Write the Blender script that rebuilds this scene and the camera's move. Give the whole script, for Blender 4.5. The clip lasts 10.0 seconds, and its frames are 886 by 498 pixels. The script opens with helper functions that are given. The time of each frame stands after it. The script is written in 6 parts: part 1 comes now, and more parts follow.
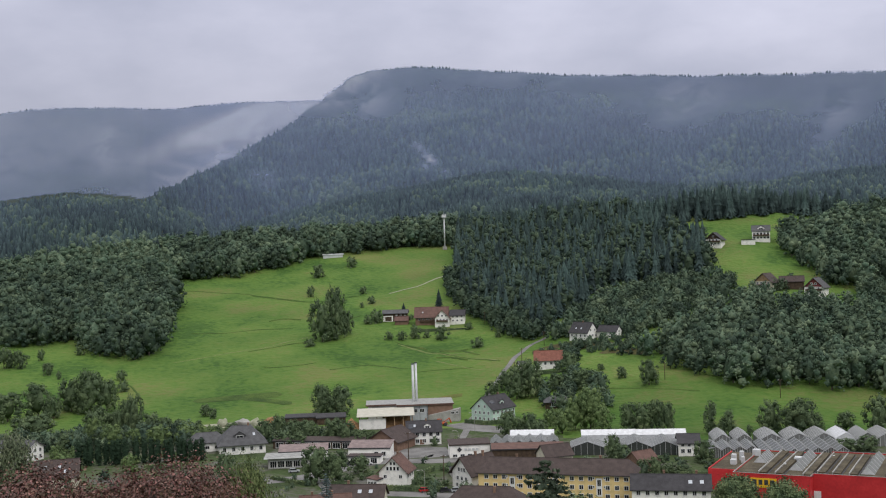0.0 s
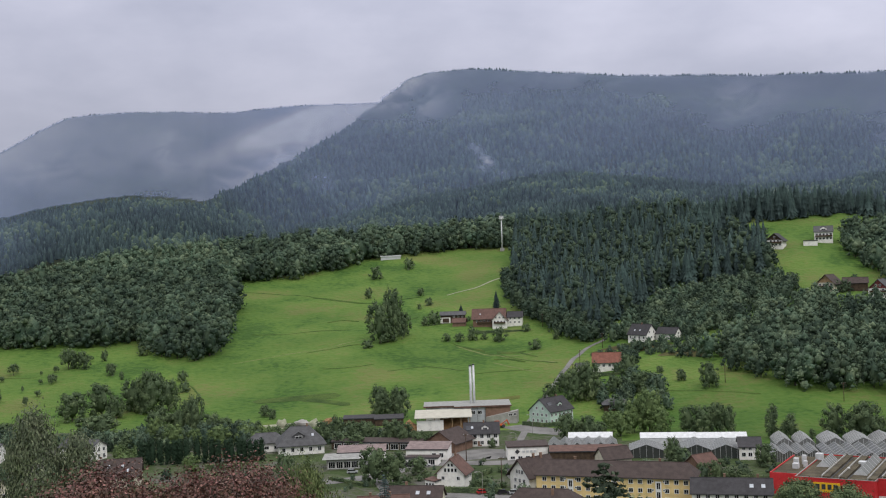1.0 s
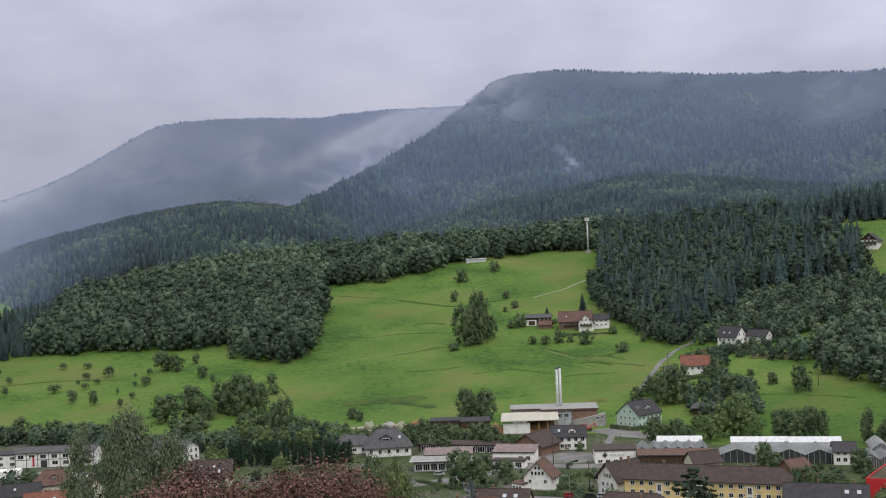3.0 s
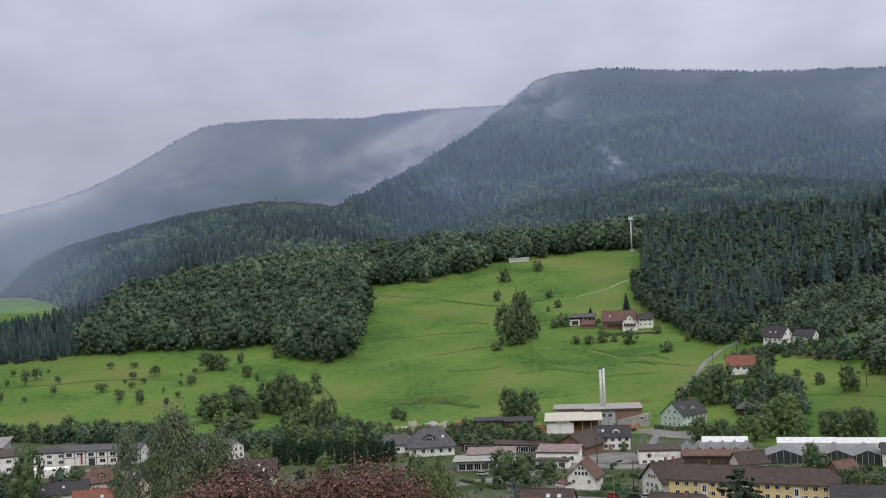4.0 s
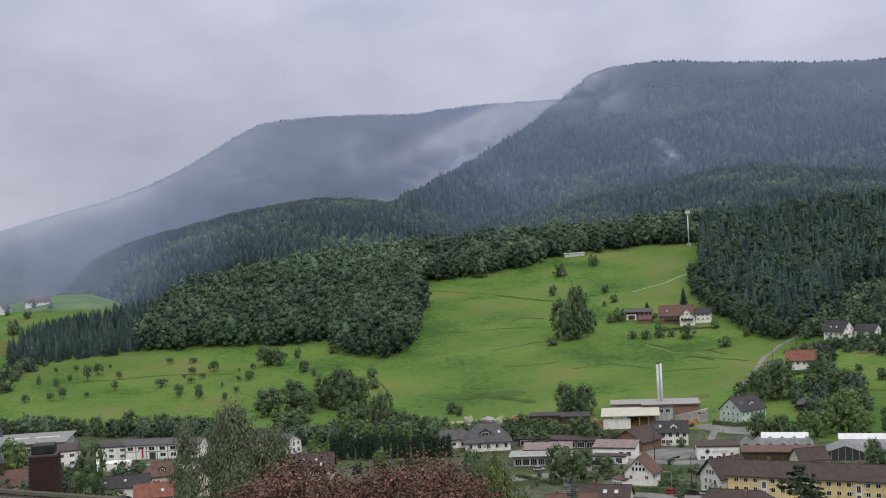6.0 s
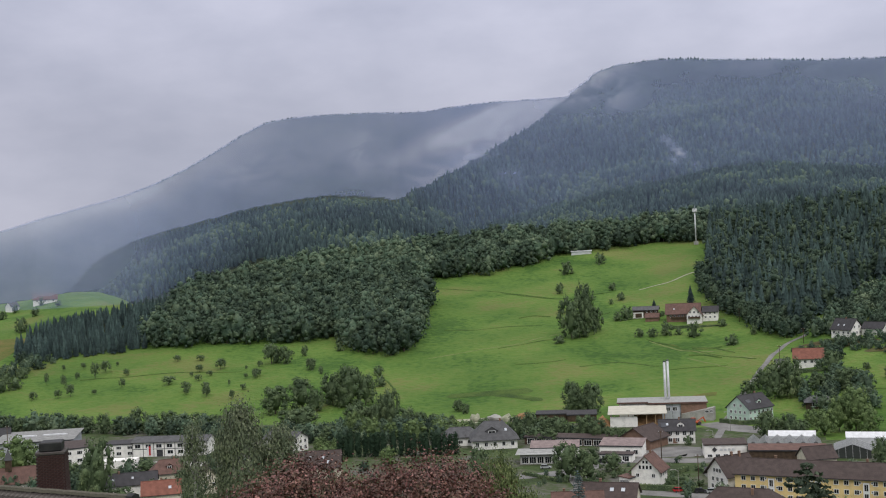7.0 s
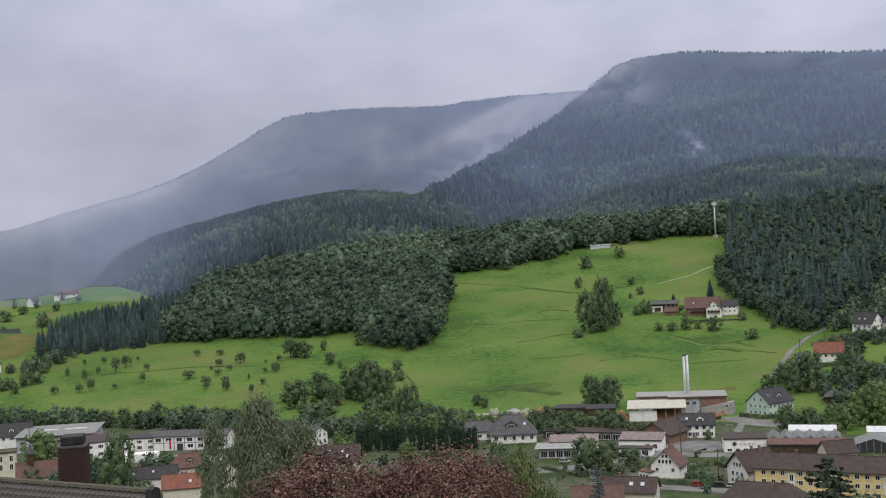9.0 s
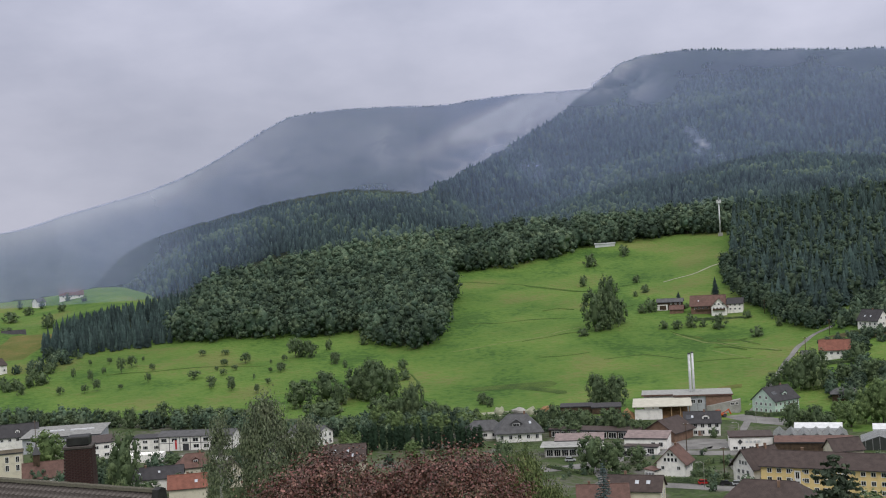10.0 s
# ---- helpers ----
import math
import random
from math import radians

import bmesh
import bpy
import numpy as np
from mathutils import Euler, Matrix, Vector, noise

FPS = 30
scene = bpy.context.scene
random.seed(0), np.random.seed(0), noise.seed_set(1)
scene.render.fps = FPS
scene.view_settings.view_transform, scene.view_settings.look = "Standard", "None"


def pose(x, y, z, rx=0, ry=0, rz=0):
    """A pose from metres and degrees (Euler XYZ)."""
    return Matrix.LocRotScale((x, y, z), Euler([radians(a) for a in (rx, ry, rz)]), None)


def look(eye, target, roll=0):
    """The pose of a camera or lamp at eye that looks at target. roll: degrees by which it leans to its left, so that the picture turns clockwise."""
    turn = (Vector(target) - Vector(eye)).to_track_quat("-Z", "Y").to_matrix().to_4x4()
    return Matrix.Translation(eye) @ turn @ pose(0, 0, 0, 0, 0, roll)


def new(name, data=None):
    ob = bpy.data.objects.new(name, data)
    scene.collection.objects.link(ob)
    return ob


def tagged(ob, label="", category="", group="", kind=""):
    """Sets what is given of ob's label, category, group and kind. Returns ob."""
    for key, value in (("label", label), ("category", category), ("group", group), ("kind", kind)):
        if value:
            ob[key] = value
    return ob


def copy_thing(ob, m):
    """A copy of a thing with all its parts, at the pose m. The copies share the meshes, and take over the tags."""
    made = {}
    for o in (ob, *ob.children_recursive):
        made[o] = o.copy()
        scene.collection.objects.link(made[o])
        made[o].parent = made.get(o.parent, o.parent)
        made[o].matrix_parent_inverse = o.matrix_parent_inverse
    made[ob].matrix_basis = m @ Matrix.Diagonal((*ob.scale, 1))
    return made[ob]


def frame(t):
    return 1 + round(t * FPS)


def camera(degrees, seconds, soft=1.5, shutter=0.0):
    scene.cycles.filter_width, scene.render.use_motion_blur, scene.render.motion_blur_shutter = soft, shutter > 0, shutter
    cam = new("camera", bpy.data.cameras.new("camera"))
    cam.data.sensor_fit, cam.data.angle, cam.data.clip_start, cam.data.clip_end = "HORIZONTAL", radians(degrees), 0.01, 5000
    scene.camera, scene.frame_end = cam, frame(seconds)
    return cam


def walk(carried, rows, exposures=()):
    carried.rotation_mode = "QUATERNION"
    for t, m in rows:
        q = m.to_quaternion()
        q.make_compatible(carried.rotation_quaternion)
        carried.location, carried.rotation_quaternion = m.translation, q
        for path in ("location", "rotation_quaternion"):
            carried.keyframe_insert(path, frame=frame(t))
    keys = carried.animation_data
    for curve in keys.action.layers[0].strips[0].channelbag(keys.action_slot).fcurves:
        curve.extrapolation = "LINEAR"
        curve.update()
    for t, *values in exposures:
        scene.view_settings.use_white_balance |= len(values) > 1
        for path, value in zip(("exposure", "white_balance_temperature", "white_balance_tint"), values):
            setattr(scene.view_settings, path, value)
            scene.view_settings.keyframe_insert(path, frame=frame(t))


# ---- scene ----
cam = camera(42.18, 10.0, 1.1)
EYE, LEAN = 83.0, 1.9
ROWS = [
    (0.0, 0.0, 0.0, 0.0), (0.5, 1.487, 0.083, 0.001), (1.0, 2.8574, 0.085, 0.112), (1.5, 3.73, 0.151, 0.235), (2.0, 4.596, 0.203, 0.322),
    (2.5, 5.872, 0.22, 0.395), (4.0, 9.243, 0.24, 0.619), (4.5, 10.283, 0.198, 0.694), (5.0, 11.32, 0.164, 0.878),
    (6.5, 12.118, -0.017, 0.875), (7.0, 12.333, -0.062, 0.88), (7.5, 12.489, -0.103, 1.006), (8.0, 12.786, -0.17, 0.98),
    (8.5, 12.921, -0.278, 0.996), (9.0, 13.259, -0.334, 1.002), (9.5, 13.462, -0.352, 1.093), (10.0, 13.486, -0.373, 1.268),
]
walk(cam, [(t, pose(.3, 0, EYE, 0, LEAN, 0) @ pose(0, 0, 0, 90 + pitch, roll, yaw)) for t, yaw, pitch, roll in ROWS])

# ---- overcast sky and a weak sun behind the cloud ----
world = bpy.data.worlds.new("overcast_sky")
scene.world = world
world.use_nodes = True
wn, wl = world.node_tree.nodes, world.node_tree.links
wn.clear()
sky = wn.new("ShaderNodeTexSky")
sky.sky_type, sky.sun_disc, sky.sun_elevation, sky.sun_rotation = "NISHITA", False, radians(48), radians(150)
dim = wn.new("ShaderNodeMix")
dim.data_type, dim.blend_type = "RGBA", "MULTIPLY"
dim.inputs[0].default_value = 1.0
dim.inputs[7].default_value = (.08, .08, .08, 1)
wl.new(sky.outputs[0], dim.inputs[6])
where = wn.new("ShaderNodeTexCoord")
flat = wn.new("ShaderNodeMapping")
flat.inputs["Scale"].default_value = (1.6, 1.6, 3.6)
wl.new(where.outputs["Generated"], flat.inputs[0])
cloud = wn.new("ShaderNodeTexNoise")
cloud.inputs["Scale"].default_value, cloud.inputs["Detail"].default_value, cloud.inputs["Roughness"].default_value = 3.2, 6, .52
wl.new(flat.outputs[0], cloud.inputs["Vector"])
tone = wn.new("ShaderNodeValToRGB")
tone.color_ramp.elements[0].position, tone.color_ramp.elements[0].color = .3, (.455, .472, .59, 1)
tone.color_ramp.elements[1].position, tone.color_ramp.elements[1].color = .7, (.65, .655, .785, 1)
wl.new(cloud.outputs["Fac"], tone.inputs[0])
cover = wn.new("ShaderNodeMix")
cover.data_type = "RGBA"
cover.inputs[0].default_value = .94
wl.new(dim.outputs[2], cover.inputs[6])
wl.new(tone.outputs[0], cover.inputs[7])
# the cloud is thinner towards the sun's side
apart = wn.new("ShaderNodeSeparateXYZ")
wl.new(where.outputs["Generated"], apart.inputs[0])
side = wn.new("ShaderNodeMapRange")
side.inputs["From Min"].default_value, side.inputs["From Max"].default_value = -.6, .3
side.inputs["To Min"].default_value, side.inputs["To Max"].default_value = .84, .98
wl.new(apart.outputs[0], side.inputs["Value"])
# an overcast sky is brightest overhead
zenith = wn.new("ShaderNodeMapRange")
zenith.inputs["From Min"].default_value, zenith.inputs["From Max"].default_value = .12, 1.0
zenith.inputs["To Min"].default_value, zenith.inputs["To Max"].default_value = 1.0, 2.85
wl.new(apart.outputs[2], zenith.inputs["Value"])
power = wn.new("ShaderNodeMath")
power.operation = "MULTIPLY"
wl.new(side.outputs[0], power.inputs[0])
wl.new(zenith.outputs[0], power.inputs[1])
# overhead the cloud is a neutral grey
high = wn.new("ShaderNodeMapRange")
high.inputs["From Min"].default_value, high.inputs["From Max"].default_value = .22, .6
wl.new(apart.outputs[2], high.inputs["Value"])
grey = wn.new("ShaderNodeMix")
grey.data_type = "RGBA"
grey.inputs[7].default_value = (.574, .575, .592, 1)
wl.new(high.outputs[0], grey.inputs[0])
wl.new(cover.outputs[2], grey.inputs[6])
back = wn.new("ShaderNodeBackground")
wl.new(grey.outputs[2], back.inputs[0])
wl.new(power.outputs[0], back.inputs[1])
wout = wn.new("ShaderNodeOutputWorld")
wl.new(back.outputs[0], wout.inputs[0])
sun_data = bpy.data.lights.new("sun", "SUN")
sun_data.energy, sun_data.angle, sun_data.color = 1.0, radians(25), (1, .96, .9)
sun = new("sun", sun_data)
sun.matrix_basis = look((0, 0, 300), (-120, 210, 30))


# ---- materials ----
def material(name, colors, scale=1.0, rough=.85, bump=.3, metal=0.0, fine=8.0, tint=0.0, island=0.0, grime=None, coords="Object", spec=.3):
    """A surface with patches at two scales between the given colours, and fine relief. scale: patches per metre.
    tint: how far the 'tint' of the points shifts the brightness; island: the same for each loose piece."""
    m = bpy.data.materials.new(name)
    m.use_nodes = True
    n, l = m.node_tree.nodes, m.node_tree.links
    p = n["Principled BSDF"]
    p.inputs["Roughness"].default_value, p.inputs["Metallic"].default_value = rough, metal
    p.inputs["Specular IOR Level"].default_value = spec
    tc = n.new("ShaderNodeTexCoord")
    big, small = n.new("ShaderNodeTexNoise"), n.new("ShaderNodeTexNoise")
    for node, s, d in ((big, scale, 4), (small, scale * fine, 3)):
        node.inputs["Scale"].default_value, node.inputs["Detail"].default_value = s, d
        l.new(tc.outputs[coords], node.inputs["Vector"])
    add = n.new("ShaderNodeMath")
    add.operation = "MULTIPLY_ADD"
    add.inputs[1].default_value = .5
    l.new(small.outputs["Fac"], add.inputs[0])
    l.new(big.outputs["Fac"], add.inputs[2])
    ramp = n.new("ShaderNodeValToRGB")
    e = ramp.color_ramp.elements
    while len(e) < len(colors):
        e.new(.5)
    for i, c in enumerate(colors):
        e[i].position, e[i].color = .57 + .36 * i / max(1, len(colors) - 1), (*c, 1)
    l.new(add.outputs[0], ramp.inputs[0])
    out = ramp.outputs[0]
    for kind, amount in (("tint", tint), ("island", island)):
        if amount:
            hsv = n.new("ShaderNodeHueSaturation")
            if kind == "tint":
                src = n.new("ShaderNodeAttribute")
                src.attribute_name = "tint"
                value = src.outputs["Fac"]
            else:
                src = n.new("ShaderNodeNewGeometry")
                value = src.outputs["Random Per Island"]
            mr = n.new("ShaderNodeMapRange")
            mr.inputs["To Min"].default_value, mr.inputs["To Max"].default_value = 1 - amount, 1 + amount
            l.new(value, mr.inputs["Value"])
            l.new(mr.outputs[0], hsv.inputs["Value"])
            hue = n.new("ShaderNodeMapRange")
            hue.inputs["To Min"].default_value, hue.inputs["To Max"].default_value = .5 + .03 * amount, .5 - .05 * amount
            l.new(value, hue.inputs["Value"])
            l.new(hue.outputs[0], hsv.inputs["Hue"])
            l.new(out, hsv.inputs["Color"])
            out = hsv.outputs[0]
    l.new(out, p.inputs["Base Color"])
    if bump:
        b = n.new("ShaderNodeBump")
        b.inputs["Strength"].default_value, b.inputs["Distance"].default_value = bump, .2 / scale / fine * 4
        l.new(small.outputs["Fac"], b.inputs["Height"])
        l.new(b.outputs[0], p.inputs["Normal"])
    return m


def link(name, mesh, mat, parent=None, label=""):
    ob = new(name, mesh)
    if mat is not None and not mesh.materials:
        mesh.materials.append(mat)
    if parent is not None:
        ob.parent = parent
    if label:
        ob["label"] = label
    return ob


def part(name, bm, mat, parent=None, label="", smooth=False):
    """Links a bmesh as one mesh object."""
    me = bpy.data.meshes.new(name)
    if smooth:
        for fc in bm.faces:
            fc.smooth = True
    bm.to_mesh(me)
    bm.free()
    return link(name, me, mat, parent, label)


def arrays(name, V, T, mats, mi=None, tint=None, quads=False):
    """A mesh from numpy arrays of vertices and triangles (or quads)."""
    k = 4 if quads else 3
    V, T = np.asarray(V, np.float32), np.asarray(T, np.int32)
    me = bpy.data.meshes.new(name)
    me.vertices.add(len(V))
    me.vertices.foreach_set("co", V.ravel())
    me.loops.add(len(T) * k)
    me.loops.foreach_set("vertex_index", T.ravel())
    me.polygons.add(len(T))
    me.polygons.foreach_set("loop_start", np.arange(0, len(T) * k, k, dtype=np.int32))
    for m in mats:
        me.materials.append(m)
    if mi is not None:
        me.polygons.foreach_set("material_index", np.asarray(mi, np.int32))
    if tint is not None:
        at = me.attributes.new("tint", "FLOAT", "POINT")
        at.data.foreach_set("value", np.asarray(tint, np.float32))
    me.update(calc_edges=True)
    return me


# ---- trees: shapes as arrays, to be joined into woods or used singly ----


def ico(sub):
    bm = bmesh.new()
    bmesh.ops.create_icosphere(bm, subdivisions=sub, radius=1)
    V = np.array([v.co[:] for v in bm.verts])
    T = np.array([[v.index for v in fc.verts] for fc in bm.faces])
    bm.free()
    return V, T


ICO1, ICO2 = ico(1), ico(2)


def merge(pieces):
    Vs, Ts, Ms, o = [], [], [], 0
    for V, T, m in pieces:
        Vs.append(V), Ts.append(np.asarray(T) + o), Ms.append(np.full(len(T), m))
        o += len(V)
    return np.concatenate(Vs), np.concatenate(Ts), np.concatenate(Ms)


def tube(points, radii, sides=5):
    V, T = [], []
    for i, (p, r) in enumerate(zip(points, radii)):
        for k in range(sides):
            a = 2 * math.pi * k / sides
            V.append((p[0] + r * math.cos(a), p[1] + r * math.sin(a), p[2]))
    for i in range(len(points) - 1):
        for k in range(sides):
            a, b = i * sides + k, i * sides + (k + 1) % sides
            T += [(a, b, b + sides), (a, b + sides, a + sides)]
    return np.array(V, float), np.array(T)


def tufts(centres, normals, size, r, stand=.8, lay=.2):
    """Small two-triangle leaf sprays on a crown. stand: how far they rise off it; lay: the least share that lies along it."""
    n = len(centres)
    side = np.cross(normals, r.normal(size=(n, 3)))
    side /= np.linalg.norm(side, axis=1)[:, None] + 1e-9
    up = np.cross(side, normals) * r.uniform(lay, .95, (n, 1)) + normals * r.uniform(.2 * stand, stand, (n, 1))
    s = size * r.uniform(.6, 1.4, (n, 1))
    V = np.stack([centres - side * s * .5, centres + up * s * .55, centres + side * s * .5, centres - up * s * .35], 1).reshape(-1, 3)
    i = np.arange(n)[:, None] * 4
    return V, np.concatenate([i + [0, 1, 2], i + [0, 2, 3]])


def broadleaf(seed, boughs=20, leaves=300, wide=1.0, low=.08, leaf=.056, ragged=.17, core=.5, lean=.34, turn=.5):
    """A broadleaf tree 1 high: trunk with limbs, and a lumpy, domed crown of many small boughs, each a shell of leaf sprays round a shaded heart.
    Materials 0 bark, 1 leaves."""
    r = np.random.default_rng(seed)
    V, T = tube([(0, 0, -.05), (.005, 0, .2), (.01, .01, .6)], [.022, .017, .006])
    pieces = [(V, T, 0)]
    tilt, lop = r.uniform(0, 6.28), r.uniform(.05, .2)
    span = lambda sh, a: .72 * wide * sh ** lean * np.maximum(1 - sh, 0) ** .45 * (1 + lop * np.cos(a - tilt) + .08 * np.sin(3 * a + seed))
    C, R = [], []
    for i in range(boughs):
        sh = .08 + .86 * (i + .5) / boughs
        a = i * 2.4 + r.uniform(-.5, .5)
        env = span(sh, a) * r.uniform(.78, 1.12)
        rad = r.uniform(.085, .18) * (.5 + .5 * wide) * (20 / boughs) ** .3
        off = max(0, env - rad * .62)
        C.append((off * math.cos(a), off * math.sin(a), low + (1 - low) * (sh - .02)))
        R.append(rad)
        if i % 5 == 0:
            pieces.append((*tube([(0, 0, max(.08, C[-1][2] - .25)), C[-1]], [.008, .003], 3), 0))
    C, R = np.array(C), np.array(R)
    hub, htris = ICO1
    sh = np.clip((hub[:, 2] * .47 + .5), .03, .97)
    reach = span(sh, np.arctan2(hub[:, 1], hub[:, 0])) * core * r.uniform(.84, 1.12, len(hub))
    flat = hub[:, :2] / (np.linalg.norm(hub[:, :2], axis=1)[:, None] + 1e-6)
    pieces.append((np.column_stack([flat * reach[:, None], low + (1 - low) * (.04 + .88 * sh)]), htris, 1))
    cs, ns = [], []
    share = R ** 2 / (R ** 2).sum()
    for i in range(boughs):
        c, rad = C[i], R[i]
        pieces.append((c + ICO1[0] * r.uniform(.42, .86, (len(ICO1[0]), 1)) * rad, ICO1[1], 1))
        k = max(4, int(1.45 * leaves * share[i]))
        nn = r.normal(size=(k, 3))
        out = np.array([c[0], c[1], .12]) / (np.linalg.norm(c[:2]) + .12)
        nn += out * .9
        nn /= np.linalg.norm(nn, axis=1)[:, None]
        p = c + nn * rad * (1 + ragged * r.normal(size=(k, 1)))
        deep = np.zeros(k, bool)
        for q in range(boughs):
            if q != i:
                deep |= np.linalg.norm(p - C[q], axis=1) < R[q] * .72
        cs.append(p[~deep])
        turned = nn[~deep] + r.normal(size=((~deep).sum(), 3)) * turn + np.array([0, 0, .12])
        ns.append(turned / np.linalg.norm(turned, axis=1)[:, None])
    V, T = tufts(np.concatenate(cs), np.concatenate(ns), leaf, r, .4, .5)
    pieces.append((V, T, 1))
    return merge(pieces)


def conifer(seed, layers=7, points=9, wide=.19, trunk=True, low=.06):
    """A spruce 1 high: trunk and drooping, ragged whorls of branches."""
    r = np.random.default_rng(seed)
    pieces = []
    if trunk:
        pieces.append((*tube([(0, 0, -.05), (0, 0, .6)], [.016, .006], 4), 0))
    for i in range(layers):
        z0 = low + (.93 - low) * i / layers
        rad = (wide * (1 - (i / layers) ** 1.35) + .014) * r.uniform(.84, 1.12)
        top = min(1.0, z0 + (1.0 - low) / layers * 2.2)
        V = [(r.uniform(-.006, .006), r.uniform(-.006, .006), top)]
        n = points * 2
        turn = r.uniform(0, 6)
        for k in range(n):
            q = rad * (r.uniform(.78, 1.2) if k % 2 == 0 else r.uniform(.5, .74))
            V.append((q * math.cos(turn + 2 * math.pi * k / n), q * math.sin(turn + 2 * math.pi * k / n), z0 - (.3 * q if k % 2 == 0 else -.12 * q) + r.uniform(-.016, .016)))
        T = [(0, 1 + k, 1 + (k + 1) % n) for k in range(n)]
        pieces.append((np.array(V), np.array(T), 1))
    return merge(pieces)


def far_crown(seed, rings, sides):
    """A tree of the far slopes, 1 high: one uneven crown. rings: (height, radius) from below, under a tip."""
    r = np.random.default_rng(seed)
    V, T = [], []
    for z, rad in rings:
        turn = r.uniform(0, 6)
        for k in range(sides):
            q, a = rad * r.uniform(.72, 1.25), turn * .1 + 2 * math.pi * k / sides
            V.append((q * math.cos(a), q * math.sin(a), z + r.uniform(-.05, .05)))
    V.append((r.uniform(-.03, .03), r.uniform(-.03, .03), 1))
    for i in range(len(rings) - 1):
        for k in range(sides):
            a, b = i * sides + k, i * sides + (k + 1) % sides
            T += [(a, b, b + sides), (a, b + sides, a + sides)]
    o = (len(rings) - 1) * sides
    T += [(o + k, o + (k + 1) % sides, len(V) - 1) for k in range(sides)]
    return np.array(V), np.array(T), np.ones(len(T), int)


def wood(name, mats, shapes, places, label, category, kind="stuff"):
    """Many trees joined into one. places: rows x, y, z, height, width factor, turn, tint."""
    places = np.asarray(places, float)
    pick = np.random.default_rng(len(places)).integers(0, len(shapes), len(places))
    VV, TT, MM, KK, o = [], [], [], [], 0
    for s, (V, T, m) in enumerate(shapes):
        P = places[pick == s]
        if not len(P):
            continue
        c, sn = np.cos(P[:, 5])[:, None], np.sin(P[:, 5])[:, None]
        x = (V[None, :, 0] * c - V[None, :, 1] * sn) * (P[:, 3] * P[:, 4])[:, None] + P[:, :1]
        y = (V[None, :, 0] * sn + V[None, :, 1] * c) * (P[:, 3] * P[:, 4])[:, None] + P[:, 1:2]
        z = V[None, :, 2] * P[:, 3:4] + P[:, 2:3]
        VV.append(np.stack([x, y, z], 2).reshape(-1, 3))
        TT.append((T[None] + (np.arange(len(P)) * len(V))[:, None, None]).reshape(-1, 3) + o)
        MM.append(np.tile(m, len(P)))
        KK.append(np.repeat(P[:, 6], len(V)))
        o += len(P) * len(V)
    me = arrays(name, np.concatenate(VV), np.concatenate(TT), mats, np.concatenate(MM), np.concatenate(KK))
    return tagged(new(name, me), label, category, "", kind)


def inside(x, y, poly):
    """Which places lie in a plan polygon."""
    hit = np.zeros(len(x), bool)
    for (x0, y0), (x1, y1) in zip(poly, poly[1:] + poly[:1]):
        if y0 != y1:
            hit ^= ((y0 > y) != (y1 > y)) & (x < (x1 - x0) * (y - y0) / (y1 - y0) + x0)
    return hit


def scatter(poly, gap, tall, seed=0, wide=(.85, 1.2), keep=1.0):
    """Tree places over a plan polygon, about gap metres apart."""
    r = np.random.default_rng(seed)
    P = np.array(poly, float)
    gx, gy = np.meshgrid(np.arange(P[:, 0].min(), P[:, 0].max(), gap), np.arange(P[:, 1].min(), P[:, 1].max(), gap * .87))
    gx[1::2] += gap / 2
    x, y = gx.ravel() + r.uniform(-.38, .38, gx.size) * gap, gy.ravel() + r.uniform(-.38, .38, gx.size) * gap
    ok = inside(x, y, poly) & (r.uniform(size=len(x)) < keep)
    x, y = x[ok], y[ok]
    n = len(x)
    return np.stack([x, y, height(x, y), r.uniform(tall[0], tall[1], n), r.uniform(wide[0], wide[1], n), r.uniform(0, 6.28, n), r.uniform(0, 1, n)], 1)


def fan(az0, az1, d0, d1):
    """A sector of the plan as a polygon."""
    a = [radians(az0 + (az1 - az0) * i / 12) for i in range(13)]
    return [(d0 * math.sin(q), d0 * math.cos(q)) for q in a] + [(d1 * math.sin(q), d1 * math.cos(q)) for q in reversed(a)]

# ---- land form ----
EYE_Z = 83.0


def bend(az, table):
    """Smooth course of a value along the compass, from a short table of (degrees, value)."""
    xs, ys = np.array(table, float).T
    out = 0
    for shift, w in ((-1.2, .25), (0, .5), (1.2, .25)):
        out = out + w * np.interp(np.asarray(az) + shift, xs, ys)
    return out


FOOT = [(-90, 900), (-45, 790), (-34, 722), (-27, 682), (-20, 630), (-13, 612), (-7, 594), (1, 572), (8, 524), (14, 510), (21, 525), (40, 560), (90, 700)]
STEEP = [(-90, 1), (4, 1), (13, 1.28), (22, 1.22), (90, 1)]
CREST = [(-90, 1000), (-36, 1000), (-33, 950), (-26, 1000), (-20, 1050), (-13, 1100), (0, 1120), (6, 1080), (10, 1010), (20, 990), (90, 1000)]
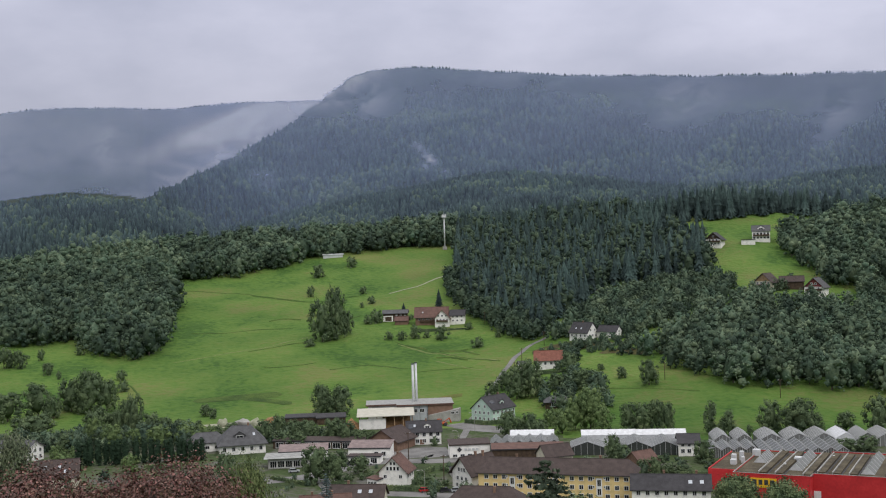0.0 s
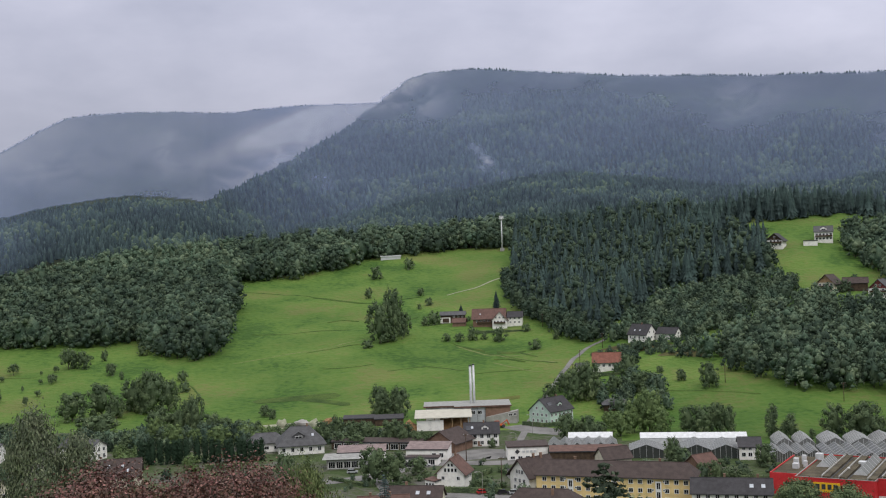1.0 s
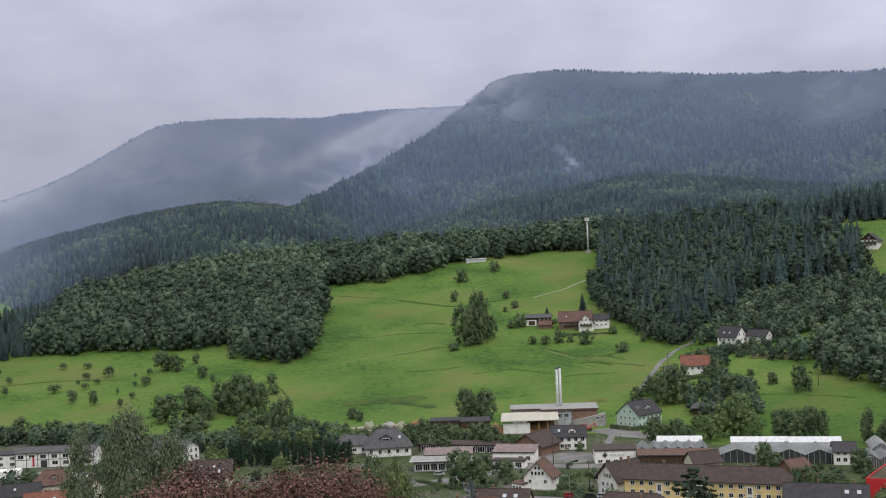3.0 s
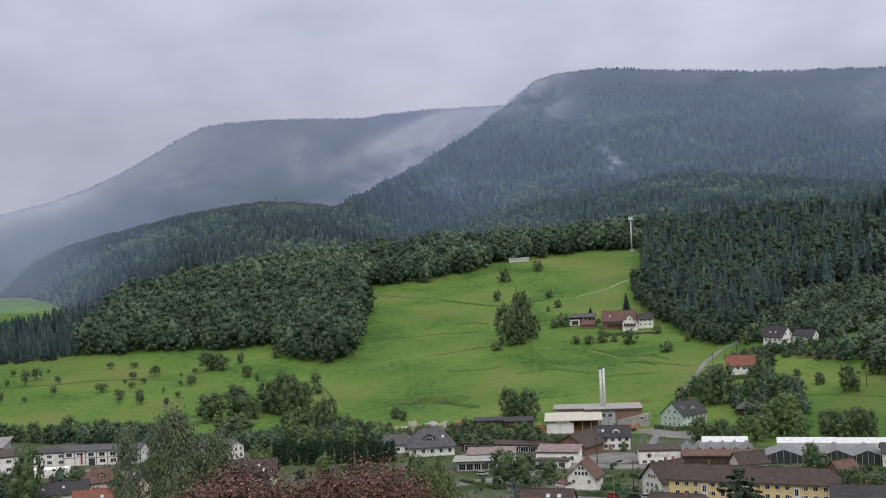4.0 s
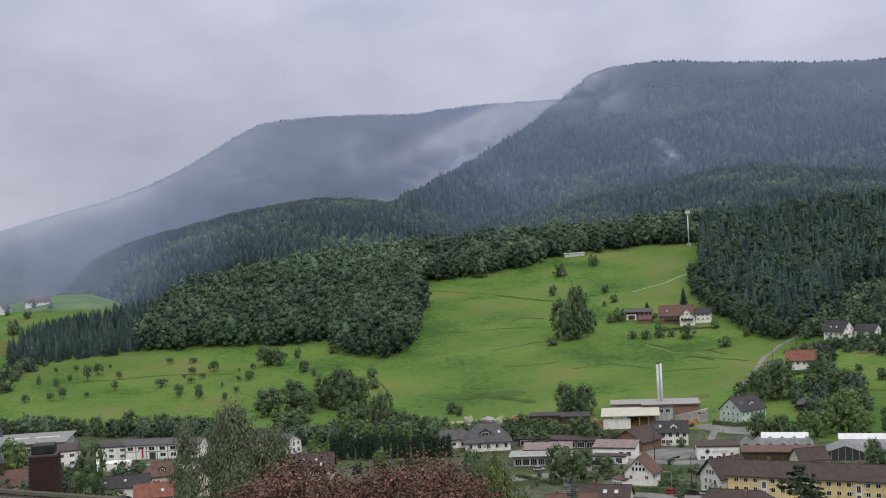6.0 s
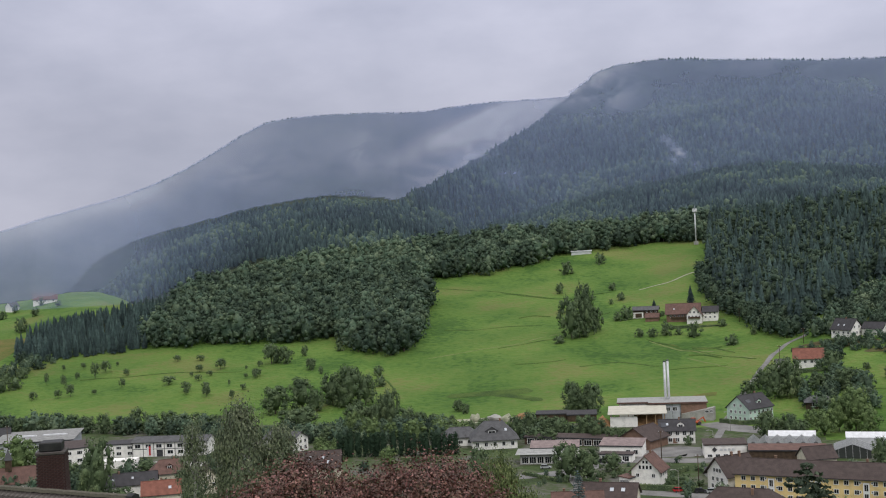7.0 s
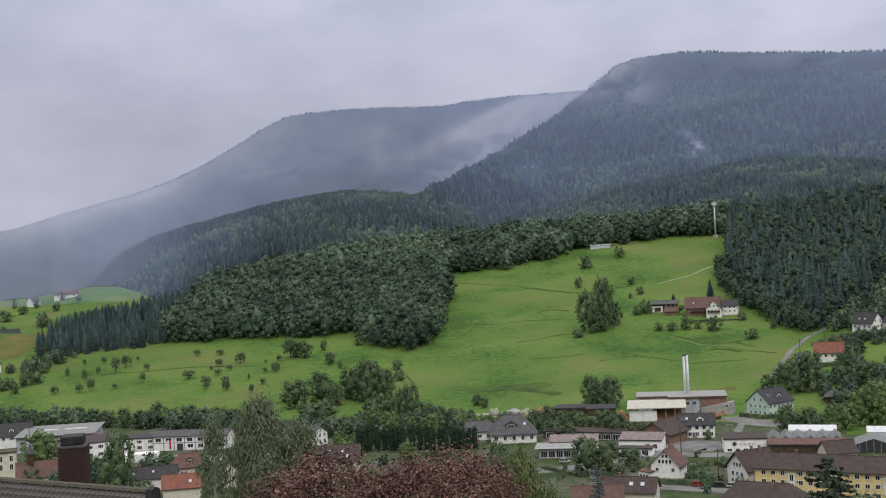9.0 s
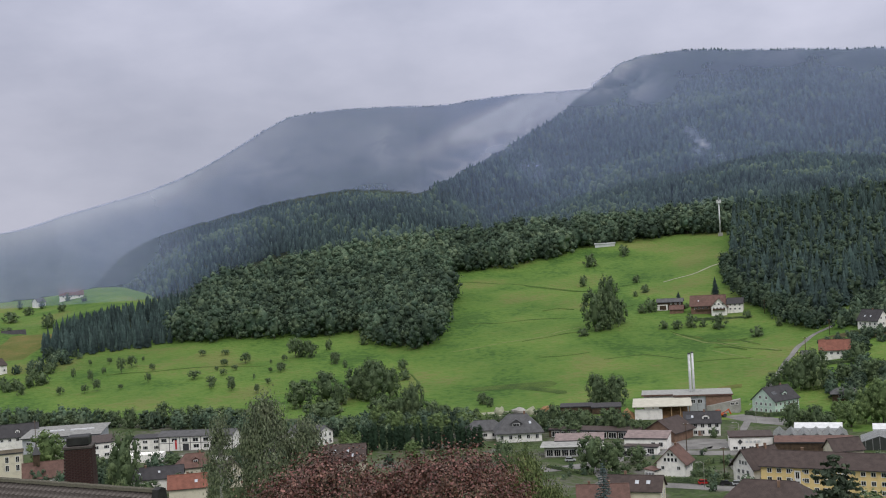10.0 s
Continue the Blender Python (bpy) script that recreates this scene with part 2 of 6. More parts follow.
# ridges: distance, height of the ground on the ridge, fall towards the valley, fall behind
RIDGES = [
    ([(-90, 1350), (90, 1350)], [(-90, 90), (-38, 62), (-34.6, 51), (-32.3, 57), (-30.4, 66), (-29, 64), (-28, 58), (-26, 20), (-20, -80), (90, -80)], .10, .2),
    ([(-90, 1900), (90, 1900)],
     [(-90, 0), (-36, -60), (-20, 20), (-14, 80), (-10, 119), (-6, 150), (-1, 176), (2.6, 193), (7.6, 182), (11, 158), (16, 162), (22, 175), (90, 150)], .17, .25),
    ([(-90, 1400), (-20, 1480), (-17.8, 1600), (-14.6, 1900), (-11, 2400), (-7.8, 3000), (-5.8, 3300), (-4.2, 3560), (10, 3500), (22, 3400), (90, 3300)],
     [(-90, -300), (-24, -40), (-20, 82), (-17.8, 110), (-14.6, 161), (-11, 251), (-7.8, 384), (-5.8, 498), (-4.3, 622), (-2, 638), (.8, 622), (6.4, 588), (13, 553), (22, 520), (90, 500)], .36, .3),
    ([(-90, 1750), (90, 1750)],
     [(-90, -50), (-34, -50), (-31.4, 5), (-30.5, 60), (-28.7, 97), (-25.7, 128), (-22.7, 151), (-19.6, 166), (-16.8, 167), (-14, 160), (-9, 60), (0, 0), (90, 0)], .22, .4),
    ([(-90, 4200), (90, 4200)],
     [(-90, 120), (-38, 190), (-34.5, 222), (-31, 270), (-27.5, 338), (-24.8, 415), (-23, 496), (-20.8, 592), (-16.6, 606), (-12.8, 600), (-10.5, 622), (-4, 622), (90, 500)], .42, .3),
]


def rough(x, y, size, seed=0.0):
    """Gentle sum of crossed waves, about -1 to 1."""
    x, y = x / size + seed, y / size - 1.7 * seed
    return (np.sin(1.3 * x + 1.9 * np.sin(.7 * y)) + np.sin(1.7 * y + 1.3 * np.sin(.9 * x + 2)) + .6 * np.sin(2.9 * x - 2.3 * y + np.sin(1.1 * x))) / 2.6


def height(x, y):
    """Height of the ground at a place of the plan, in metres over the valley floor."""
    x, y = np.asarray(x, float), np.asarray(y, float)
    dist, az = np.hypot(x, y), np.degrees(np.arctan2(x, y))
    foot, crest = bend(az, FOOT), bend(az, CREST)
    u = np.clip(np.minimum(dist, crest) - foot, 0, None)
    ease = u * u / (u + 14)
    over = np.clip(dist - crest, 0, None)
    z = bend(az, STEEP) * (.13 * ease + .0001 * ease * ease)
    z = z - .25 * over
    z = z + np.clip(u / 60, 0, 1) * (.8 * rough(x, y, 45) + .55 * rough(x, y * 1.5, 12, 8.3))
    for where, top, front, back in RIDGES:
        d0 = bend(az, where)
        tent = bend(az, top) - np.where(dist < d0, front * (d0 - dist), back * (dist - d0))
        tent = tent + np.clip((d0 - dist) / 500, 0, 1) * (15 * rough(x, y, 170, 3.1) + 6 * rough(x, y, 60, 1.3)) + 3.5 * rough(x, y, 55, 5.2)
        k = 10.0
        z = np.where(dist > 1000, np.maximum(z, tent) + k * np.exp(-np.abs(z - tent) / k * 1.0) * .5, z)
    # the near slope, on which the camera stands
    near = 81.4 - .31 * np.clip(y - 2, 0, 1e9) + .12 * np.clip(-y - 8, 0, 300)
    near = np.where(near > 12, near, 12 * np.exp((near - 12) / 12))
    near = np.where(near > .3, near, near * np.clip(near / .3, 0, 1))
    return np.where(dist < 420, np.maximum(z, near), z)


GRASS = material("meadow_grass", [(.046, .100, .022), (.072, .140, .029), (.089, .157, .034), (.103, .161, .039), (.126, .154, .048)], scale=.02, fine=14, bump=.6, rough=.9, coords="Object", spec=.1, tint=.3)
TOWN = material("gardens_and_yards", [(.04, .057, .025), (.055, .083, .03), (.085, .093, .06), (.125, .122, .112)], scale=.045, fine=8, bump=.5, rough=.9, spec=.1)
FOREST_FLOOR = material("forest_floor", [(.02, .03, .012), (.04, .05, .02)], scale=.05, bump=.5, spec=.1)
LEAF = material("broadleaf_foliage", [(.046, .078, .056), (.072, .110, .072), (.112, .152, .090)], scale=.12, fine=9, tint=.42, island=.10, bump=.4, rough=.8, spec=.15)
NEEDLE = material("spruce_foliage", [(.034, .056, .054), (.053, .080, .075)], scale=.1, fine=9, tint=.4, island=.18, bump=.4, rough=.85, spec=.1)
BARK = material("bark", [(.05, .04, .03), (.1, .085, .07)], scale=1.2, bump=.6)

# ---- the ground: one sheet from the camera's slope over the valley to the far mountains ----
def build_ground():
    az = np.radians(np.concatenate([np.arange(-180, -48, 6), np.arange(-48, 34, .3), np.arange(34, 180, 6)]))
    d = np.concatenate([[.01], np.arange(4, 40, 4), np.arange(40, 420, 12), np.arange(420, 1250, 7), np.arange(1250, 2000, 18), np.geomspace(2000, 4900, 75)])
    A, Dm = np.meshgrid(az, d)
    x, y = Dm * np.sin(A), Dm * np.cos(A)
    V = np.stack([x, y, height(x, y)], 2).reshape(-1, 3)
    n = len(az)
    i = np.arange(len(d) - 1)[:, None] * n + np.arange(n)[None]
    j = np.arange(len(d) - 1)[:, None] * n + (np.arange(n)[None] + 1) % n
    F = np.stack([i, j, j + n, i + n], 2).reshape(-1, 4)[:, ::-1]
    c = V[F].mean(1)
    cd, ca = np.hypot(c[:, 0], c[:, 1]), np.degrees(np.arctan2(c[:, 0], c[:, 1]))
    wooded = (cd > 1075) & ~((ca < -27) & (cd < 1430)) & ~((ca < -31.3) & (cd < 1900))
    pull = 1 - 24 / np.maximum(cd, 20)
    for poly in WOODS:
        wooded |= inside(c[:, 0], c[:, 1], poly) & inside(c[:, 0] * pull, c[:, 1] * pull, poly)
    built_up = (cd > 300) & (cd < bend(ca, FOOT) - 40) & (ca > -38) & (ca < 30)
    # taller, deeper green grass on the valley floor, paler on the slopes
    va, vd = np.degrees(np.arctan2(V[:, 0], V[:, 1])), np.hypot(V[:, 0], V[:, 1])
    lush = np.clip((va - 6) / 3, 0, 1) * np.clip((bend(va, FOOT) + 95 - vd) / 60, 0, 1)
    tone = .52 - .3 * lush + .16 * rough(V[:, 0], V[:, 1] * 1.3, 26, 4.2) + .12 * rough(V[:, 0], V[:, 1], 70, 1.9)
    me = arrays("ground", V, F, [GRASS, FOREST_FLOOR, TOWN], np.where(built_up, 2, wooded), tint=np.clip(tone, 0, 1), quads=True)
    me.polygons.foreach_set("use_smooth", np.ones(len(F), bool))
    tagged(new("ground", me), "green meadow slopes and dark forest floor of a valley", "ground", "", "structure")


# plan outlines of the woods
LEFT_LEAF = [(-216, 734), (-198, 722), (-188, 746), (-193, 803), (-204, 862), (-228, 962), (-260, 1085), (-420, 1010), (-420, 880), (-394, 772), (-328, 772), (-281, 773), (-242, 769)]
LEFT_SPRUCE = [(-473, 728), (-429, 753), (-394, 772), (-420, 880), (-430, 960), (-520, 880), (-500, 780)]
BACK_BAND = [(-231, 976), (-176, 980), (-141, 1008), (-115, 1044), (-44, 1068), (14, 1062), (20, 1160), (-120, 1160), (-270, 1130)]
MID_WOOD = [(14, 1057), (9, 927), (15, 837), (27, 809), (43, 758), (60, 722), (74, 759), (118, 819), (147, 803), (182, 798), (201, 866), (175, 950), (168, 990), (180, 1060), (150, 1150), (20, 1150)]
RIGHT_WOOD = [(110, 640), (121, 602), (143, 573), (178, 549), (232, 540), (300, 640), (292, 652), (240, 640), (200, 640), (170, 660), (135, 665)]
RIGHT_UPPER = [(135, 665), (170, 660), (200, 640), (240, 640), (292, 652), (300, 700), (262, 705), (240, 706), (200, 716), (192, 735), (165, 710), (135, 692)]
UPPER_WOOD = [(252, 868), (246, 812), (250, 764), (262, 735), (300, 735), (420, 800), (400, 960), (310, 905)]
MEADOW_BACK = [(170, 985), (217, 945), (272, 945), (310, 940), (410, 940), (420, 1060), (180, 1060)]
WOODS = [LEFT_LEAF, LEFT_SPRUCE, BACK_BAND, MID_WOOD, RIGHT_WOOD, RIGHT_UPPER, UPPER_WOOD, MEADOW_BACK]
build_ground()

LEAF_TREES = [broadleaf(i, boughs=17, leaves=230, leaf=.064, wide=.96 + .06 * (i % 3), low=.0, lean=(.38, .5, .3)[i % 3]) for i in range(9)]
SCRUB_TREES = [broadleaf(40 + i, boughs=14, leaves=200, leaf=.1, wide=1.15, low=-.1) for i in range(5)]
SPRUCES = [conifer(i, layers=10, points=6, wide=.185) for i in range(7)]
SPRUCE_FAR = [far_crown(10 + i, ((.15, .19), (.5, .16), (.78, .085)), 4) for i in range(8)]
SPRUCE_TINY = [far_crown(30 + i, ((.2, .20), (.66, .145)), 4) for i in range(8)]
LEAF_FAR = [far_crown(50 + i, ((.05, .26), (.4, .36), (.78, .26)), 6) for i in range(8)]

LEFT_TREES = scatter(LEFT_LEAF, 12, (14, 26), 1)
LEFT_TREES[:, 6] = np.where(LEFT_TREES[:, 1] > 955, .75 + .25 * LEFT_TREES[:, 6], .7 * LEFT_TREES[:, 6])
wood("broadleaf_wood", [BARK, LEAF], LEAF_TREES, LEFT_TREES, "dense dark green broadleaf wood on the slope above the orchard", "wood")
wood("spruce_wood", [BARK, NEEDLE], SPRUCES, scatter(LEFT_SPRUCE, 5.6, (10, 15), 2), "dark green spruce plantation at the end of the broadleaf wood", "wood")
wood("broadleaf_wood", [BARK, LEAF], LEAF_TREES, scatter(BACK_BAND, 11.5, (14, 25), 3), "broadleaf trees along the top edge of the meadow", "wood")
wood("spruce_wood", [BARK, NEEDLE], SPRUCES, scatter(MID_WOOD, 7.5, (18, 27), 4, keep=.8), "dark spruce wood beside the farm meadow", "wood")
DARK_TREES = scatter(MID_WOOD, 19, (17, 24), 5)
DARK_TREES[:, 6] *= .3
wood("broadleaf_wood", [BARK, LEAF], LEAF_TREES, DARK_TREES, "broadleaf trees scattered through the dark spruce wood", "wood")
wood("broadleaf_wood", [BARK, LEAF], LEAF_TREES, scatter(RIGHT_WOOD, 11.5, (12, 21), 6), "dense broadleaf grove above the valley meadow", "wood")
EDGE = [(1, 927), (14, 930), (22, 837), (34, 812), (50, 765), (64, 728), (54, 716), (34, 752), (18, 803), (7, 837)]
EDGE_TREES = scatter(EDGE, 9, (8, 17), 34)
EDGE_TREES[:, 6] *= .4
wood("broadleaf_wood", [BARK, LEAF], LEAF_TREES, EDGE_TREES, "uneven broadleaf edge of the dark spruce wood", "wood")
wood("broadleaf_wood", [BARK, LEAF], LEAF_TREES, scatter(RIGHT_UPPER, 9.5, (8, 14), 32), "lower broadleaf trees below the hillside chalets", "wood")
wood("broadleaf_wood", [BARK, LEAF], LEAF_TREES, scatter(UPPER_WOOD, 12, (13, 22), 7), "broadleaf wood beside the hillside houses", "wood")
wood("broadleaf_wood", [BARK, LEAF], LEAF_TREES, scatter([(257, 716), (300, 700), (330, 740), (300, 752), (264, 742)], 8.5, (8, 13), 35), "broadleaf trees closing the hillside meadow beside the chalets", "wood")
wood("spruce_wood", [BARK, NEEDLE], SPRUCES, scatter(MEADOW_BACK, 7.5, (18, 26), 8), "dark spruce edge behind the upper meadow", "wood")
def mixed(name, label, category, shapes, rows, patch, leafy_share, seed):
    """A forest with broadleaf patches among the spruces, its colour drifting over the slope."""
    P = np.concatenate(rows)
    r = np.random.default_rng(seed)
    drift = rough(P[:, 0], P[:, 1], patch, seed) + .6 * rough(P[:, 0], P[:, 1], patch * .37, seed + 2)
    P[:, 6] = np.clip(.45 + .26 * drift + r.normal(size=len(P)) * .2, 0, 1)
    soft = drift + r.normal(size=len(P)) * .55 > np.quantile(drift, 1 - leafy_share) + .25
    P[soft, 3] *= .85
    P[soft, 6] = np.clip(P[soft, 6] * .4, 0, 1)
    wood(name, [BARK, NEEDLE], shapes, P[~soft], label, category)
    wood("broadleaf_wood", [BARK, LEAF], LEAF_FAR, P[soft], "broadleaf patches within the " + label, category)


mixed("spruce_wood", "spruce forest covering the middle hill", "forest", SPRUCE_FAR, [scatter(fan(-13, 25, 1120, 1960), 8, (15, 23), 9)], 70, .14, 3)
mixed("spruce_forest", "spruce forest on the lower spur of the mountain", "forest", SPRUCE_FAR,
      [scatter(fan(-26, -12, 1090, 1300), 9, (16, 24), 10), scatter(fan(-31.3, -12, 1430, 1800), 7.4, (10, 16), 11), scatter(fan(-21, -12.9, 1300, 1430), 8, (14, 20), 16),
       scatter(fan(-13, -9, 1960, 2400), 11, (16, 24), 17), scatter(fan(-18, -12, 1800, 2100), 11, (16, 24), 18)], 70, .14, 5)
wood("broadleaf_wood", [BARK, LEAF], LEAF_TREES, scatter(fan(-25, -12, 1080, 1330), 30, (17, 24), 51), "broadleaf trees mixed into the spruces of the lower spur", "wood")
mixed("mountain_forest", "spruce forest covering the misty main mountain", "forest", SPRUCE_TINY,
      [scatter(fan(-18, 25, 2350, 3250), 14, (18, 27), 12), scatter(fan(-9, 25, 1960, 2350), 13, (17, 24), 33), scatter(fan(-9, 25, 3250, 3680), 12, (12, 20), 13),
       scatter(fan(-5, 25, 3430, 3600), 10, (12, 22), 20)], 150, .14, 7)
mixed("mountain_forest", "spruce forest on the far mountain ridge in mist", "forest", SPRUCE_TINY,
      [scatter(fan(-31, -3, 3400, 4280), 16, (12, 19), 15), scatter(fan(-28, -3, 4160, 4240), 8, (10, 20), 19)], 160, .14, 9)


# ---- mountain haze and mist, painted on tinted see-through veils ----
def haze_veil_material():
    m = bpy.data.materials.new("mist")
    m.use_nodes = True
    n, l = m.node_tree.nodes, m.node_tree.links
    n.clear()
    out, mix = n.new("ShaderNodeOutputMaterial"), n.new("ShaderNodeMixShader")
    clear, drops, glow, both = n.new("ShaderNodeBsdfTransparent"), n.new("ShaderNodeBsdfDiffuse"), n.new("ShaderNodeBsdfTranslucent"), n.new("ShaderNodeMixShader")
    both.inputs[0].default_value = .45
    l.new(drops.outputs[0], both.inputs[1])
    l.new(glow.outputs[0], both.inputs[2])
    at = n.new("ShaderNodeAttribute")
    at.attribute_name = "haze_amount"
    # haze tint painted in: blue where thin, pale where thick cloud scatters more
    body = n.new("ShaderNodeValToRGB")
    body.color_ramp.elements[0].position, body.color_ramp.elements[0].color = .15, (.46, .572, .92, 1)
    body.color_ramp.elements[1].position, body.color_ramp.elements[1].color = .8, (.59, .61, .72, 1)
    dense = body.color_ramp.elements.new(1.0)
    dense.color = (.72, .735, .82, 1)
    for s in (drops, glow):
        l.new(body.outputs[0], s.inputs[0])
    tc, mp, no = n.new("ShaderNodeAttribute"), n.new("ShaderNodeMapping"), n.new("ShaderNodeTexNoise")
    tc.attribute_name = "mist_place"
    mp.inputs["Scale"].default_value = (.3, .45, 1)
    no.inputs["Scale"].default_value, no.inputs["Detail"].default_value = 1.0, 6
    l.new(tc.outputs["Vector"], mp.inputs[0])
    l.new(mp.outputs[0], no.inputs["Vector"])
    mr = n.new("ShaderNodeMapRange")
    mr.inputs["From Min"].default_value, mr.inputs["From Max"].default_value = .3, .7
    mr.inputs["To Min"].default_value, mr.inputs["To Max"].default_value = .86, 1.14
    l.new(no.outputs["Fac"], mr.inputs["Value"])
    mul = n.new("ShaderNodeMath")
    mul.operation, mul.use_clamp = "MULTIPLY", True
    l.new(at.outputs["Fac"], mul.inputs[0])
    l.new(mr.outputs[0], mul.inputs[1])
    # torn cloud: ragged shreds where the drift is thick
    shred, tear = n.new("ShaderNodeAttribute"), n.new("ShaderNodeTexNoise")
    shred.attribute_name = "mist_torn"
    slant = n.new("ShaderNodeMapping")
    slant.inputs["Rotation"].default_value, slant.inputs["Scale"].default_value = (0, 0, radians(-38)), (.55, 1.0, 1)
    l.new(tc.outputs["Vector"], slant.inputs[0])
    l.new(slant.outputs[0], tear.inputs["Vector"])
    tear.inputs["Scale"].default_value, tear.inputs["Detail"].default_value, tear.inputs["Roughness"].default_value, tear.inputs["Distortion"].default_value = 1, 8, .58, .5
    edge = n.new("ShaderNodeMapRange")
    edge.interpolation_type = "SMOOTHSTEP"
    edge.inputs["From Min"].default_value, edge.inputs["From Max"].default_value = .33, .62
    l.new(tear.outputs["Fac"], edge.inputs["Value"])
    ragged, rest, total = n.new("ShaderNodeMath"), n.new("ShaderNodeMath"), n.new("ShaderNodeMath")
    ragged.operation, ragged.use_clamp = "MULTIPLY", True
    l.new(shred.outputs["Fac"], ragged.inputs[0])
    l.new(edge.outputs[0], ragged.inputs[1])
    rest.operation, rest.inputs[0].default_value = "SUBTRACT", 1
    l.new(mul.outputs[0], rest.inputs[1])
    total.operation, total.use_clamp = "MULTIPLY_ADD", True
    l.new(ragged.outputs[0], total.inputs[0])
    l.new(rest.outputs[0], total.inputs[1])
    l.new(mul.outputs[0], total.inputs[2])
    l.new(total.outputs[0], body.inputs[0])
    l.new(total.outputs[0], mix.inputs[0])
    l.new(clear.outputs[0], mix.inputs[1])
    l.new(both.outputs[0], mix.inputs[2])
    l.new(mix.outputs[0], out.inputs[0])
    return m


def puff(az, el, a0, e0, wa, we, slant=0.0):
    """A soft drift of mist about a direction, leaning by slant."""
    return np.exp(-((az - a0 - slant * (el - e0)) / wa) ** 2 - ((el - e0) / we) ** 2)


def haze_share(d, deg, g):
    """Painted haze: the share of a slope d metres off that the veils cover, growing with distance."""
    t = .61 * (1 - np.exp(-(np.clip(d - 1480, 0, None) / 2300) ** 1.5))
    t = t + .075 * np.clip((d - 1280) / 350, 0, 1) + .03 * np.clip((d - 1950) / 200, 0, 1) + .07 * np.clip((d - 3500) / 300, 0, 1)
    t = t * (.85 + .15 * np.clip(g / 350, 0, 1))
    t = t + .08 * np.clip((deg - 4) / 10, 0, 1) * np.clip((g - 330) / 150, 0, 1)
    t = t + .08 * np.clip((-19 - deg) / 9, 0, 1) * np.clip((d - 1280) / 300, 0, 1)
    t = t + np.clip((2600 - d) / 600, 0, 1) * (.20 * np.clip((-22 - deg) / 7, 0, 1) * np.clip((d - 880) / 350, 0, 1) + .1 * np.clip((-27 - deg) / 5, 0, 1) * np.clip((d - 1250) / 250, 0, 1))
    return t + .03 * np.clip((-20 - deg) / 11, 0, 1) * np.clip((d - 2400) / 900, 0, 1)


def build_haze_veils():
    """Three upright veils that paint distance haze and drifting mist, each standing before one range of the mountains.
    """
    az, el = np.arange(-37, 23, .25), np.arange(-1.6, 10.4, .07)
    far = np.arange(1000, 4320, 12.0)
    P, Q = np.meshgrid(np.radians(az), far)
    land = height(Q * np.sin(P), Q * np.cos(P))
    over = np.maximum.accumulate(np.degrees(np.arctan2(land + 15 * np.where(Q < 1430, np.clip((az[None] + 27) / 2, 0, 1), np.where(Q < 1950, np.clip((az[None] + 31.3) / 2, 0, 1), np.clip((az[None] + 34) / 3, 0, 1))) - EYE_Z, Q)), axis=0)
    A, E = np.meshgrid(az, el)
    seen = np.stack([far[np.clip(np.searchsorted(over[:, i], el), 0, len(far) - 1)] for i in range(len(az))], 1)
    top = over[-1][None] + 0 * A
    flank = np.clip(bend(A, RIDGES[2][0]), 1900, None)
    rise = lambda d: EYE_Z + d * np.tan(np.radians(np.minimum(E, top)))
    seen = np.where(E > top, np.where(A > -4.2, 3520, 4200), seen)
    drift = 0 * A
    for a0, e0, wa, we, k, k2 in ((-.75, 4.8, .2, .5, -1.0, 1.3), (-.75, 4.1, .3, .2, -.4, .7), (-.2, 4.25, .16, .4, -1.2, 1.0), (-17.2, 2.7, 1.2, .3, -1.5, .5), (-8.9, 3.9, .5, .5, -.5, .4),
                                  (-5.0, 8.2, 1.6, .9, .7, .9), (-3.4, 7.2, 1.2, .9, .5, .4), (-10.6, 4.9, 1.0, .4, 1.5, .3), (12, 6.8, 2.2, 1.2, .3, .3), (19, 5.6, 1.2, 1.2, .3, .35), (5, 8.4, 4, .5, 0, .25)):
        drift = drift + k2 * puff(A, E, a0, e0, wa, we, k)
    rim = np.degrees(np.arctan2(bend(A, RIDGES[2][1]) - EYE_Z, bend(A, RIDGES[2][0])))
    gorge = np.clip((A + 17) / 6, 0, 1) * np.clip((-3 - A) / 2, 0, 1)
    behind = seen > flank + 120
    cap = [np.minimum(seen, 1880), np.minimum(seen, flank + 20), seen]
    total = [haze_share(d, A, rise(d)) for d in cap]
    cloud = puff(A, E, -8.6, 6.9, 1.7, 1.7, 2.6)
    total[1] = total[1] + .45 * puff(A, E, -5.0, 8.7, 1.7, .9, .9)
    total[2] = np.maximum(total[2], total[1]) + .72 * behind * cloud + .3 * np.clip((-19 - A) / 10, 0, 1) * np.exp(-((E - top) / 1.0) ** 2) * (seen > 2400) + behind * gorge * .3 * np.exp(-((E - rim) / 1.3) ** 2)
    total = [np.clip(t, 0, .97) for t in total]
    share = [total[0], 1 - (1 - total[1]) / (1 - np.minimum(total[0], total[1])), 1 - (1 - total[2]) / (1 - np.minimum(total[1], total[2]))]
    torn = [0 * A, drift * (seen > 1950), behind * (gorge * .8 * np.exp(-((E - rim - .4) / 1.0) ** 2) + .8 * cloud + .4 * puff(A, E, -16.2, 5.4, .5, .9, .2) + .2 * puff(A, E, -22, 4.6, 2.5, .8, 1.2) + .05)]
    place = [np.interp(A, [-37, -34.4, -33.4, -32, -26, -24], [820, 850, 1000, 1045, 1045, 1225]), 2030 + 0 * A, np.clip(flank + 120, 2060, 3640)]
    fade = np.clip((top + .05 - E) / .12, 0, 1)
    fade = fade * fade * (3 - 2 * fade)
    n, m = len(az), len(el)
    i = np.arange(m - 1)[:, None] * n + np.arange(n - 1)[None]
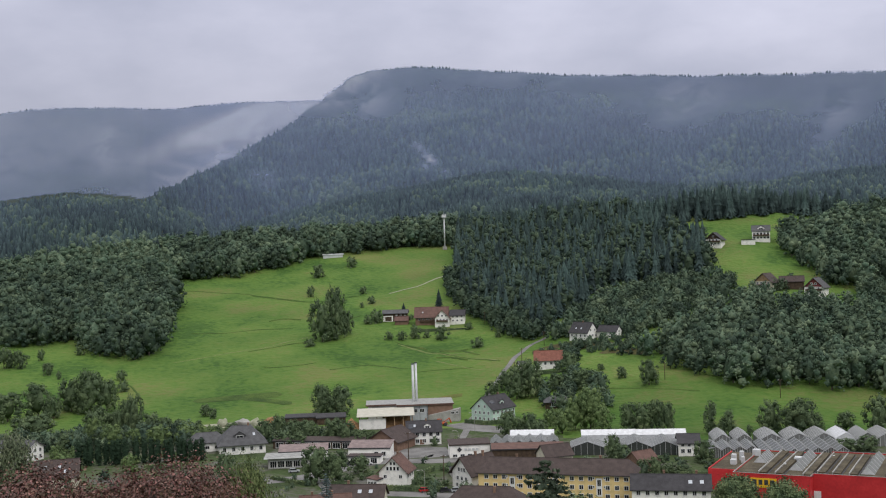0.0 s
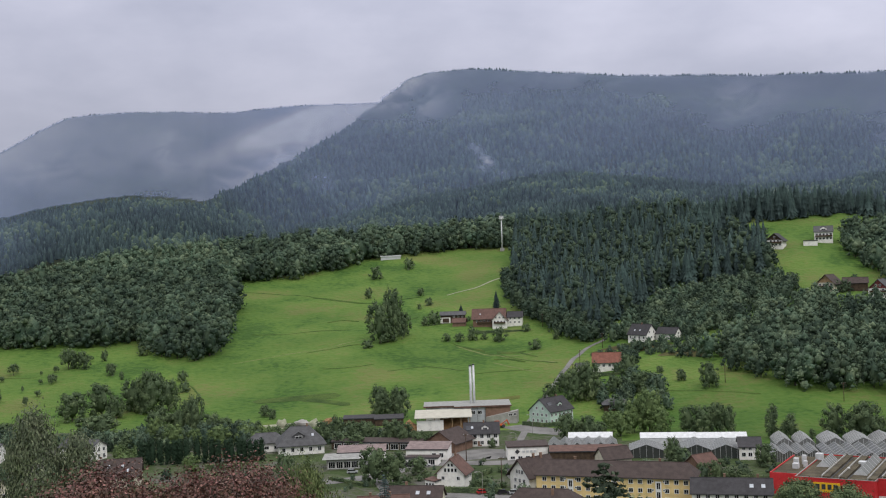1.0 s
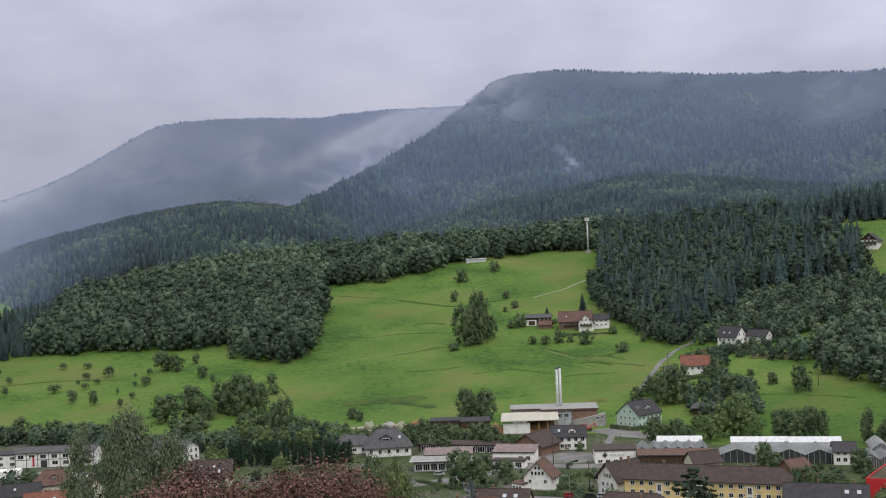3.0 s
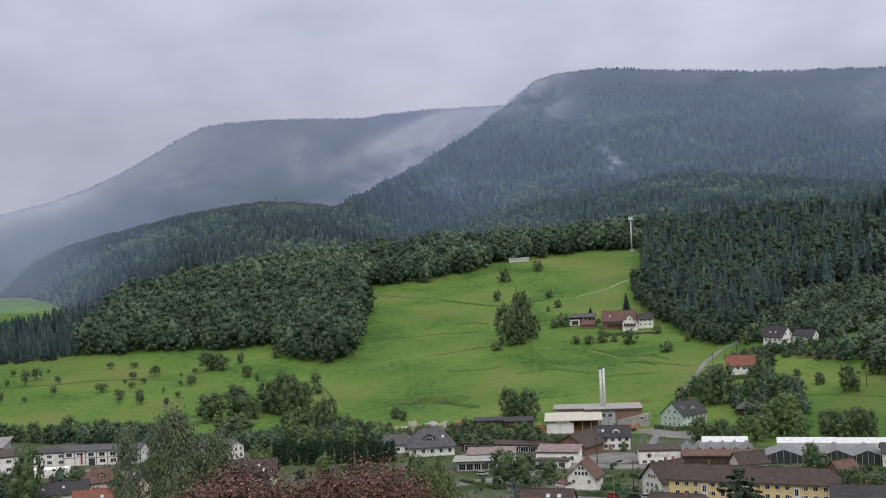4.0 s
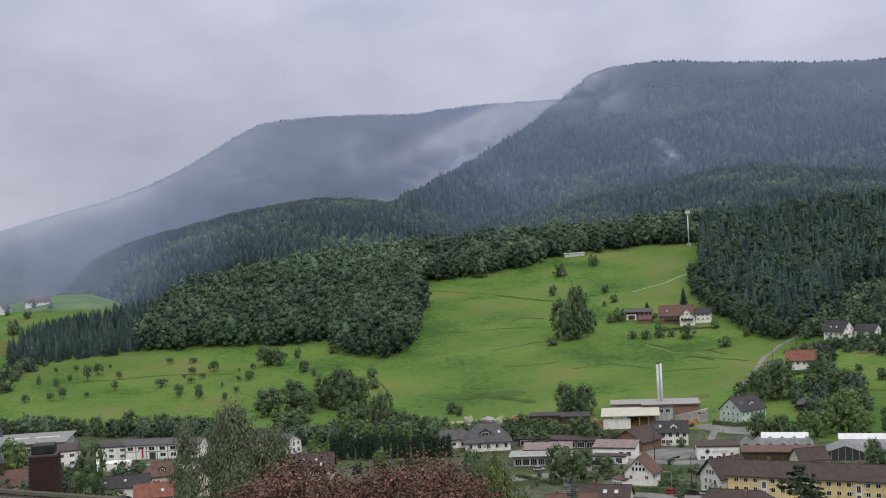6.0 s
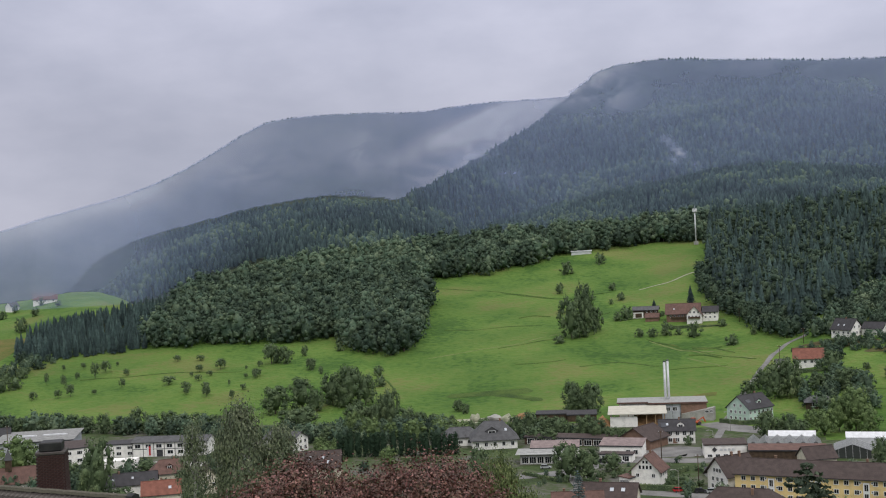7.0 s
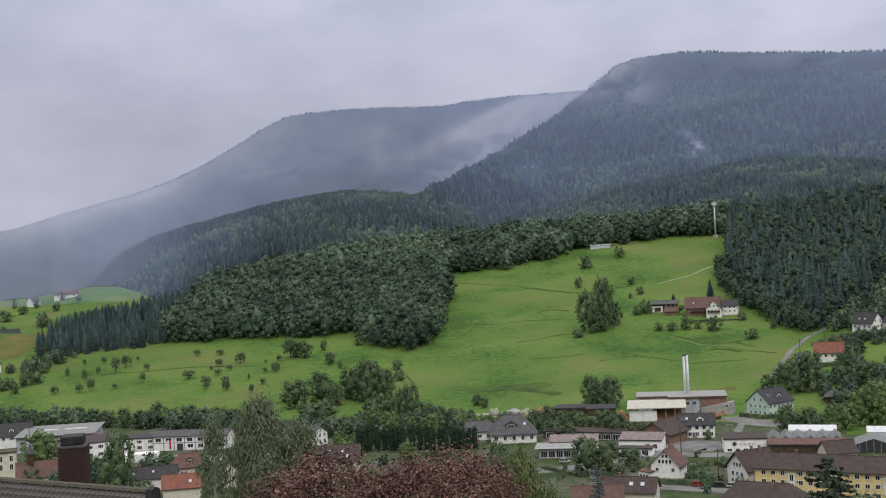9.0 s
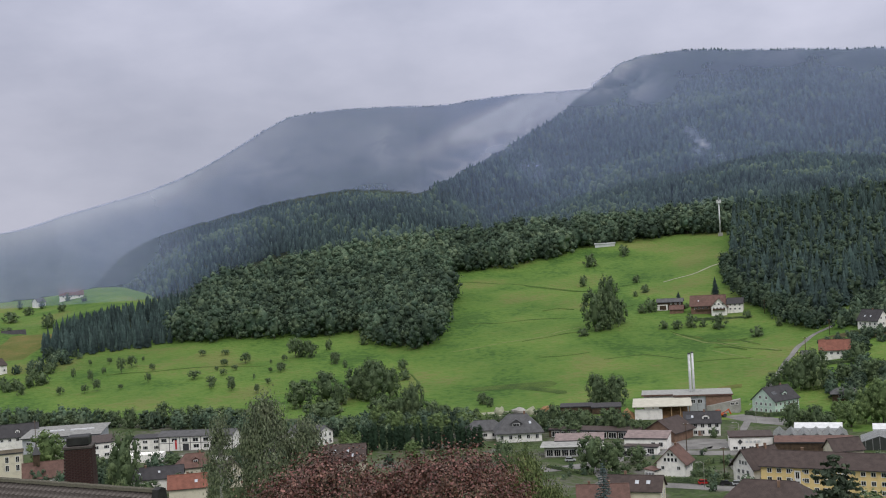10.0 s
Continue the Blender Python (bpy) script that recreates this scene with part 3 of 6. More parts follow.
    quads = np.stack([i, i + 1, i + n + 1, i + n], 2)
    for amount, shreds, d, label in zip(share, torn, place, ("thin veil of painted haze before the wooded foothills", "veil of painted haze and mist before the forested mountain slope", "dense pale veil of painted haze and mist over the farther mountain and its gorge")):
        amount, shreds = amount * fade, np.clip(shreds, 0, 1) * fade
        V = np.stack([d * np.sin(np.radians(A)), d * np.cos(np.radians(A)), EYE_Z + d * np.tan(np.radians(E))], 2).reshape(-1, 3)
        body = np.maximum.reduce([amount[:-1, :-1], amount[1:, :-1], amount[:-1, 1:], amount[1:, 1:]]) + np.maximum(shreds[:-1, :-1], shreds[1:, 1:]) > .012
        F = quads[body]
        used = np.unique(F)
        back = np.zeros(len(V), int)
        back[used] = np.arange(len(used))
        me = arrays("mist", V[used], back[F], [HAZE_VEIL], quads=True)
        at = me.attributes.new("haze_amount", "FLOAT", "POINT")
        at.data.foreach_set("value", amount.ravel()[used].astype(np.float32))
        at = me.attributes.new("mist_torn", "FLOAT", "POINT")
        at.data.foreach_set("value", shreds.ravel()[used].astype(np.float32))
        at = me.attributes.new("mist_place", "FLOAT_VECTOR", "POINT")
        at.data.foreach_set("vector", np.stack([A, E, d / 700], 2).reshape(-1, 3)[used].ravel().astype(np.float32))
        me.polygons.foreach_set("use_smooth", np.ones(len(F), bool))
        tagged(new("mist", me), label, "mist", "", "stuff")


# veils stand in for aerial haze; the torn shreds are drifting mist
HAZE_VEIL = haze_veil_material()
build_haze_veils()


# ---- building materials ----
def plaster(name, c):
    return material(name, [tuple(v * .82 for v in c), c, tuple(min(.9, v * 1.05) for v in c)], scale=.5, fine=6, bump=.15)


def roofing(name, c, metal=0.0, rough=.8):
    return material(name, [tuple(v * .85 for v in c), tuple(v * 1.08 for v in c), tuple(v * 1.3 for v in c)], scale=.6, fine=7, bump=.5, metal=metal, rough=rough)


WHITE = plaster("white_render", (.82, .80, .76))
CREAM = plaster("cream_render", (.60, .56, .45))
YELLOW = plaster("yellow_render", (.70, .53, .25))
MINT = plaster("mint_render", (.47, .60, .52))
GREYWALL = plaster("grey_panel", (.42, .44, .47))
RED = material("red_cladding", [(.42, .025, .03), (.50, .03, .035), (.56, .04, .045)], scale=.15, fine=10, bump=.1, rough=.5)
REDTIMBER = material("dark_red_timber", [(.14, .035, .035), (.22, .06, .06)], scale=.8, bump=.3)
TIMBER = material("dark_timber", [(.045, .03, .02), (.09, .06, .04)], scale=.8, bump=.4)
WOOD = material("pale_timber", [(.3, .2, .11), (.42, .29, .17)], scale=.8, bump=.3)
BRICKWALL = material("brown_render", [(.16, .10, .07), (.24, .15, .11)], scale=.6, bump=.3)
ROOF_DARK = roofing("dark_grey_tiles", (.042, .040, .044))
ROOF_BROWN = roofing("brown_tiles", (.056, .041, .038))
ROOF_RED = roofing("orange_red_tiles", (.175, .07, .05))
ROOF_RUST = roofing("weathered_red_tiles", (.112, .064, .053))
ROOF_GREY = roofing("slate_grey_sheets", (.076, .076, .08))
ROOF_PINK = roofing("faded_pink_sheets", (.195, .15, .145))
ROOF_LIGHT = roofing("pale_grey_membrane", (.26, .26, .25))
GREENROOF = material("planted_flat_roof", [(.045, .036, .022), (.075, .06, .036), (.11, .092, .06)], scale=.2, fine=8, bump=.4)
FRAME = material("white_window_frame", [(.68, .68, .68), (.76, .76, .76)], scale=2, bump=0, rough=.4)
DARKTRIM = material("dark_metal_trim", [(.03, .03, .035), (.06, .06, .065)], scale=1, bump=.1, rough=.5)
STEEL = material("galvanised_steel", [(.50, .51, .52), (.64, .65, .66)], scale=.8, bump=.1, metal=.15, rough=.45)
CONCRETE = material("concrete", [(.26, .25, .235), (.38, .37, .35)], scale=.4, bump=.3)
ASPHALT = material("worn_asphalt", [(.11, .108, .105), (.17, .165, .16), (.21, .205, .20)], scale=.12, fine=12, bump=.3)
GRAVEL = material("gravel_path", [(.22, .23, .15), (.33, .33, .25)], scale=.5, bump=.4)
CHIPS = material("wood_chips", [(.20, .11, .05), (.33, .20, .10)], scale=.9, fine=6, bump=.8)
CANOPY = material("cream_roof_sheet", [(.40, .38, .32), (.50, .48, .41)], scale=.3, bump=.1)
HALLROOF = roofing("weathered_grey_sheets", (.20, .20, .195))
SOLAR = material("dark_solar_glass", [(.02, .022, .03), (.035, .038, .05)], scale=.5, bump=0, rough=.15, spec=.5)


def glass(name, c, rough=.08, spec=.6):
    m = material(name, [tuple(v * .8 for v in c), c], scale=.7, bump=0, rough=rough, spec=spec)
    return m


PANE = glass("window_pane", (.014, .016, .018), .12, .3)
SKYPANE = glass("skylight_pane", (.50, .53, .58), .1)
HOUSEGLASS = glass("greenhouse_glass", (.10, .106, .102), .35, .4)
DARKGLASS = glass("dim_greenhouse_front", (.05, .056, .054), .3, .4)
FILM = glass("tunnel_film", (.19, .195, .19), .5, .3)
WHITEGLASS = glass("whitewashed_glass", (.66, .67, .69), .4)


def box(bm, x0, x1, y0, y1, z0, z1):
    v = [bm.verts.new(c) for c in ((x0, y0, z0), (x1, y0, z0), (x1, y1, z0), (x0, y1, z0), (x0, y0, z1), (x1, y0, z1), (x1, y1, z1), (x0, y1, z1))]
    for q in ((3, 2, 1, 0), (4, 5, 6, 7), (0, 1, 5, 4), (1, 2, 6, 5), (2, 3, 7, 6), (3, 0, 4, 7)):
        bm.faces.new([v[i] for i in q])
    return bm


def prism(bm, outline, y0, y1, axis="y"):
    """Pushes an outline (a, z) from y0 to y1. axis 'y': a is x; axis 'x': a is y."""
    put = (lambda a, z, q: (a, q, z)) if axis == "y" else (lambda a, z, q: (q, a, z))
    f = [bm.verts.new(put(a, z, y0)) for a, z in outline]
    b = [bm.verts.new(put(a, z, y1)) for a, z in outline]
    n = len(outline)
    bm.faces.new(f)
    bm.faces.new(list(reversed(b)))
    for i in range(n):
        bm.faces.new([f[(i + 1) % n], f[i], b[i], b[(i + 1) % n]])
    bmesh.ops.recalc_face_normals(bm, faces=bm.faces)
    return bm


def block(name, dims, mat, parent, label="", bevel=0.0):
    bm = box(bmesh.new(), *dims)
    if bevel:
        bmesh.ops.bevel(bm, geom=bm.edges[:], offset=bevel, segments=1, affect="EDGES")
    return part(name, bm, mat, parent, label)


def root(name, x, y, turn, label, category, group="", z=None):
    ob = new(name)
    ob.empty_display_size = .5
    ob.matrix_basis = pose(x, y, float(height(x, y)) if z is None else z, 0, 0, turn)
    return tagged(ob, label, category, group)


WINDOW_MESHES = {}


def window(parent, face, u, z, w, h, half_l, half_w, frame=FRAME, pane=PANE, bars=1):
    """A window on a face (S, N: long sides; E, W: ends): raised frame and sill, recessed pane."""
    key = (round(w, 2), round(h, 2), frame.name, pane.name, bars)
    if key not in WINDOW_MESHES:
        bm = bmesh.new()
        t = .15
        box(bm, -w / 2 - t, -w / 2, -.09, .03, -h / 2 - t, h / 2 + t), box(bm, w / 2, w / 2 + t, -.09, .03, -h / 2 - t, h / 2 + t)
        box(bm, -w / 2, w / 2, -.09, .03, h / 2, h / 2 + t), box(bm, -w / 2 - .12, w / 2 + .12, -.16, .03, -h / 2 - t, -h / 2)
        for i in range(bars):
            c = -w / 2 + w * (i + 1) / (bars + 1)
            box(bm, c - .04, c + .04, -.07, .02, -h / 2, h / 2)
        fm = bpy.data.meshes.new("window")
        bm.to_mesh(fm), bm.free()
        bm = box(bmesh.new(), -w / 2, w / 2, -.03, .02, -h / 2, h / 2)
        pm = bpy.data.meshes.new("pane")
        bm.to_mesh(pm), bm.free()
        WINDOW_MESHES[key] = fm, pm
    fm, pm = WINDOW_MESHES[key]
    turn = {"S": 0, "E": 90, "N": 180, "W": -90}[face]
    x, y = {"S": (u, -half_w), "N": (-u, half_w), "E": (half_l, u), "W": (-half_l, -u)}[face]
    ob = link("window", fm, frame, parent)
    ob.matrix_basis = pose(x, y, z, 0, 0, turn)
    link("pane", pm, pane, ob)
    return ob


def chimney(parent, x, y, z0, z1, mat=None, s=.7):
    bm = box(bmesh.new(), x - s / 2, x + s / 2, y - s / 2, y + s / 2, z0, z1)
    box(bm, x - s / 2 - .08, x + s / 2 + .08, y - s / 2 - .08, y + s / 2 + .08, z1, z1 + .12)
    return part("chimney", bm, mat or BRICKWALL, parent)


def house(name, label, x, y, turn, L, W, H, rise, wall=None, roof=None, over=.6, hip=0.0, wins=(), chims=(), skylights=(), gable=None, group="", z=None, dormers=(),
          balcony=(), doors=(), sink=1.5, category="house", solar=()):
    """A house: ridge along x, L long, W deep, eaves at H, ridge rise higher. wins: rows (face, count, from, to, z, w, h). skylights, solar: (side -1/1, x, share of the slope, w, h)."""
    wall, roof = wall or WHITE, roof or ROOF_DARK
    ob = root(name, x, y, turn, label, category, group, z)
    a, b = L / 2, W / 2
    bm = bmesh.new()
    if hip:
        box(bm, -a, a, -b, b, -sink, H)
    else:
        prism(bm, [(-b, -sink), (b, -sink), (b, H), (0, H + rise - .02), (-b, H)], -a, a, "x")
    part("wall", bm, wall, ob)
    if gable:
        for s in (-1, 1):
            bm = prism(bmesh.new(), [(-b + .1, H + .1), (b - .1, H + .1), (0, H + rise - .12)], s * a, s * (a + .05), "x")
            part("gable_boarding", bm, gable, ob)
    t, k = .22, rise / b
    lowz = H - k * over
    for s in (-1, 1):
        bm = bmesh.new()
        e, r = a + over, a + over - hip
        lo = [(-e, s * (b + over), lowz), (e, s * (b + over), lowz), (r, 0, H + rise), (-r, 0, H + rise)]
        v0 = [bm.verts.new((p, q, zz + .02)) for p, q, zz in lo]
        v1 = [bm.verts.new((p, q, zz + .02 + t)) for p, q, zz in lo]
        bm.faces.new(v0), bm.faces.new(v1)
        for i in range(4):
            bm.faces.new([v0[i], v0[(i + 1) % 4], v1[(i + 1) % 4], v1[i]])
        bmesh.ops.recalc_face_normals(bm, faces=bm.faces)
        part("roof", bm, roof, ob)
        if hip:
            bm = bmesh.new()
            tri = [(s * e, -b - over, lowz), (s * e, b + over, lowz), (s * r, 0, H + rise)]
            v0 = [bm.verts.new((p, q, zz + .02)) for p, q, zz in tri]
            v1 = [bm.verts.new((p, q, zz + .02 + t)) for p, q, zz in tri]
            bm.faces.new(v0), bm.faces.new(v1)
            for i in range(3):
                bm.faces.new([v0[i], v0[(i + 1) % 3], v1[(i + 1) % 3], v1[i]])
            bmesh.ops.recalc_face_normals(bm, faces=bm.faces)
            part("roof", bm, roof, ob)
        part("gutter", box(bmesh.new(), -e, e, s * (b + over) - .08, s * (b + over) + .08, lowz - .05, lowz + .1), DARKTRIM, ob)
    if not hip:
        part("ridge", box(bmesh.new(), -a - over, a + over, -.14, .14, H + rise + .14, H + rise + .32), roof, ob)
    else:
        part("ridge", box(bmesh.new(), -a - over + hip, a + over - hip, -.14, .14, H + rise + .14, H + rise + .32), roof, ob)
    for face, n, u0, u1, zz, w, h in wins:
        for i in range(n):
            u = u0 + (u1 - u0) * (i / (n - 1) if n > 1 else .5)
            window(ob, face, u, zz, w, h, a + (.05 if gable and zz > H else 0), b, bars=1 if w > .8 else 0)
    for cx, cy, top in chims:
        chimney(ob, cx, cy, H, H + rise + top)
    pitch = math.degrees(math.atan(k))
    for group_, mat_, nm in ((skylights, SKYPANE, "skylight"), (solar, SOLAR, "solar_panel")):
        for s, u, share, w, h in group_:
            bm = box(bmesh.new(), -w / 2, w / 2, -h / 2, h / 2, .0, .12)
            o = part(nm, bm, mat_, ob)
            o.matrix_basis = pose(u, s * b * (1 - share), H + rise * share + t + .03, -s * pitch, 0, 0)
    for s, u, share, w in dormers:
        yy, zz = s * b * (1 - share), H + rise * share
        dep = b * .45
        bm = prism(bmesh.new(), [(-w / 2, zz - .4), (w / 2, zz - .4), (w / 2, zz + 1.1), (0, zz + 1.1 + w * .3), (-w / 2, zz + 1.1)], yy, yy - s * dep, "y")
        bmesh.ops.translate(bm, vec=(u, 0, 0), verts=bm.verts)
        d = part("dormer", bm, roof if hip else wall, ob)
        bm = bmesh.new()
        for q in (-1, 1):
            prism(bm, [(u, zz + 1.25 + w * .3), (u + q * (w / 2 + .25), zz + 1.0), (u + q * (w / 2 + .25), zz + 1.15), (u, zz + 1.42 + w * .3)], yy + s * .3, yy - s * dep, "y")
        part("dormer_roof", bm, roof, d)
        window(ob, "S" if s < 0 else "N", u if s < 0 else -u, zz + .5, w * .55, .9, a, abs(yy) + .02, bars=1)
    for face, u0, u1, zz in balcony:
        bm = bmesh.new()
        q = {"S": (-b, -1), "W": (-a, -1), "E": (a, 1), "N": (b, 1)}[face]
        lo, hi = sorted((q[0], q[0] + q[1] * 1.3))
        rail = q[0] + q[1] * 1.3
        r0, r1 = sorted((rail, rail - q[1] * .08))
        if face in "SN":
            box(bm, u0, u1, lo, hi, zz - .15, zz)
            box(bm, u0, u1, r0, r1, zz, zz + .95)
        else:
            box(bm, lo, hi, u0, u1, zz - .15, zz)
            box(bm, r0, r1, u0, u1, zz, zz + .95)
        part("balcony", bm, TIMBER, ob)
    for face, u, w, h in doors:
        window(ob, face, u, h / 2 + .1, w, h, a, b, frame=FRAME, pane=BRICKWALL, bars=0).name = "door"
    return ob


def hall(name, label, x, y, turn, L, W, H, wall, roof, wins=(), edge=None, group="", category="building", lean=0.0, z=None, sink=1.5, over=.35):
    """A flat- or lean-roofed building; lean: how much higher the back edge is."""
    ob = root(name, x, y, turn, label, category, group, z)
    a, b = L / 2, W / 2
    part("wall", prism(bmesh.new(), [(-b, -sink), (b, -sink), (b, H + lean), (-b, H)], -a, a, "x"), wall, ob)
    k = lean / W
    part("roof", prism(bmesh.new(), [(-b - over, H - k * over + .02), (b + over, H + lean + k * over + .02), (b + over, H + lean + k * over + .32), (-b - over, H - k * over + .32)], -a - over, a + over, "x"), roof, ob)
    part("fascia", box(bmesh.new(), -a - over, a + over, -b - over - .06, -b - over, H - k * over - .1, H - k * over + .38), edge or DARKTRIM, ob)
    for face, n, u0, u1, zz, w, h in wins:
        for i in range(n):
            window(ob, face, u0 + (u1 - u0) * (i / (n - 1) if n > 1 else .5), zz, w, h, a, b, bars=2 if w > 1.8 else 1)
    return ob


# ---- roads, yards and paths ----
def ribbon(name, points, width, mat, label="", lift=.06, category="", kind="structure", crown=0.0, step=4.0, taper=False):
    """A strip laid over the ground along a line of plan points."""
    P = [Vector((*p, 0)) for p in points]
    line = [P[0]]
    for i in range(len(P) - 1):
        p0, p1, p2, p3 = P[max(0, i - 1)], P[i], P[i + 1], P[min(len(P) - 1, i + 2)]
        n = max(2, int((p2 - p1).length / step))
        for k in range(1, n + 1):
            t = k / n
            line.append(.5 * (2 * p1 + (p2 - p0) * t + (2 * p0 - 5 * p1 + 4 * p2 - p3) * t * t + (3 * p1 - p0 - 3 * p2 + p3) * t ** 3))
    bm = bmesh.new()
    rows = []
    for i, p in enumerate(line):
        d = (line[min(i + 1, len(line) - 1)] - line[max(0, i - 1)]).normalized()
        side = Vector((d.y, -d.x, 0)) * width / 2
        row = []
        share = i / (len(line) - 1)
        side = side * (min(1, .15 + 3.2 * math.sin(math.pi * share)) if taper else 1)
        for s, up in ((-1, 0), (-.5, .7), (0, 1), (.5, .7), (1, 0)):
            q = p + side * s
            row.append(bm.verts.new((q.x, q.y, float(height(q.x, q.y)) + lift + crown * up)))
        rows.append(row)
    for a, b in zip(rows, rows[1:]):
        for k in range(4):
            bm.faces.new((a[k], a[k + 1], b[k + 1], b[k]))
    bmesh.ops.recalc_face_normals(bm, faces=bm.faces)
    ob = part(name, bm, mat, None, "", smooth=True)
    return tagged(ob, label, category or name.replace("_", " "), "", kind)


ribbon("road", [(-75, 418), (-58, 424), (-46, 434), (-36, 448), (-20, 452), (-4, 450), (12, 452)], 9, ASPHALT, "worn grey asphalt village street", lift=.08)
ribbon("road", [(-30, 380), (-42, 405), (-47, 432)], 7, ASPHALT, "worn grey asphalt side street", lift=.12)
ribbon("road", [(-12, 470), (-2, 473), (4, 490), (8, 520), (10, 545), (14, 572), (19, 600), (24, 621), (31, 648), (39, 677), (50, 705), (64, 722)], 3.2, ASPHALT, "narrow lane climbing past the green house", lift=.16)
ribbon("pavement", [(-28, 466), (-12, 470), (-3, 470), (2, 462)], 22, ASPHALT, "wide grey asphalt yard between low buildings", lift=.04)
ribbon("pavement", [(4, 545), (14, 530), (24, 522), (40, 512)], 16, ASPHALT, "grey asphalt junction in front of the green house", lift=.05)
ribbon("pavement", [(-45, 398), (-20, 392), (0, 386), (6, 384)], 8, ASPHALT, "grey street behind the front row of roofs", lift=.05)
ribbon("pavement", [(-118, 560), (-100, 566), (-84, 562)], 16, GRAVEL, "pale gravel builder's yard", lift=.06)
ribbon("pavement", [(-262, 452), (-235, 452), (-205, 450)], 14, CONCRETE, "pale concrete forecourt of the white factory", lift=.05)
ribbon("path", [(-43, 902), (-25, 915), (-12, 935), (-2, 947), (7, 951)], 1.8, GRAVEL, "pale gravel track across the upper meadow", lift=.2)
ribbon("path", [(-62, 901), (-90, 890), (-110, 889), (-152, 914)], 1.4, GRASS, "faint grassy track across the upper meadow", lift=.25)
BANK = material("rough_grass_bank", [(.040, .074, .019), (.060, .102, .023), (.086, .118, .031)], scale=.12, fine=8, bump=.5, spec=.1)
MOWN = material("dry_mown_grass", [(.085, .105, .026), (.115, .12, .034), (.15, .125, .045)], scale=.06, fine=10, bump=.5, spec=.1)
for pts, w in (([(-220, 938), (-186, 932), (-152, 916), (-108, 890)], 1.3), ([(-177, 802), (-153, 800), (-138, 803), (-107, 808)], 1.6), ([(-128, 742), (-108, 758), (-86, 765)], 1.0), ([(-111, 700), (-97, 699), (-80, 707)], 1.2),
               ([(-70, 688), (-47, 696), (-23, 679)], 1.8), ([(-33, 754), (-11, 725), (10, 700), (32, 681)], 1.4), ([(-17, 671), (0, 674), (16, 676)], 1.2), ([(-4, 728), (9, 717), (21, 702)], 2.2),
               ([(-61, 834), (-76, 818), (-89, 791)], 1.5), ([(78, 589), (110, 575), (124, 564)], 1.2), ([(-400, 690), (-340, 705), (-290, 700)], 1.2), ([(-200, 690), (-185, 672), (-170, 640)], 1.2)):
    ribbon("grass_bank", pts, w * 1.3, BANK, "rough darker grass bank across the mown meadow", lift=-.05, category="grass bank", kind="stuff", crown=.4, taper=True)
ROUGHGRASS = material("rough_tufted_grass", [(.036, .066, .018), (.056, .094, .023), (.076, .118, .028)], scale=.1, fine=9, bump=.9, spec=.1)
for pts, w in (([(-140, 632), (-123, 637), (-108, 638), (-92, 640)], 11), ([(-113, 634), (-98, 628), (-84, 618)], 7)):
    ribbon("rough_grass", pts, w, ROUGHGRASS, "rough uncut grass on the meadow's foot", lift=.1, category="grass", kind="stuff", taper=True)
WORN = material("worn_grass_track", [(.105, .145, .045), (.14, .175, .06), (.17, .185, .08)], scale=.2, fine=8, bump=.4, spec=.1)
for pts, w in (([(-173, 724), (-146, 740), (-128, 748), (-108, 765), (-91, 782)], 1.5), ([(-31, 749), (-18, 728), (-1, 711), (15, 696), (32, 683)], 1.8), ([(-1, 711), (12, 709), (19, 715)], 1.4), ([(-7, 698), (8, 680), (22, 667)], 1.4)):
    ribbon("meadow_track", pts, w, WORN, "pale worn grass track across the meadow", lift=.12, category="track", kind="stuff", taper=True)
for pts, w in (([(-4, 724), (5, 716), (14, 718)], 4.5), ([(-26, 741), (-18, 735), (-12, 727)], 3.5), ([(-127, 830), (-118, 838), (-104, 831)], 2), ([(-6, 704), (3, 702), (13, 692)], 2.4)):
    ribbon("grass_bank", pts, w, BANK, "rough shaded grass bank on the meadow", lift=-.05, category="grass bank", kind="stuff", crown=.7, taper=True)
for pts, w in (([(-3, 613), (3, 616), (8, 616)], 7), ([(-505, 725), (-512, 760), (-525, 800)], 34)):
    ribbon("dry_grass", pts, w, MOWN, "dry yellowish patch of mown grass", lift=.12, category="grass", kind="stuff")

# ---- the heating works with its twin stack ----
works = root("heating_works", -30, 545, 3, "heating works with white chip store, flat roofs and brown hall", "industrial building", z=0)
block("wall", (-12, .5, -9, -8.6, -1, 4.8), WHITE, works, "white front wall")
block("wall", (-12, -11.6, -8.6, 9, -1, 4.8), WHITE, works)
for i in range(7):
    block("post", (-12 + i * 4.1, -11.6 + i * 4.1, -9.02, -8.6, 4.8 if i < 4 else 0, 6.0), WOOD, works)
part("roof", prism(bmesh.new(), [(-10.5, 5.9), (10, 7.0), (10, 7.3), (-10.5, 6.2)], -13, 14, "x"), CANOPY, works, "cream flat canopy roof")
part("chip_mound", prism(bmesh.new(), [(-7, 0), (8, 0), (5, 3.6), (0, 4.4), (-4, 3.0)], -1, 12, "x"), CHIPS, works, "heap of brown wood chips")
block("hall", (6, 21, 10, 30, -1, 7.9), GREYWALL, works, "grey panelled boiler hall")
block("hall", (21, 33, 9.6, 30.4, -1, 7.95), BRICKWALL, works, "red-brown clad end of the hall")
block("hall", (-8, 6, 14, 30, -1, 7.95), WHITE, works, "white rear hall")
block("roof", (5.9, 33.6, 9, 31, 8, 8.35), ROOF_LIGHT, works, "wide flat grey roof")
block("roof", (-9, 5.9, 12.8, 31, 8, 8.35), ROOF_LIGHT, works)
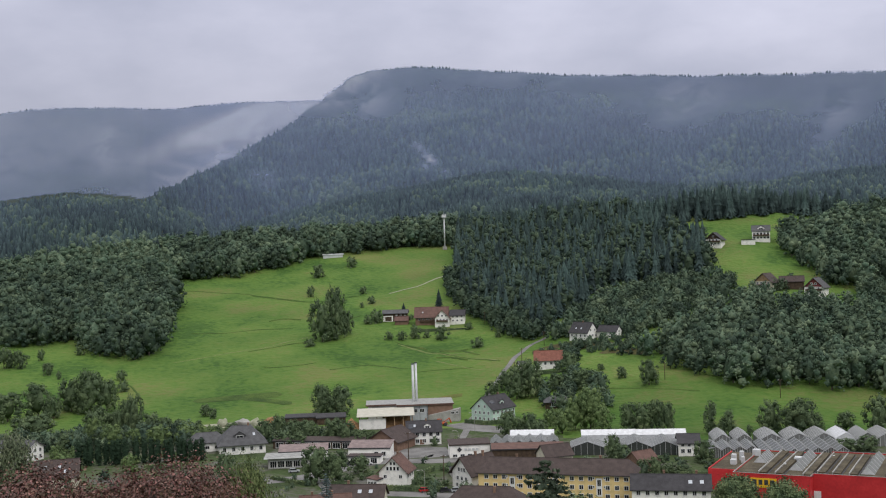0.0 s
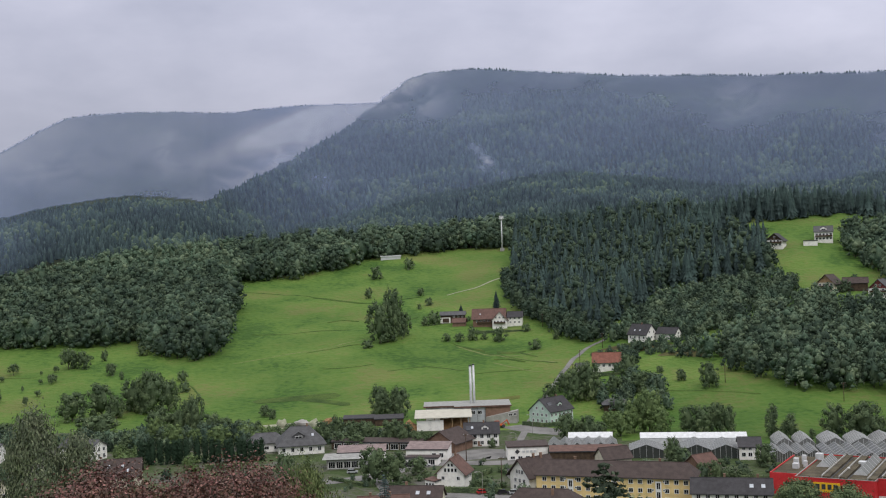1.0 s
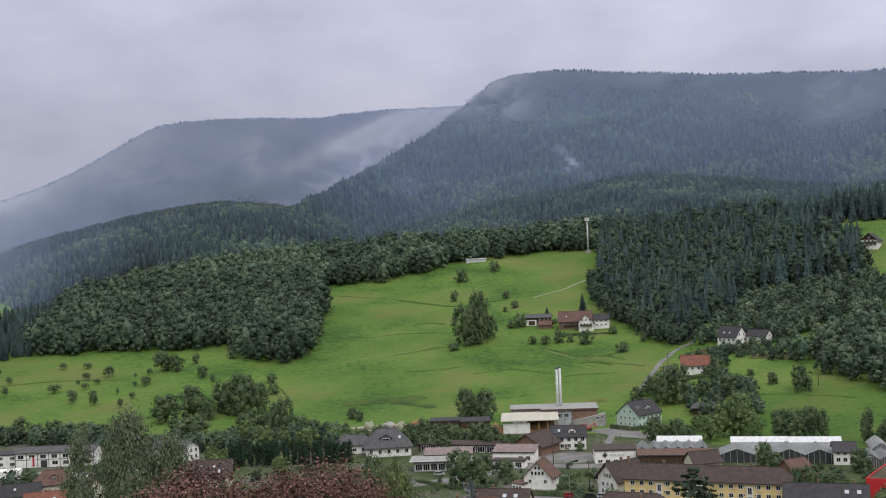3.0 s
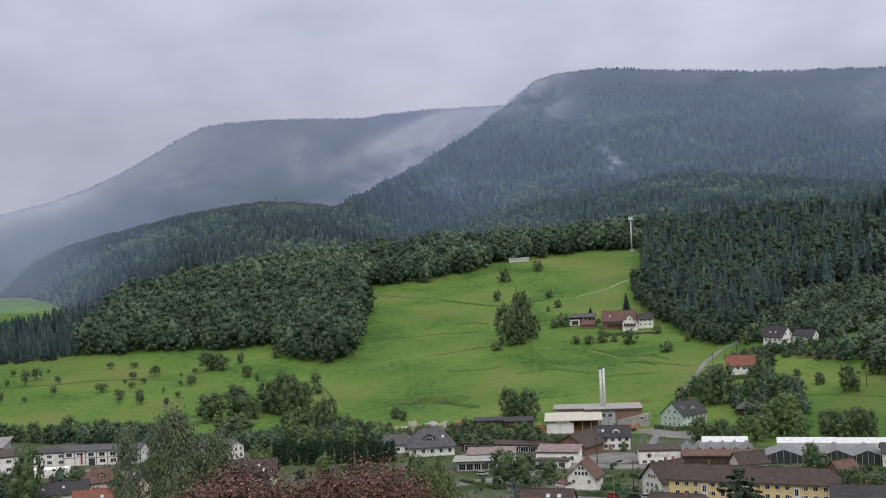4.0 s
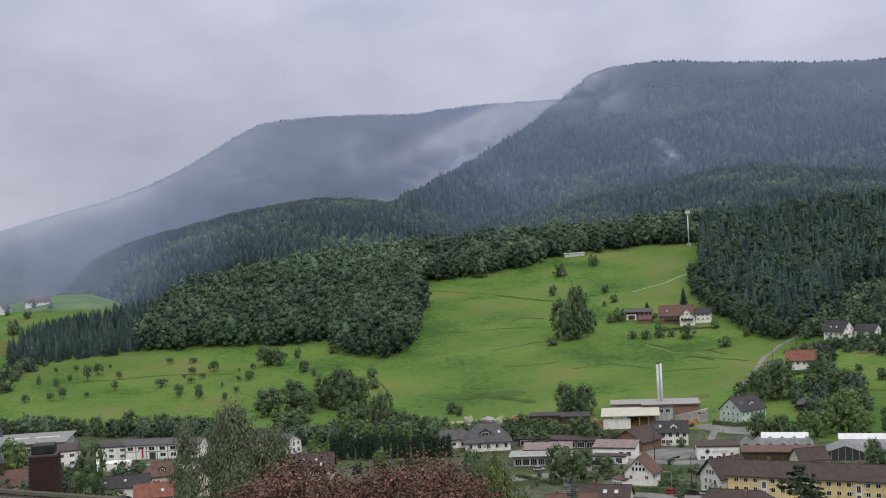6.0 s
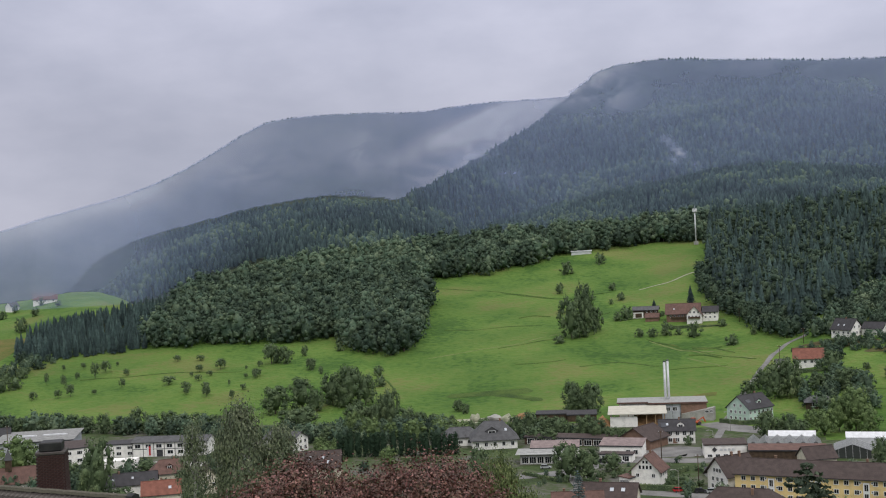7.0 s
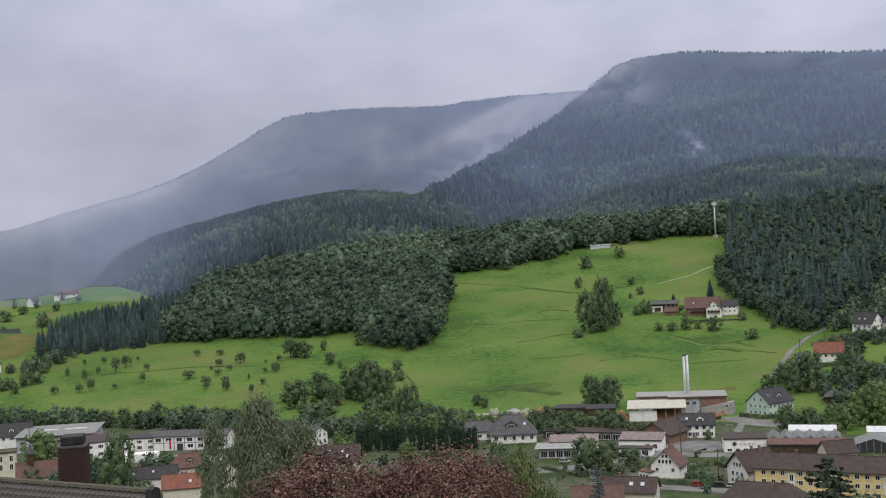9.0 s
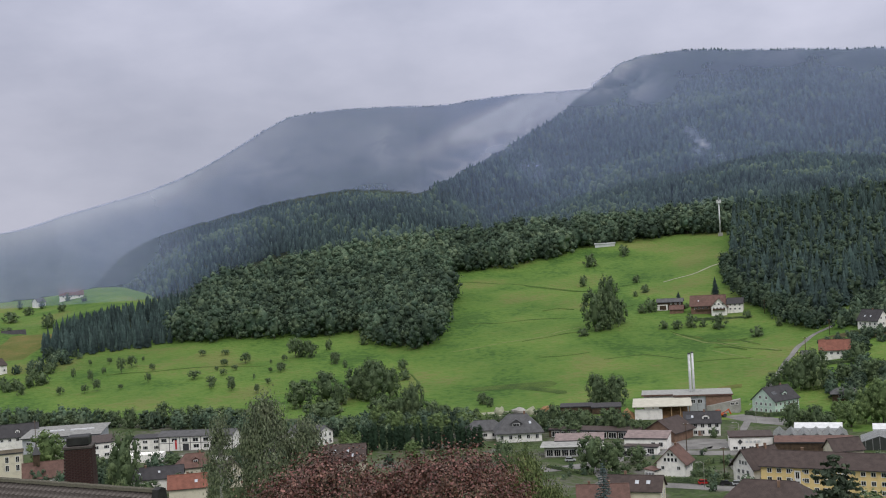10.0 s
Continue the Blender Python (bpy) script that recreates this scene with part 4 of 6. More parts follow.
block("fascia", (5.8, 33.7, 8.85, 9, 7.75, 8.45), ROOF_RUST, works, "brown roof edge")
block("fascia", (-9.1, 5.8, 12.65, 12.8, 7.75, 8.45), ROOF_RUST, works, "brown roof edge")
for i in range(5):
    block("panel_joint", (6.2 + i * 3.6, 6.32 + i * 3.6, 9.93, 10, 0, 7.8), DARKTRIM, works)
for i in range(4):
    window(works, "S", 8.5 + i * 3.2, 5.2, 2.0, 1.6, 0, -9.98, bars=2)
wedge = root("ramp_wall", -1.5, 556, -10, "pale concrete wall of the delivery ramp", "wall", z=0)
part("wall", prism(bmesh.new(), [(-7.5, 0), (7.5, 0), (7.5, 6), (-7.5, 3)], -3, 3, "y"), CONCRETE, wedge)
window(wedge, "S", 4.5, 4.2, 1.6, 1, 0, 3.0)
window(wedge, "S", 6.6, 4.4, 1.0, 1, 0, 3.0)
stack = root("twin_chimney_stack", -15.9, 567.8, 0, "tall twin steel chimney pipes with dark bracing", "chimney", z=0)
for dx, top in ((-.75, 26.6), (.75, 27.2)):
    bm = bmesh.new()
    bmesh.ops.create_cone(bm, cap_ends=True, segments=14, radius1=.62, radius2=.58, depth=top, matrix=Matrix.Translation((dx, 0, top / 2)))
    part("pipe", bm, STEEL, stack, "", True)
    bm = bmesh.new()
    bmesh.ops.create_cone(bm, cap_ends=True, segments=14, radius1=.7, radius2=.7, depth=.5, matrix=Matrix.Translation((dx, 0, top + .1)))
    part("cap", bm, DARKTRIM, stack)
for z in range(4, 26, 5):
    block("bracket", (-.9, .9, -.72, -.6, z, z + .12), STEEL, stack)
block("ladder", (-1.5, -1.42, -.2, .2, 1, 26), STEEL, stack)

# ---- houses of the village ----
W2 = lambda z1, z2, n, a, w=1.1, h=1.2: (("S", n, -a, a, z1, w, h), ("S", n, -a, a, z2, w, h))
green = house("green_house", "pale green gabled house with dark roof", 23, 552, -4, 17, 13, 6.2, 5.4, MINT, ROOF_DARK, wins=W2(1.7, 4.5, 6, 7.5) + (("W", 4, -4, 4, 1.6, 1, 1.2), ("W", 4, -4, 4, 4.4, 1, 1.2), ("W", 2, -1.8, 1.8, 7.4, 1, 1.2)),
              chims=((5, 1, .8),), dormers=((-1, 1, .3, 3),), balcony=(("S", 0, 6, 3.2),), solar=((-1, -5, .5, 3, 2),))
green.matrix_basis = pose(22, 554, 0, 0, 0, 48)
house("village_house", "white house with dark roof beside the works", -10.5, 494, 2, 14.5, 9.5, 5.6, 3.8, WHITE, ROOF_DARK, dormers=((-1, 1.5, .3, 3),), wins=W2(1.6, 4.3, 5, 5.8, 1.3, 1.4) + (("E", 2, -2, 2, 4.2, 1, 1.2),), chims=((1, 0, .9),), skylights=((-1, -4, .5, 1, 1.3),), doors=(("S", -1, 1.8, 2.2),), solar=((-1, -5.5, .45, 2.2, 2.6),))
house("barn", "brown timber barn with broad tiled roof", -24, 484, 62, 15, 14, 4.2, 4.3, BRICKWALL, ROOF_BROWN, over=1.0, wins=(("W", 2, -3, 3, 2.2, 1.6, 1.2),), category="barn")
hall("low_workshop", "white workshop with faded pink sheet roof", -31.5, 465.5, -8, 17, 9, 4.0, WHITE, ROOF_PINK, lean=1.6, wins=(("S", 2, 3, 6, 1.8, 1.5, 1.6),))
hall("garage_row", "low white garages with flat brown roof", -33, 452, -8, 13, 6, 2.8, WHITE, ROOF_BROWN, wins=(("S", 3, -4, 4, 1.3, 2.4, 2.0),))
hall("shop", "low shop with pale canopy and dark glass front", -61, 450, 4, 19, 9, 4.2, CONCRETE, ROOF_LIGHT, wins=(("S", 6, -7.5, 7.5, 1.7, 2.4, 2.4),), over=1.5, edge=FRAME)
hall("shop", "low shop wing with faded pink roof", -58, 459, 4, 19, 8, 4.6, WHITE, ROOF_PINK, lean=1.5)
hall("open_shed", "long open timber shed with brown roof", -55, 490, -13, 40, 6, 3.2, TIMBER, ROOF_BROWN, lean=.8, wins=(("S", 9, -17, 17, 1.5, 3.2, 2.2),))
house("villa", "white villa with steep grey hipped roof and arched dormer", -88, 488, 14, 19, 15, 4.6, 6.2, WHITE, ROOF_GREY, over=1.1, hip=6.5, wins=(("S", 5, -7.5, 7.5, 2.2, 1.2, 1.6), ("E", 3, -4, 4, 2.2, 1.2, 1.6)), chims=((3, 0, 1.1),), dormers=((-1, -1, .3, 5),), skylights=((-1, 5, .45, 1, 1.4),))
house("villa", "white villa wing with grey hipped roof", -104, 494, 14, 15, 10, 4.2, 3.2, WHITE, ROOF_GREY, over=.9, hip=4, wins=(("S", 3, -4, 4, 1.8, 1.6, 1.2),))
house("village_house", "white gabled house with weathered red roof", -18.8, 408.2, -104, 9.5, 10, 5.4, 4.8, WHITE, ROOF_RUST, over=.9, wins=(("E", 4, -1.9, 1.9, 6.4, .75, 1.2), ("E", 2, -2.8, 2.8, 3.6, 1, 1.1), ("E", 2, -.6, .6, 8.2, .7, .9), ("N", 3, -3, 3, 3.6, 1, 1.1)), chims=((-2, 0, .9),))
hall("sun_porch", "small glazed porch with red roof", -26, 404.5, 62, 5, 4, 2.9, WHITE, ROOF_RUST, wins=(("W", 3, -1.2, 1.2, 1.7, .9, 1.2), ("N", 3, -1.5, 1.5, 1.7, 1, 1.3)), lean=.4)
house("village_house", "white house with broad dark brown roof", 9.2, 401.5, -140, 13, 10, 5.6, 5.0, WHITE, ROOF_BROWN, over=1.1, wins=(("E", 3, -2.2, 2.2, 3.4, 1, 1.2), ("E", 3, -1.4, 1.4, 6.4, .9, 1.2), ("E", 2, -2.5, 2.5, 1.0, 1, 1.2)), chims=((0, 0, 1.2), (-3, .5, 1.2)))
flats = house("apartment_house", "long yellow three-storey apartment house with brown roof", 35.9, 379.4, -15.8, 51.5, 12, 8.7, 3.7, YELLOW, ROOF_BROWN, over=.7, hip=3.2,
      wins=tuple((("S", 3, u - 3, u + 3, zz, 1.25, 1.25)) for u in (-20, -8.5, 8.5, 20) for zz in (1.6, 4.4, 7.2)) + tuple(("S", 1, u, u, zz, 1.1, 2.0) for u in (-14.3, 0, 14.3) for zz in (3.0, 5.9)) + tuple(("S", 1, u + d, u + d, zz, .5, .5) for u in (-14.3, 0, 14.3) for d in (-1.8, 1.8) for zz in (4.6, 7.4)),
      chims=((-14, 1, 1), (14, 1, 1)))
for u in (-14.3, 0, 14.3):
    block("stair_panel", (u - .95, u + .95, -6.022, -6.0, 1.5, 7.4), FRAME, flats, "white panel round the stair windows")
house("row_house", "white terraced house with dark roof and skylights", 69.4, 361, -11, 24, 10, 5.8, 3.6, WHITE, ROOF_DARK, wins=(("S", 8, -10, 10, 4.6, 1.1, 1.2), ("S", 6, -9, 9, 1.6, 1.2, 1.3)), skylights=((-1, 6, .45, 1.2, 1.4), (-1, 9.5, .45, 1.2, 1.4)), chims=((-2, .5, 1.2), (8, .5, 1.2)))
house("village_house", "cream house with brown roof and skylights", -29, 362, -6, 17, 10, 5.6, 3.6, CREAM, ROOF_BROWN, wins=(("E", 2, -2, 2, 4, 1, 1.2),), skylights=((-1, 1, .5, 1.2, 1.4), (-1, 4.5, .5, 1.2, 1.4)), chims=((-3, .4, 1.2),))
house("village_house", "house with weathered red tiled roof", -38, 350, 8, 15, 9, 5.2, 3.6, CREAM, ROOF_RUST, chims=((2, .4, 1.0), (-4, .4, 1.0)))
house("village_house", "house with broad reddish brown hipped roof", 11, 349, -14, 24, 13, 5.5, 4.4, CREAM, ROOF_BROWN, hip=5, chims=((3, -2, .4),))
hall("sign_hall", "white flat hall with brown roof edge", 8, 461, 4, 16, 10, 5.0, WHITE, ROOF_BROWN, lean=.6, edge=ROOF_BROWN, wins=(("S", 5, -6, 6, .9, 1.6, .9),))
sign = root("shop_sign", 4.2, 455.6, 4, "dark diamond and pale bars on the white hall", "sign", z=3.2)
bm = box(bmesh.new(), -.7, .7, -.1, .05, -.7, .7)
bmesh.ops.rotate(bm, matrix=Matrix.Rotation(radians(45), 3, "Y"), verts=bm.verts)
part("diamond", bm, DARKTRIM, sign)
for i in range(4):
    block("bar", (2 + i * 1.5, 3 + i * 1.5, -.1, .05, -.4, .4), STEEL, sign)
hall("dark_shed", "low dark shed with faded red roof", 31, 453, -3, 28, 7, 3.6, TIMBER, ROOF_RUST, lean=1.2)
house("village_house", "brown roofed house among the greenhouses", 40, 436, 20, 11, 9, 4, 3.5, CREAM, ROOF_BROWN)
house("village_house", "small house with red-brown roof", 70, 418, 35, 9, 8, 4, 3.2, BRICKWALL, ROOF_RUST, wins=(("S", 2, -2, 2, 2, 1, 1.2),))
house("village_house", "white annex with dark roof by the greenhouses", 93.5, 449, -8, 8, 12, 5, 2.6, WHITE, ROOF_DARK, wins=(("S", 3, -2.4, 2.4, 2, 1.3, 1.4), ("S", 3, -2.4, 2.4, 4.2, 1.0, .8)))

# the greenhouses
def glasshouse(name, label, x, y, turn, W, L, H, rise, mat, front=None, arch=False, ribs=8, group="greenhouses"):
    ob = root(name, x, y, turn, label, "greenhouse", group, 0)
    b = W / 2
    if arch:
        outline = [(b * (1 - abs(k) ** 1.0) * (1 if k0 > 0 else -1), H + rise * abs(k) ** .72) for k0, k in [(1, i / 5) for i in range(6)] + [(-1, i / 5) for i in range(4, -1, -1)]]
    else:
        outline = [(b, H), (0, H + rise), (-b, H)]
    part("wall", prism(bmesh.new(), [(-b, 0), (b, 0), *outline], 0, L), front or mat, ob)
    out = [(p * 1.03, q + .12) for p, q in outline]
    part("roof", prism(bmesh.new(), out + [(p, q - .1) for p, q in reversed(out)], -.2, L + .2), mat, ob)
    for i in range(ribs + 1):
        yy = L * i / ribs
        part("rib", prism(bmesh.new(), [(p, q + .1) for p, q in out] + list(reversed(out)), yy - .06, yy + .06), STEEL, ob)
    for k in range(-2, 3):
        block("mullion", (k * W / 5.2 - .05, k * W / 5.2 + .05, -.08, 0, 0, H + (rise * (1 - abs(k) / 2.6) if not arch else rise * .8)), STEEL, ob)
    return ob


first = glasshouse("greenhouse", "grey glass sawtooth greenhouse bay with steel ribs", 19, 462, -3, 4.6, 16, 3.2, 1.9, HOUSEGLASS, ribs=5)
for i in range(1, 6):
    copy_thing(first, pose(19 + i * 4.65, 462 - i * .25, 0, 0, 0, -3))
for x, y, w, n in ((35, 480, 18, 1), (66, 474, 22, 1), (87, 471, 20, 1)):
    glasshouse("greenhouse", "long whitewashed greenhouse roof behind the village", x + w / 2, y, 84, 8, w, 4.4, 1.7, WHITEGLASS)
glasshouse("greenhouse", "gabled greenhouse with pale roof and dark front", 54.5, 452, -6, 13, 15, 2.9, 2.3, HOUSEGLASS, DARKGLASS)
glasshouse("greenhouse", "gabled glass sales house with steel front", 73.5, 449, -6, 10.8, 18, 3.1, 2.2, HOUSEGLASS, DARKGLASS)
glasshouse("greenhouse", "gabled glass sales house with steel front", 84.3, 447, -6, 10.8, 18, 3.1, 2.2, HOUSEGLASS, DARKGLASS)
# tall film tunnels, and low folded glass roofs before them
for x, w, m in ((109.2, 7, FILM), (117.5, 7, FILM), (128.1, 9, FILM), (138.5, 9.4, FILM), (148, 9, FILM), (156.3, 8.3, WHITEGLASS), (164.4, 7, FILM), (172.6, 9, FILM)):
    glasshouse("polytunnel", "white film tunnel with rounded roof" if m is WHITEGLASS else "grey film tunnel with pointed arched roof", x, 457.5 - (x - 109) * .12, -6, w, 18, 2.7, 2.7, m, arch=True, ribs=9)
low = None
for i in range(11):
    x = 101.6 + 4.55 * i
    if low is None or i == 4:
        low = glasshouse("greenhouse", "low grey greenhouse bay with folded glass roof", x, 437.5 if i < 4 else 429, -6, 4.5, 17 if i < 4 else 24, 2.7, 1.5, HOUSEGLASS, ribs=6, group="folded greenhouse bays")
    else:
        copy_thing(low, pose(x, (437.5 if i < 4 else 429) - .3 * (i % 4), 0, 0, 0, -6))

# the red store
store = root("red_store", 91.2, 370.2, -27, "large red clad store with planted flat roof", "store", z=0)
block("wall", (0, 24, 0, 42, -1.5, 7.6), RED, store)
block("wall", (24, 95, 5, 46, -1.5, 7.6), RED, store)
block("wall", (-10, 0, 8, 42, -1.5, 6.8), RED, store)
block("roof", (.3, 23.7, .3, 41.7, 7.6, 7.72), GREENROOF, store)
block("roof", (24, 94.7, 5.3, 45.7, 7.6, 7.72), GREENROOF, store)
block("roof", (-9.7, -.3, 8.3, 41.7, 6.8, 6.92), GREENROOF, store)
for d in ((0, 24, -.05, .3), (0, .3, .3, 42), (24, 95, 4.95, 5.3), (24, 24.3, 0, 5), (0, 24, 41.7, 42), (24, 95, 45.7, 46)):
    block("parapet", (*d, 7.6, 8.1), RED, store)
    block("coping", (d[0] - .03, d[1] + .03, d[2] - .03, d[3] + .03, 8.1, 8.16), ROOF_LIGHT, store)
block("parapet", (-10, 0, 8, 8.3, 6.8, 7.3), RED, store)
block("parapet", (-10, -9.7, 8.3, 42, 6.8, 7.3), RED, store)
for u in (8, 13.2, 21.8, 25.4, 30, 35, 46, 51, 56, 66, 71):
    block("roof_bar", (u - .16, u + .16, 6 if u > 24 else 1, 41, 7.72, 8.75), CONCRETE, store)
    block("roof_bed", (u + .25, u + 2.3, 6.2 if u > 24 else 1.2, 40.8, 7.72, 8.45), GREENROOF, store, "raised brown planted bed")
    block("gutter", (u + 2.3, u + 2.75, 6 if u > 24 else 1, 41, 7.72, 7.8), DARKTRIM, store)
for u, v0, v1 in ((4.5, 20, 34), (18, 10, 38), (40, 10, 40), (62, 10, 40)):
    s = part("skylight", prism(bmesh.new(), [(u - 2.1, 7.7), (u + 2.1, 7.7), (u, 9.9)], v0, v1), FILM, store, "ridged glass skylight")
    for i in range(7):
        vv = v0 + (v1 - v0) * i / 6
        part("rib", prism(bmesh.new(), [(u - 2.2, 7.72), (u + 2.2, 7.72), (u, 10.02)], vv - .06, vv + .06), STEEL, s)
for u, v, w, h in ((-5, 24, 1.6, 2.6), (-3, 27, 1.4, 3.2), (-4, 19, 2, 1.8), (-1.5, 22, 1.2, 2.2), (0.8, 33, 2.4, 3.0), (16, 27, 2.6, 2.2), (13.5, 16, .8, 2.0), (26, 36, 1, 1.6)):
    o = block("vent", (u - w / 2, u + w / 2, v - w / 2, v + w / 2, 6.9, 6.9 + h), STEEL, store, "silver roof vent", .12)
SIGNYEL = material("yellow_sign", [(.72, .42, .02), (.78, .47, .03)], scale=1, bump=0, rough=.4)
board = block("sign_board", (5.6, 13.8, -.25, -.05, 3.7, 6.7), SIGNYEL, store, "yellow sign board with dark bars")
for i in range(4):
    block("bar", (6.4 + i * 1.8, 7.6 + i * 1.8, -.32, -.25, 4.6, 6.2), DARKTRIM, board)
block("door", (24.3, 26.5, 4.85, 4.95, 0, 2.6), FRAME, store)

# ---- western quarter ----
hall("sports_hall", "large hall with pale sheet roof and skylight strips", -303, 484, 20, 34, 26, 7.0, GREYWALL, HALLROOF, lean=1.2, over=1.2, wins=(("S", 8, -14, 14, 4.6, 2.4, 1.2),))
for u in (-6, 7):
    strip = root("skylight_strip", -303 + u, 484 + u * .36, 20, "white skylight strip on the hall roof", "skylight", z=8.05)
    part("glazing", prism(bmesh.new(), [(-5.5, -.2), (5.5, -.2), (5.3, .35), (-5.3, .35)], -.8, .8), WHITEGLASS, strip)
hall("office_block", "white two-storey office with dark flat roof", -272, 463, 38, 13, 24, 7.0, WHITE, ROOF_BROWN, wins=(("S", 3, -4.5, 4.5, 5.2, 2.0, 1.3), ("S", 3, -4.5, 4.5, 1.9, 2.0, 1.3), ("E", 6, -9.5, 9.5, 5.2, 1.6, 1.4), ("E", 6, -9.5, 9.5, 1.9, 1.6, 1.4)))
fac = house("factory_row", "white factory building with grey roof and dark framing", -232, 478, 7, 34, 12, 6.4, 1.6, WHITE, ROOF_GREY, over=.7, wins=(("S", 7, -14.6, 14.5, 4.7, 2.4, 1.5), ("S", 4, .2, 14.5, 1.9, 2.4, 1.5)), category="factory")
for i in range(8):
    block("post", (-17 + i * 4.85 - .12, -17 + i * 4.85 + .12, -6.12, -6.0, 0, 6.3), DARKTRIM, fac)
block("sill_band", (-17, 17, -6.1, -6.0, 3.25, 3.45), DARKTRIM, fac)
block("door", (-6, -3.2, -6.1, -6.02, 0, 3), DARKTRIM, fac)
for i, m in enumerate((FRAME, RED, FRAME)):
    block("banner", (-10.4 + i * .9, -9.6 + i * .9, -6.16, -6.1, .6, 4.6), m, fac)
hall("factory_row", "white factory wing with flat dark roof", -256, 476, 10, 14, 12, 5.6, WHITE, ROOF_DARK, wins=(("S", 3, -5, 5, 4.2, 2.0, 1.1), ("S", 3, -5, 5, 1.6, 2.0, 1.3)))
block("wall", (-8, 8, -4, 4, 0, 3.2), WHITE, root("low_store", -243, 447, 12, "low white store with a red base", "building", z=0))
house("village_house", "white gabled house with grey roof", -181, 484, -22, 17, 10, 5.6, 2.8, WHITE, ROOF_GREY, over=.8, wins=(("S", 3, 1, 7, 4.2, 1.6, 1.2), ("S", 3, 1, 7, 1.6, 1.6, 1.4), ("E", 3, -3, 3, 4.4, 1.2, 1.2), ("E", 3, -3, 3, 1.6, 1.2, 1.6)))
house("village_house", "house with dark brown roof and skylights", -146, 425, 14, 17, 11, 4.4, 5.2, CREAM, ROOF_BROWN, wins=(("W", 3, -3, 3, 2.8, 1, 1.2),), skylights=((-1, -3, .55, .9, 1.4), (-1, 2, .55, .9, 1.4), (-1, 4, .25, .9, 1.4)))
house("village_house", "house with long dark slate roof", -209, 391, 24, 21, 9, 4.6, 3.4, WHITE, ROOF_DARK, skylights=((-1, 2, .5, .8, 1), (-1, -5, .4, .8, 1)), chims=((-3, 0, .8),))
house("village_house", "house with orange-red tiled roof and chimney", -188, 376, 24, 13, 9, 4.4, 3.8, CREAM, ROOF_RED, chims=((0, .3, .8),), skylights=((-1, 3, .4, 1, 1.2),))
house("village_house", "house with brown hipped roof and chimney", -203, 413, 30, 14, 10, 4.8, 4.2, CREAM, ROOF_RUST, hip=4, chims=((2, 0, .9),), dormers=((-1, 0, .3, 2.4),))
house("village_house", "small cream gabled house with brown roof", -180, 397, -58, 11, 7.5, 5.4, 4.0, CREAM, ROOF_BROWN, wins=(("E", 2, -1.6, 1.6, 3.4, .8, 1.2), ("E", 1, 0, 0, 6.2, .8, 1.1)))
chapel = house("chapel", "chapel with weathered red roof and slate turret", -258, 397, 32, 17, 9, 4.2, 5.2, WHITE, ROOF_RUST, over=.5, category="chapel")
block("turret", (-4.6, -2.2, -1.2, 1.2, 7, 12.6), TIMBER, chapel, "dark shingled turret")
bm = bmesh.new()
bmesh.ops.create_cone(bm, cap_ends=True, segments=4, radius1=2.2, radius2=.05, depth=4.2, matrix=Matrix.Translation((-3.4, 0, 14.7)) @ Matrix.Rotation(radians(45), 4, "Z"))
part("spire", bm, ROOF_GREY, chapel)
hall("town_house", "beige three-storey house with tall windows", -286, 413, 32, 12, 10, 10.4, CREAM, GREENROOF, wins=(("S", 3, -4, 4, 8, 1.2, 2.2), ("S", 3, -4, 4, 4.6, 1.2, 2.2)))
house("village_house", "white house with dark grey roof behind the hall", -330, 486, 30, 18, 11, 6, 5, WHITE, ROOF_DARK, wins=(("S", 5, -7, 7, 4.5, 1.2, 1.2),), dormers=((-1, 0, .25, 2.2),))

# ---- farm and houses on the hillside ----
# brown main wall: shade under the broad eaves is put into its colour
house("farmhouse", "old farmhouse with red-brown roof on the meadow", -9, 800, -4, 22, 12, 4.6, 6.0, BRICKWALL, ROOF_RUST, over=1.0, wins=(("S", 6, -8, 5, 2.4, 1.1, 1.2),), skylights=((-1, -6, .4, .9, 1.1),), balcony=(("S", -8, 6, 1.2),))
house("farmhouse", "white cross gable of the farmhouse", -1.5, 794.5, 86, 12, 10, 5.0, 5.4, WHITE, ROOF_RUST, over=.9, wins=(("W", 3, -2.6, 2.6, 6.6, 1.0, 1.1), ("W", 4, -3.4, 3.4, 3.6, 1.0, 1.2)), balcony=(("W", -4, 4, 2.6),), gable=None)
house("farmhouse", "white farmhouse annex with dark roof", 9, 797, -6, 10, 9, 5.6, 3.4, WHITE, ROOF_DARK, wins=(("S", 3, -3, 3, 4.6, 1, 1), ("S", 3, -3, 3, 2, 1, 1)))
house("barn", "dark timber barn with grey roof and white base", -35, 818, -2, 17, 9, 4.8, 2.0, TIMBER, ROOF_GREY, over=.9, wins=(("S", 3, 1, 7, 3.4, 1, .8),), category="barn")
block("garage_base", (-8.7, -1.5, -4.75, -4.5, -1, 3), WHITE, bpy.data.objects["barn.001"], "white garage wall")
block("garage_door", (-7, -2.5, -4.85, -4.75, -.6, 2.4), TIMBER, bpy.data.objects["barn.001"])
house("shed", "small shed with red-brown roof", -30, 803, -8, 9, 6, 2.6, 2.4, BRICKWALL, ROOF_RUST, category="shed")
house("hillside_house", "white house with bright orange-red roof", 58, 652, -6, 15, 10, 4.6, 4.6, WHITE, ROOF_RED, over=.8, wins=(("S", 4, -5, 5, 2.6, 1.2, 1.3), ("E", 2, -2, 2, 5.2, 1, 1.1)), chims=((5, 0, .6),), sink=3)
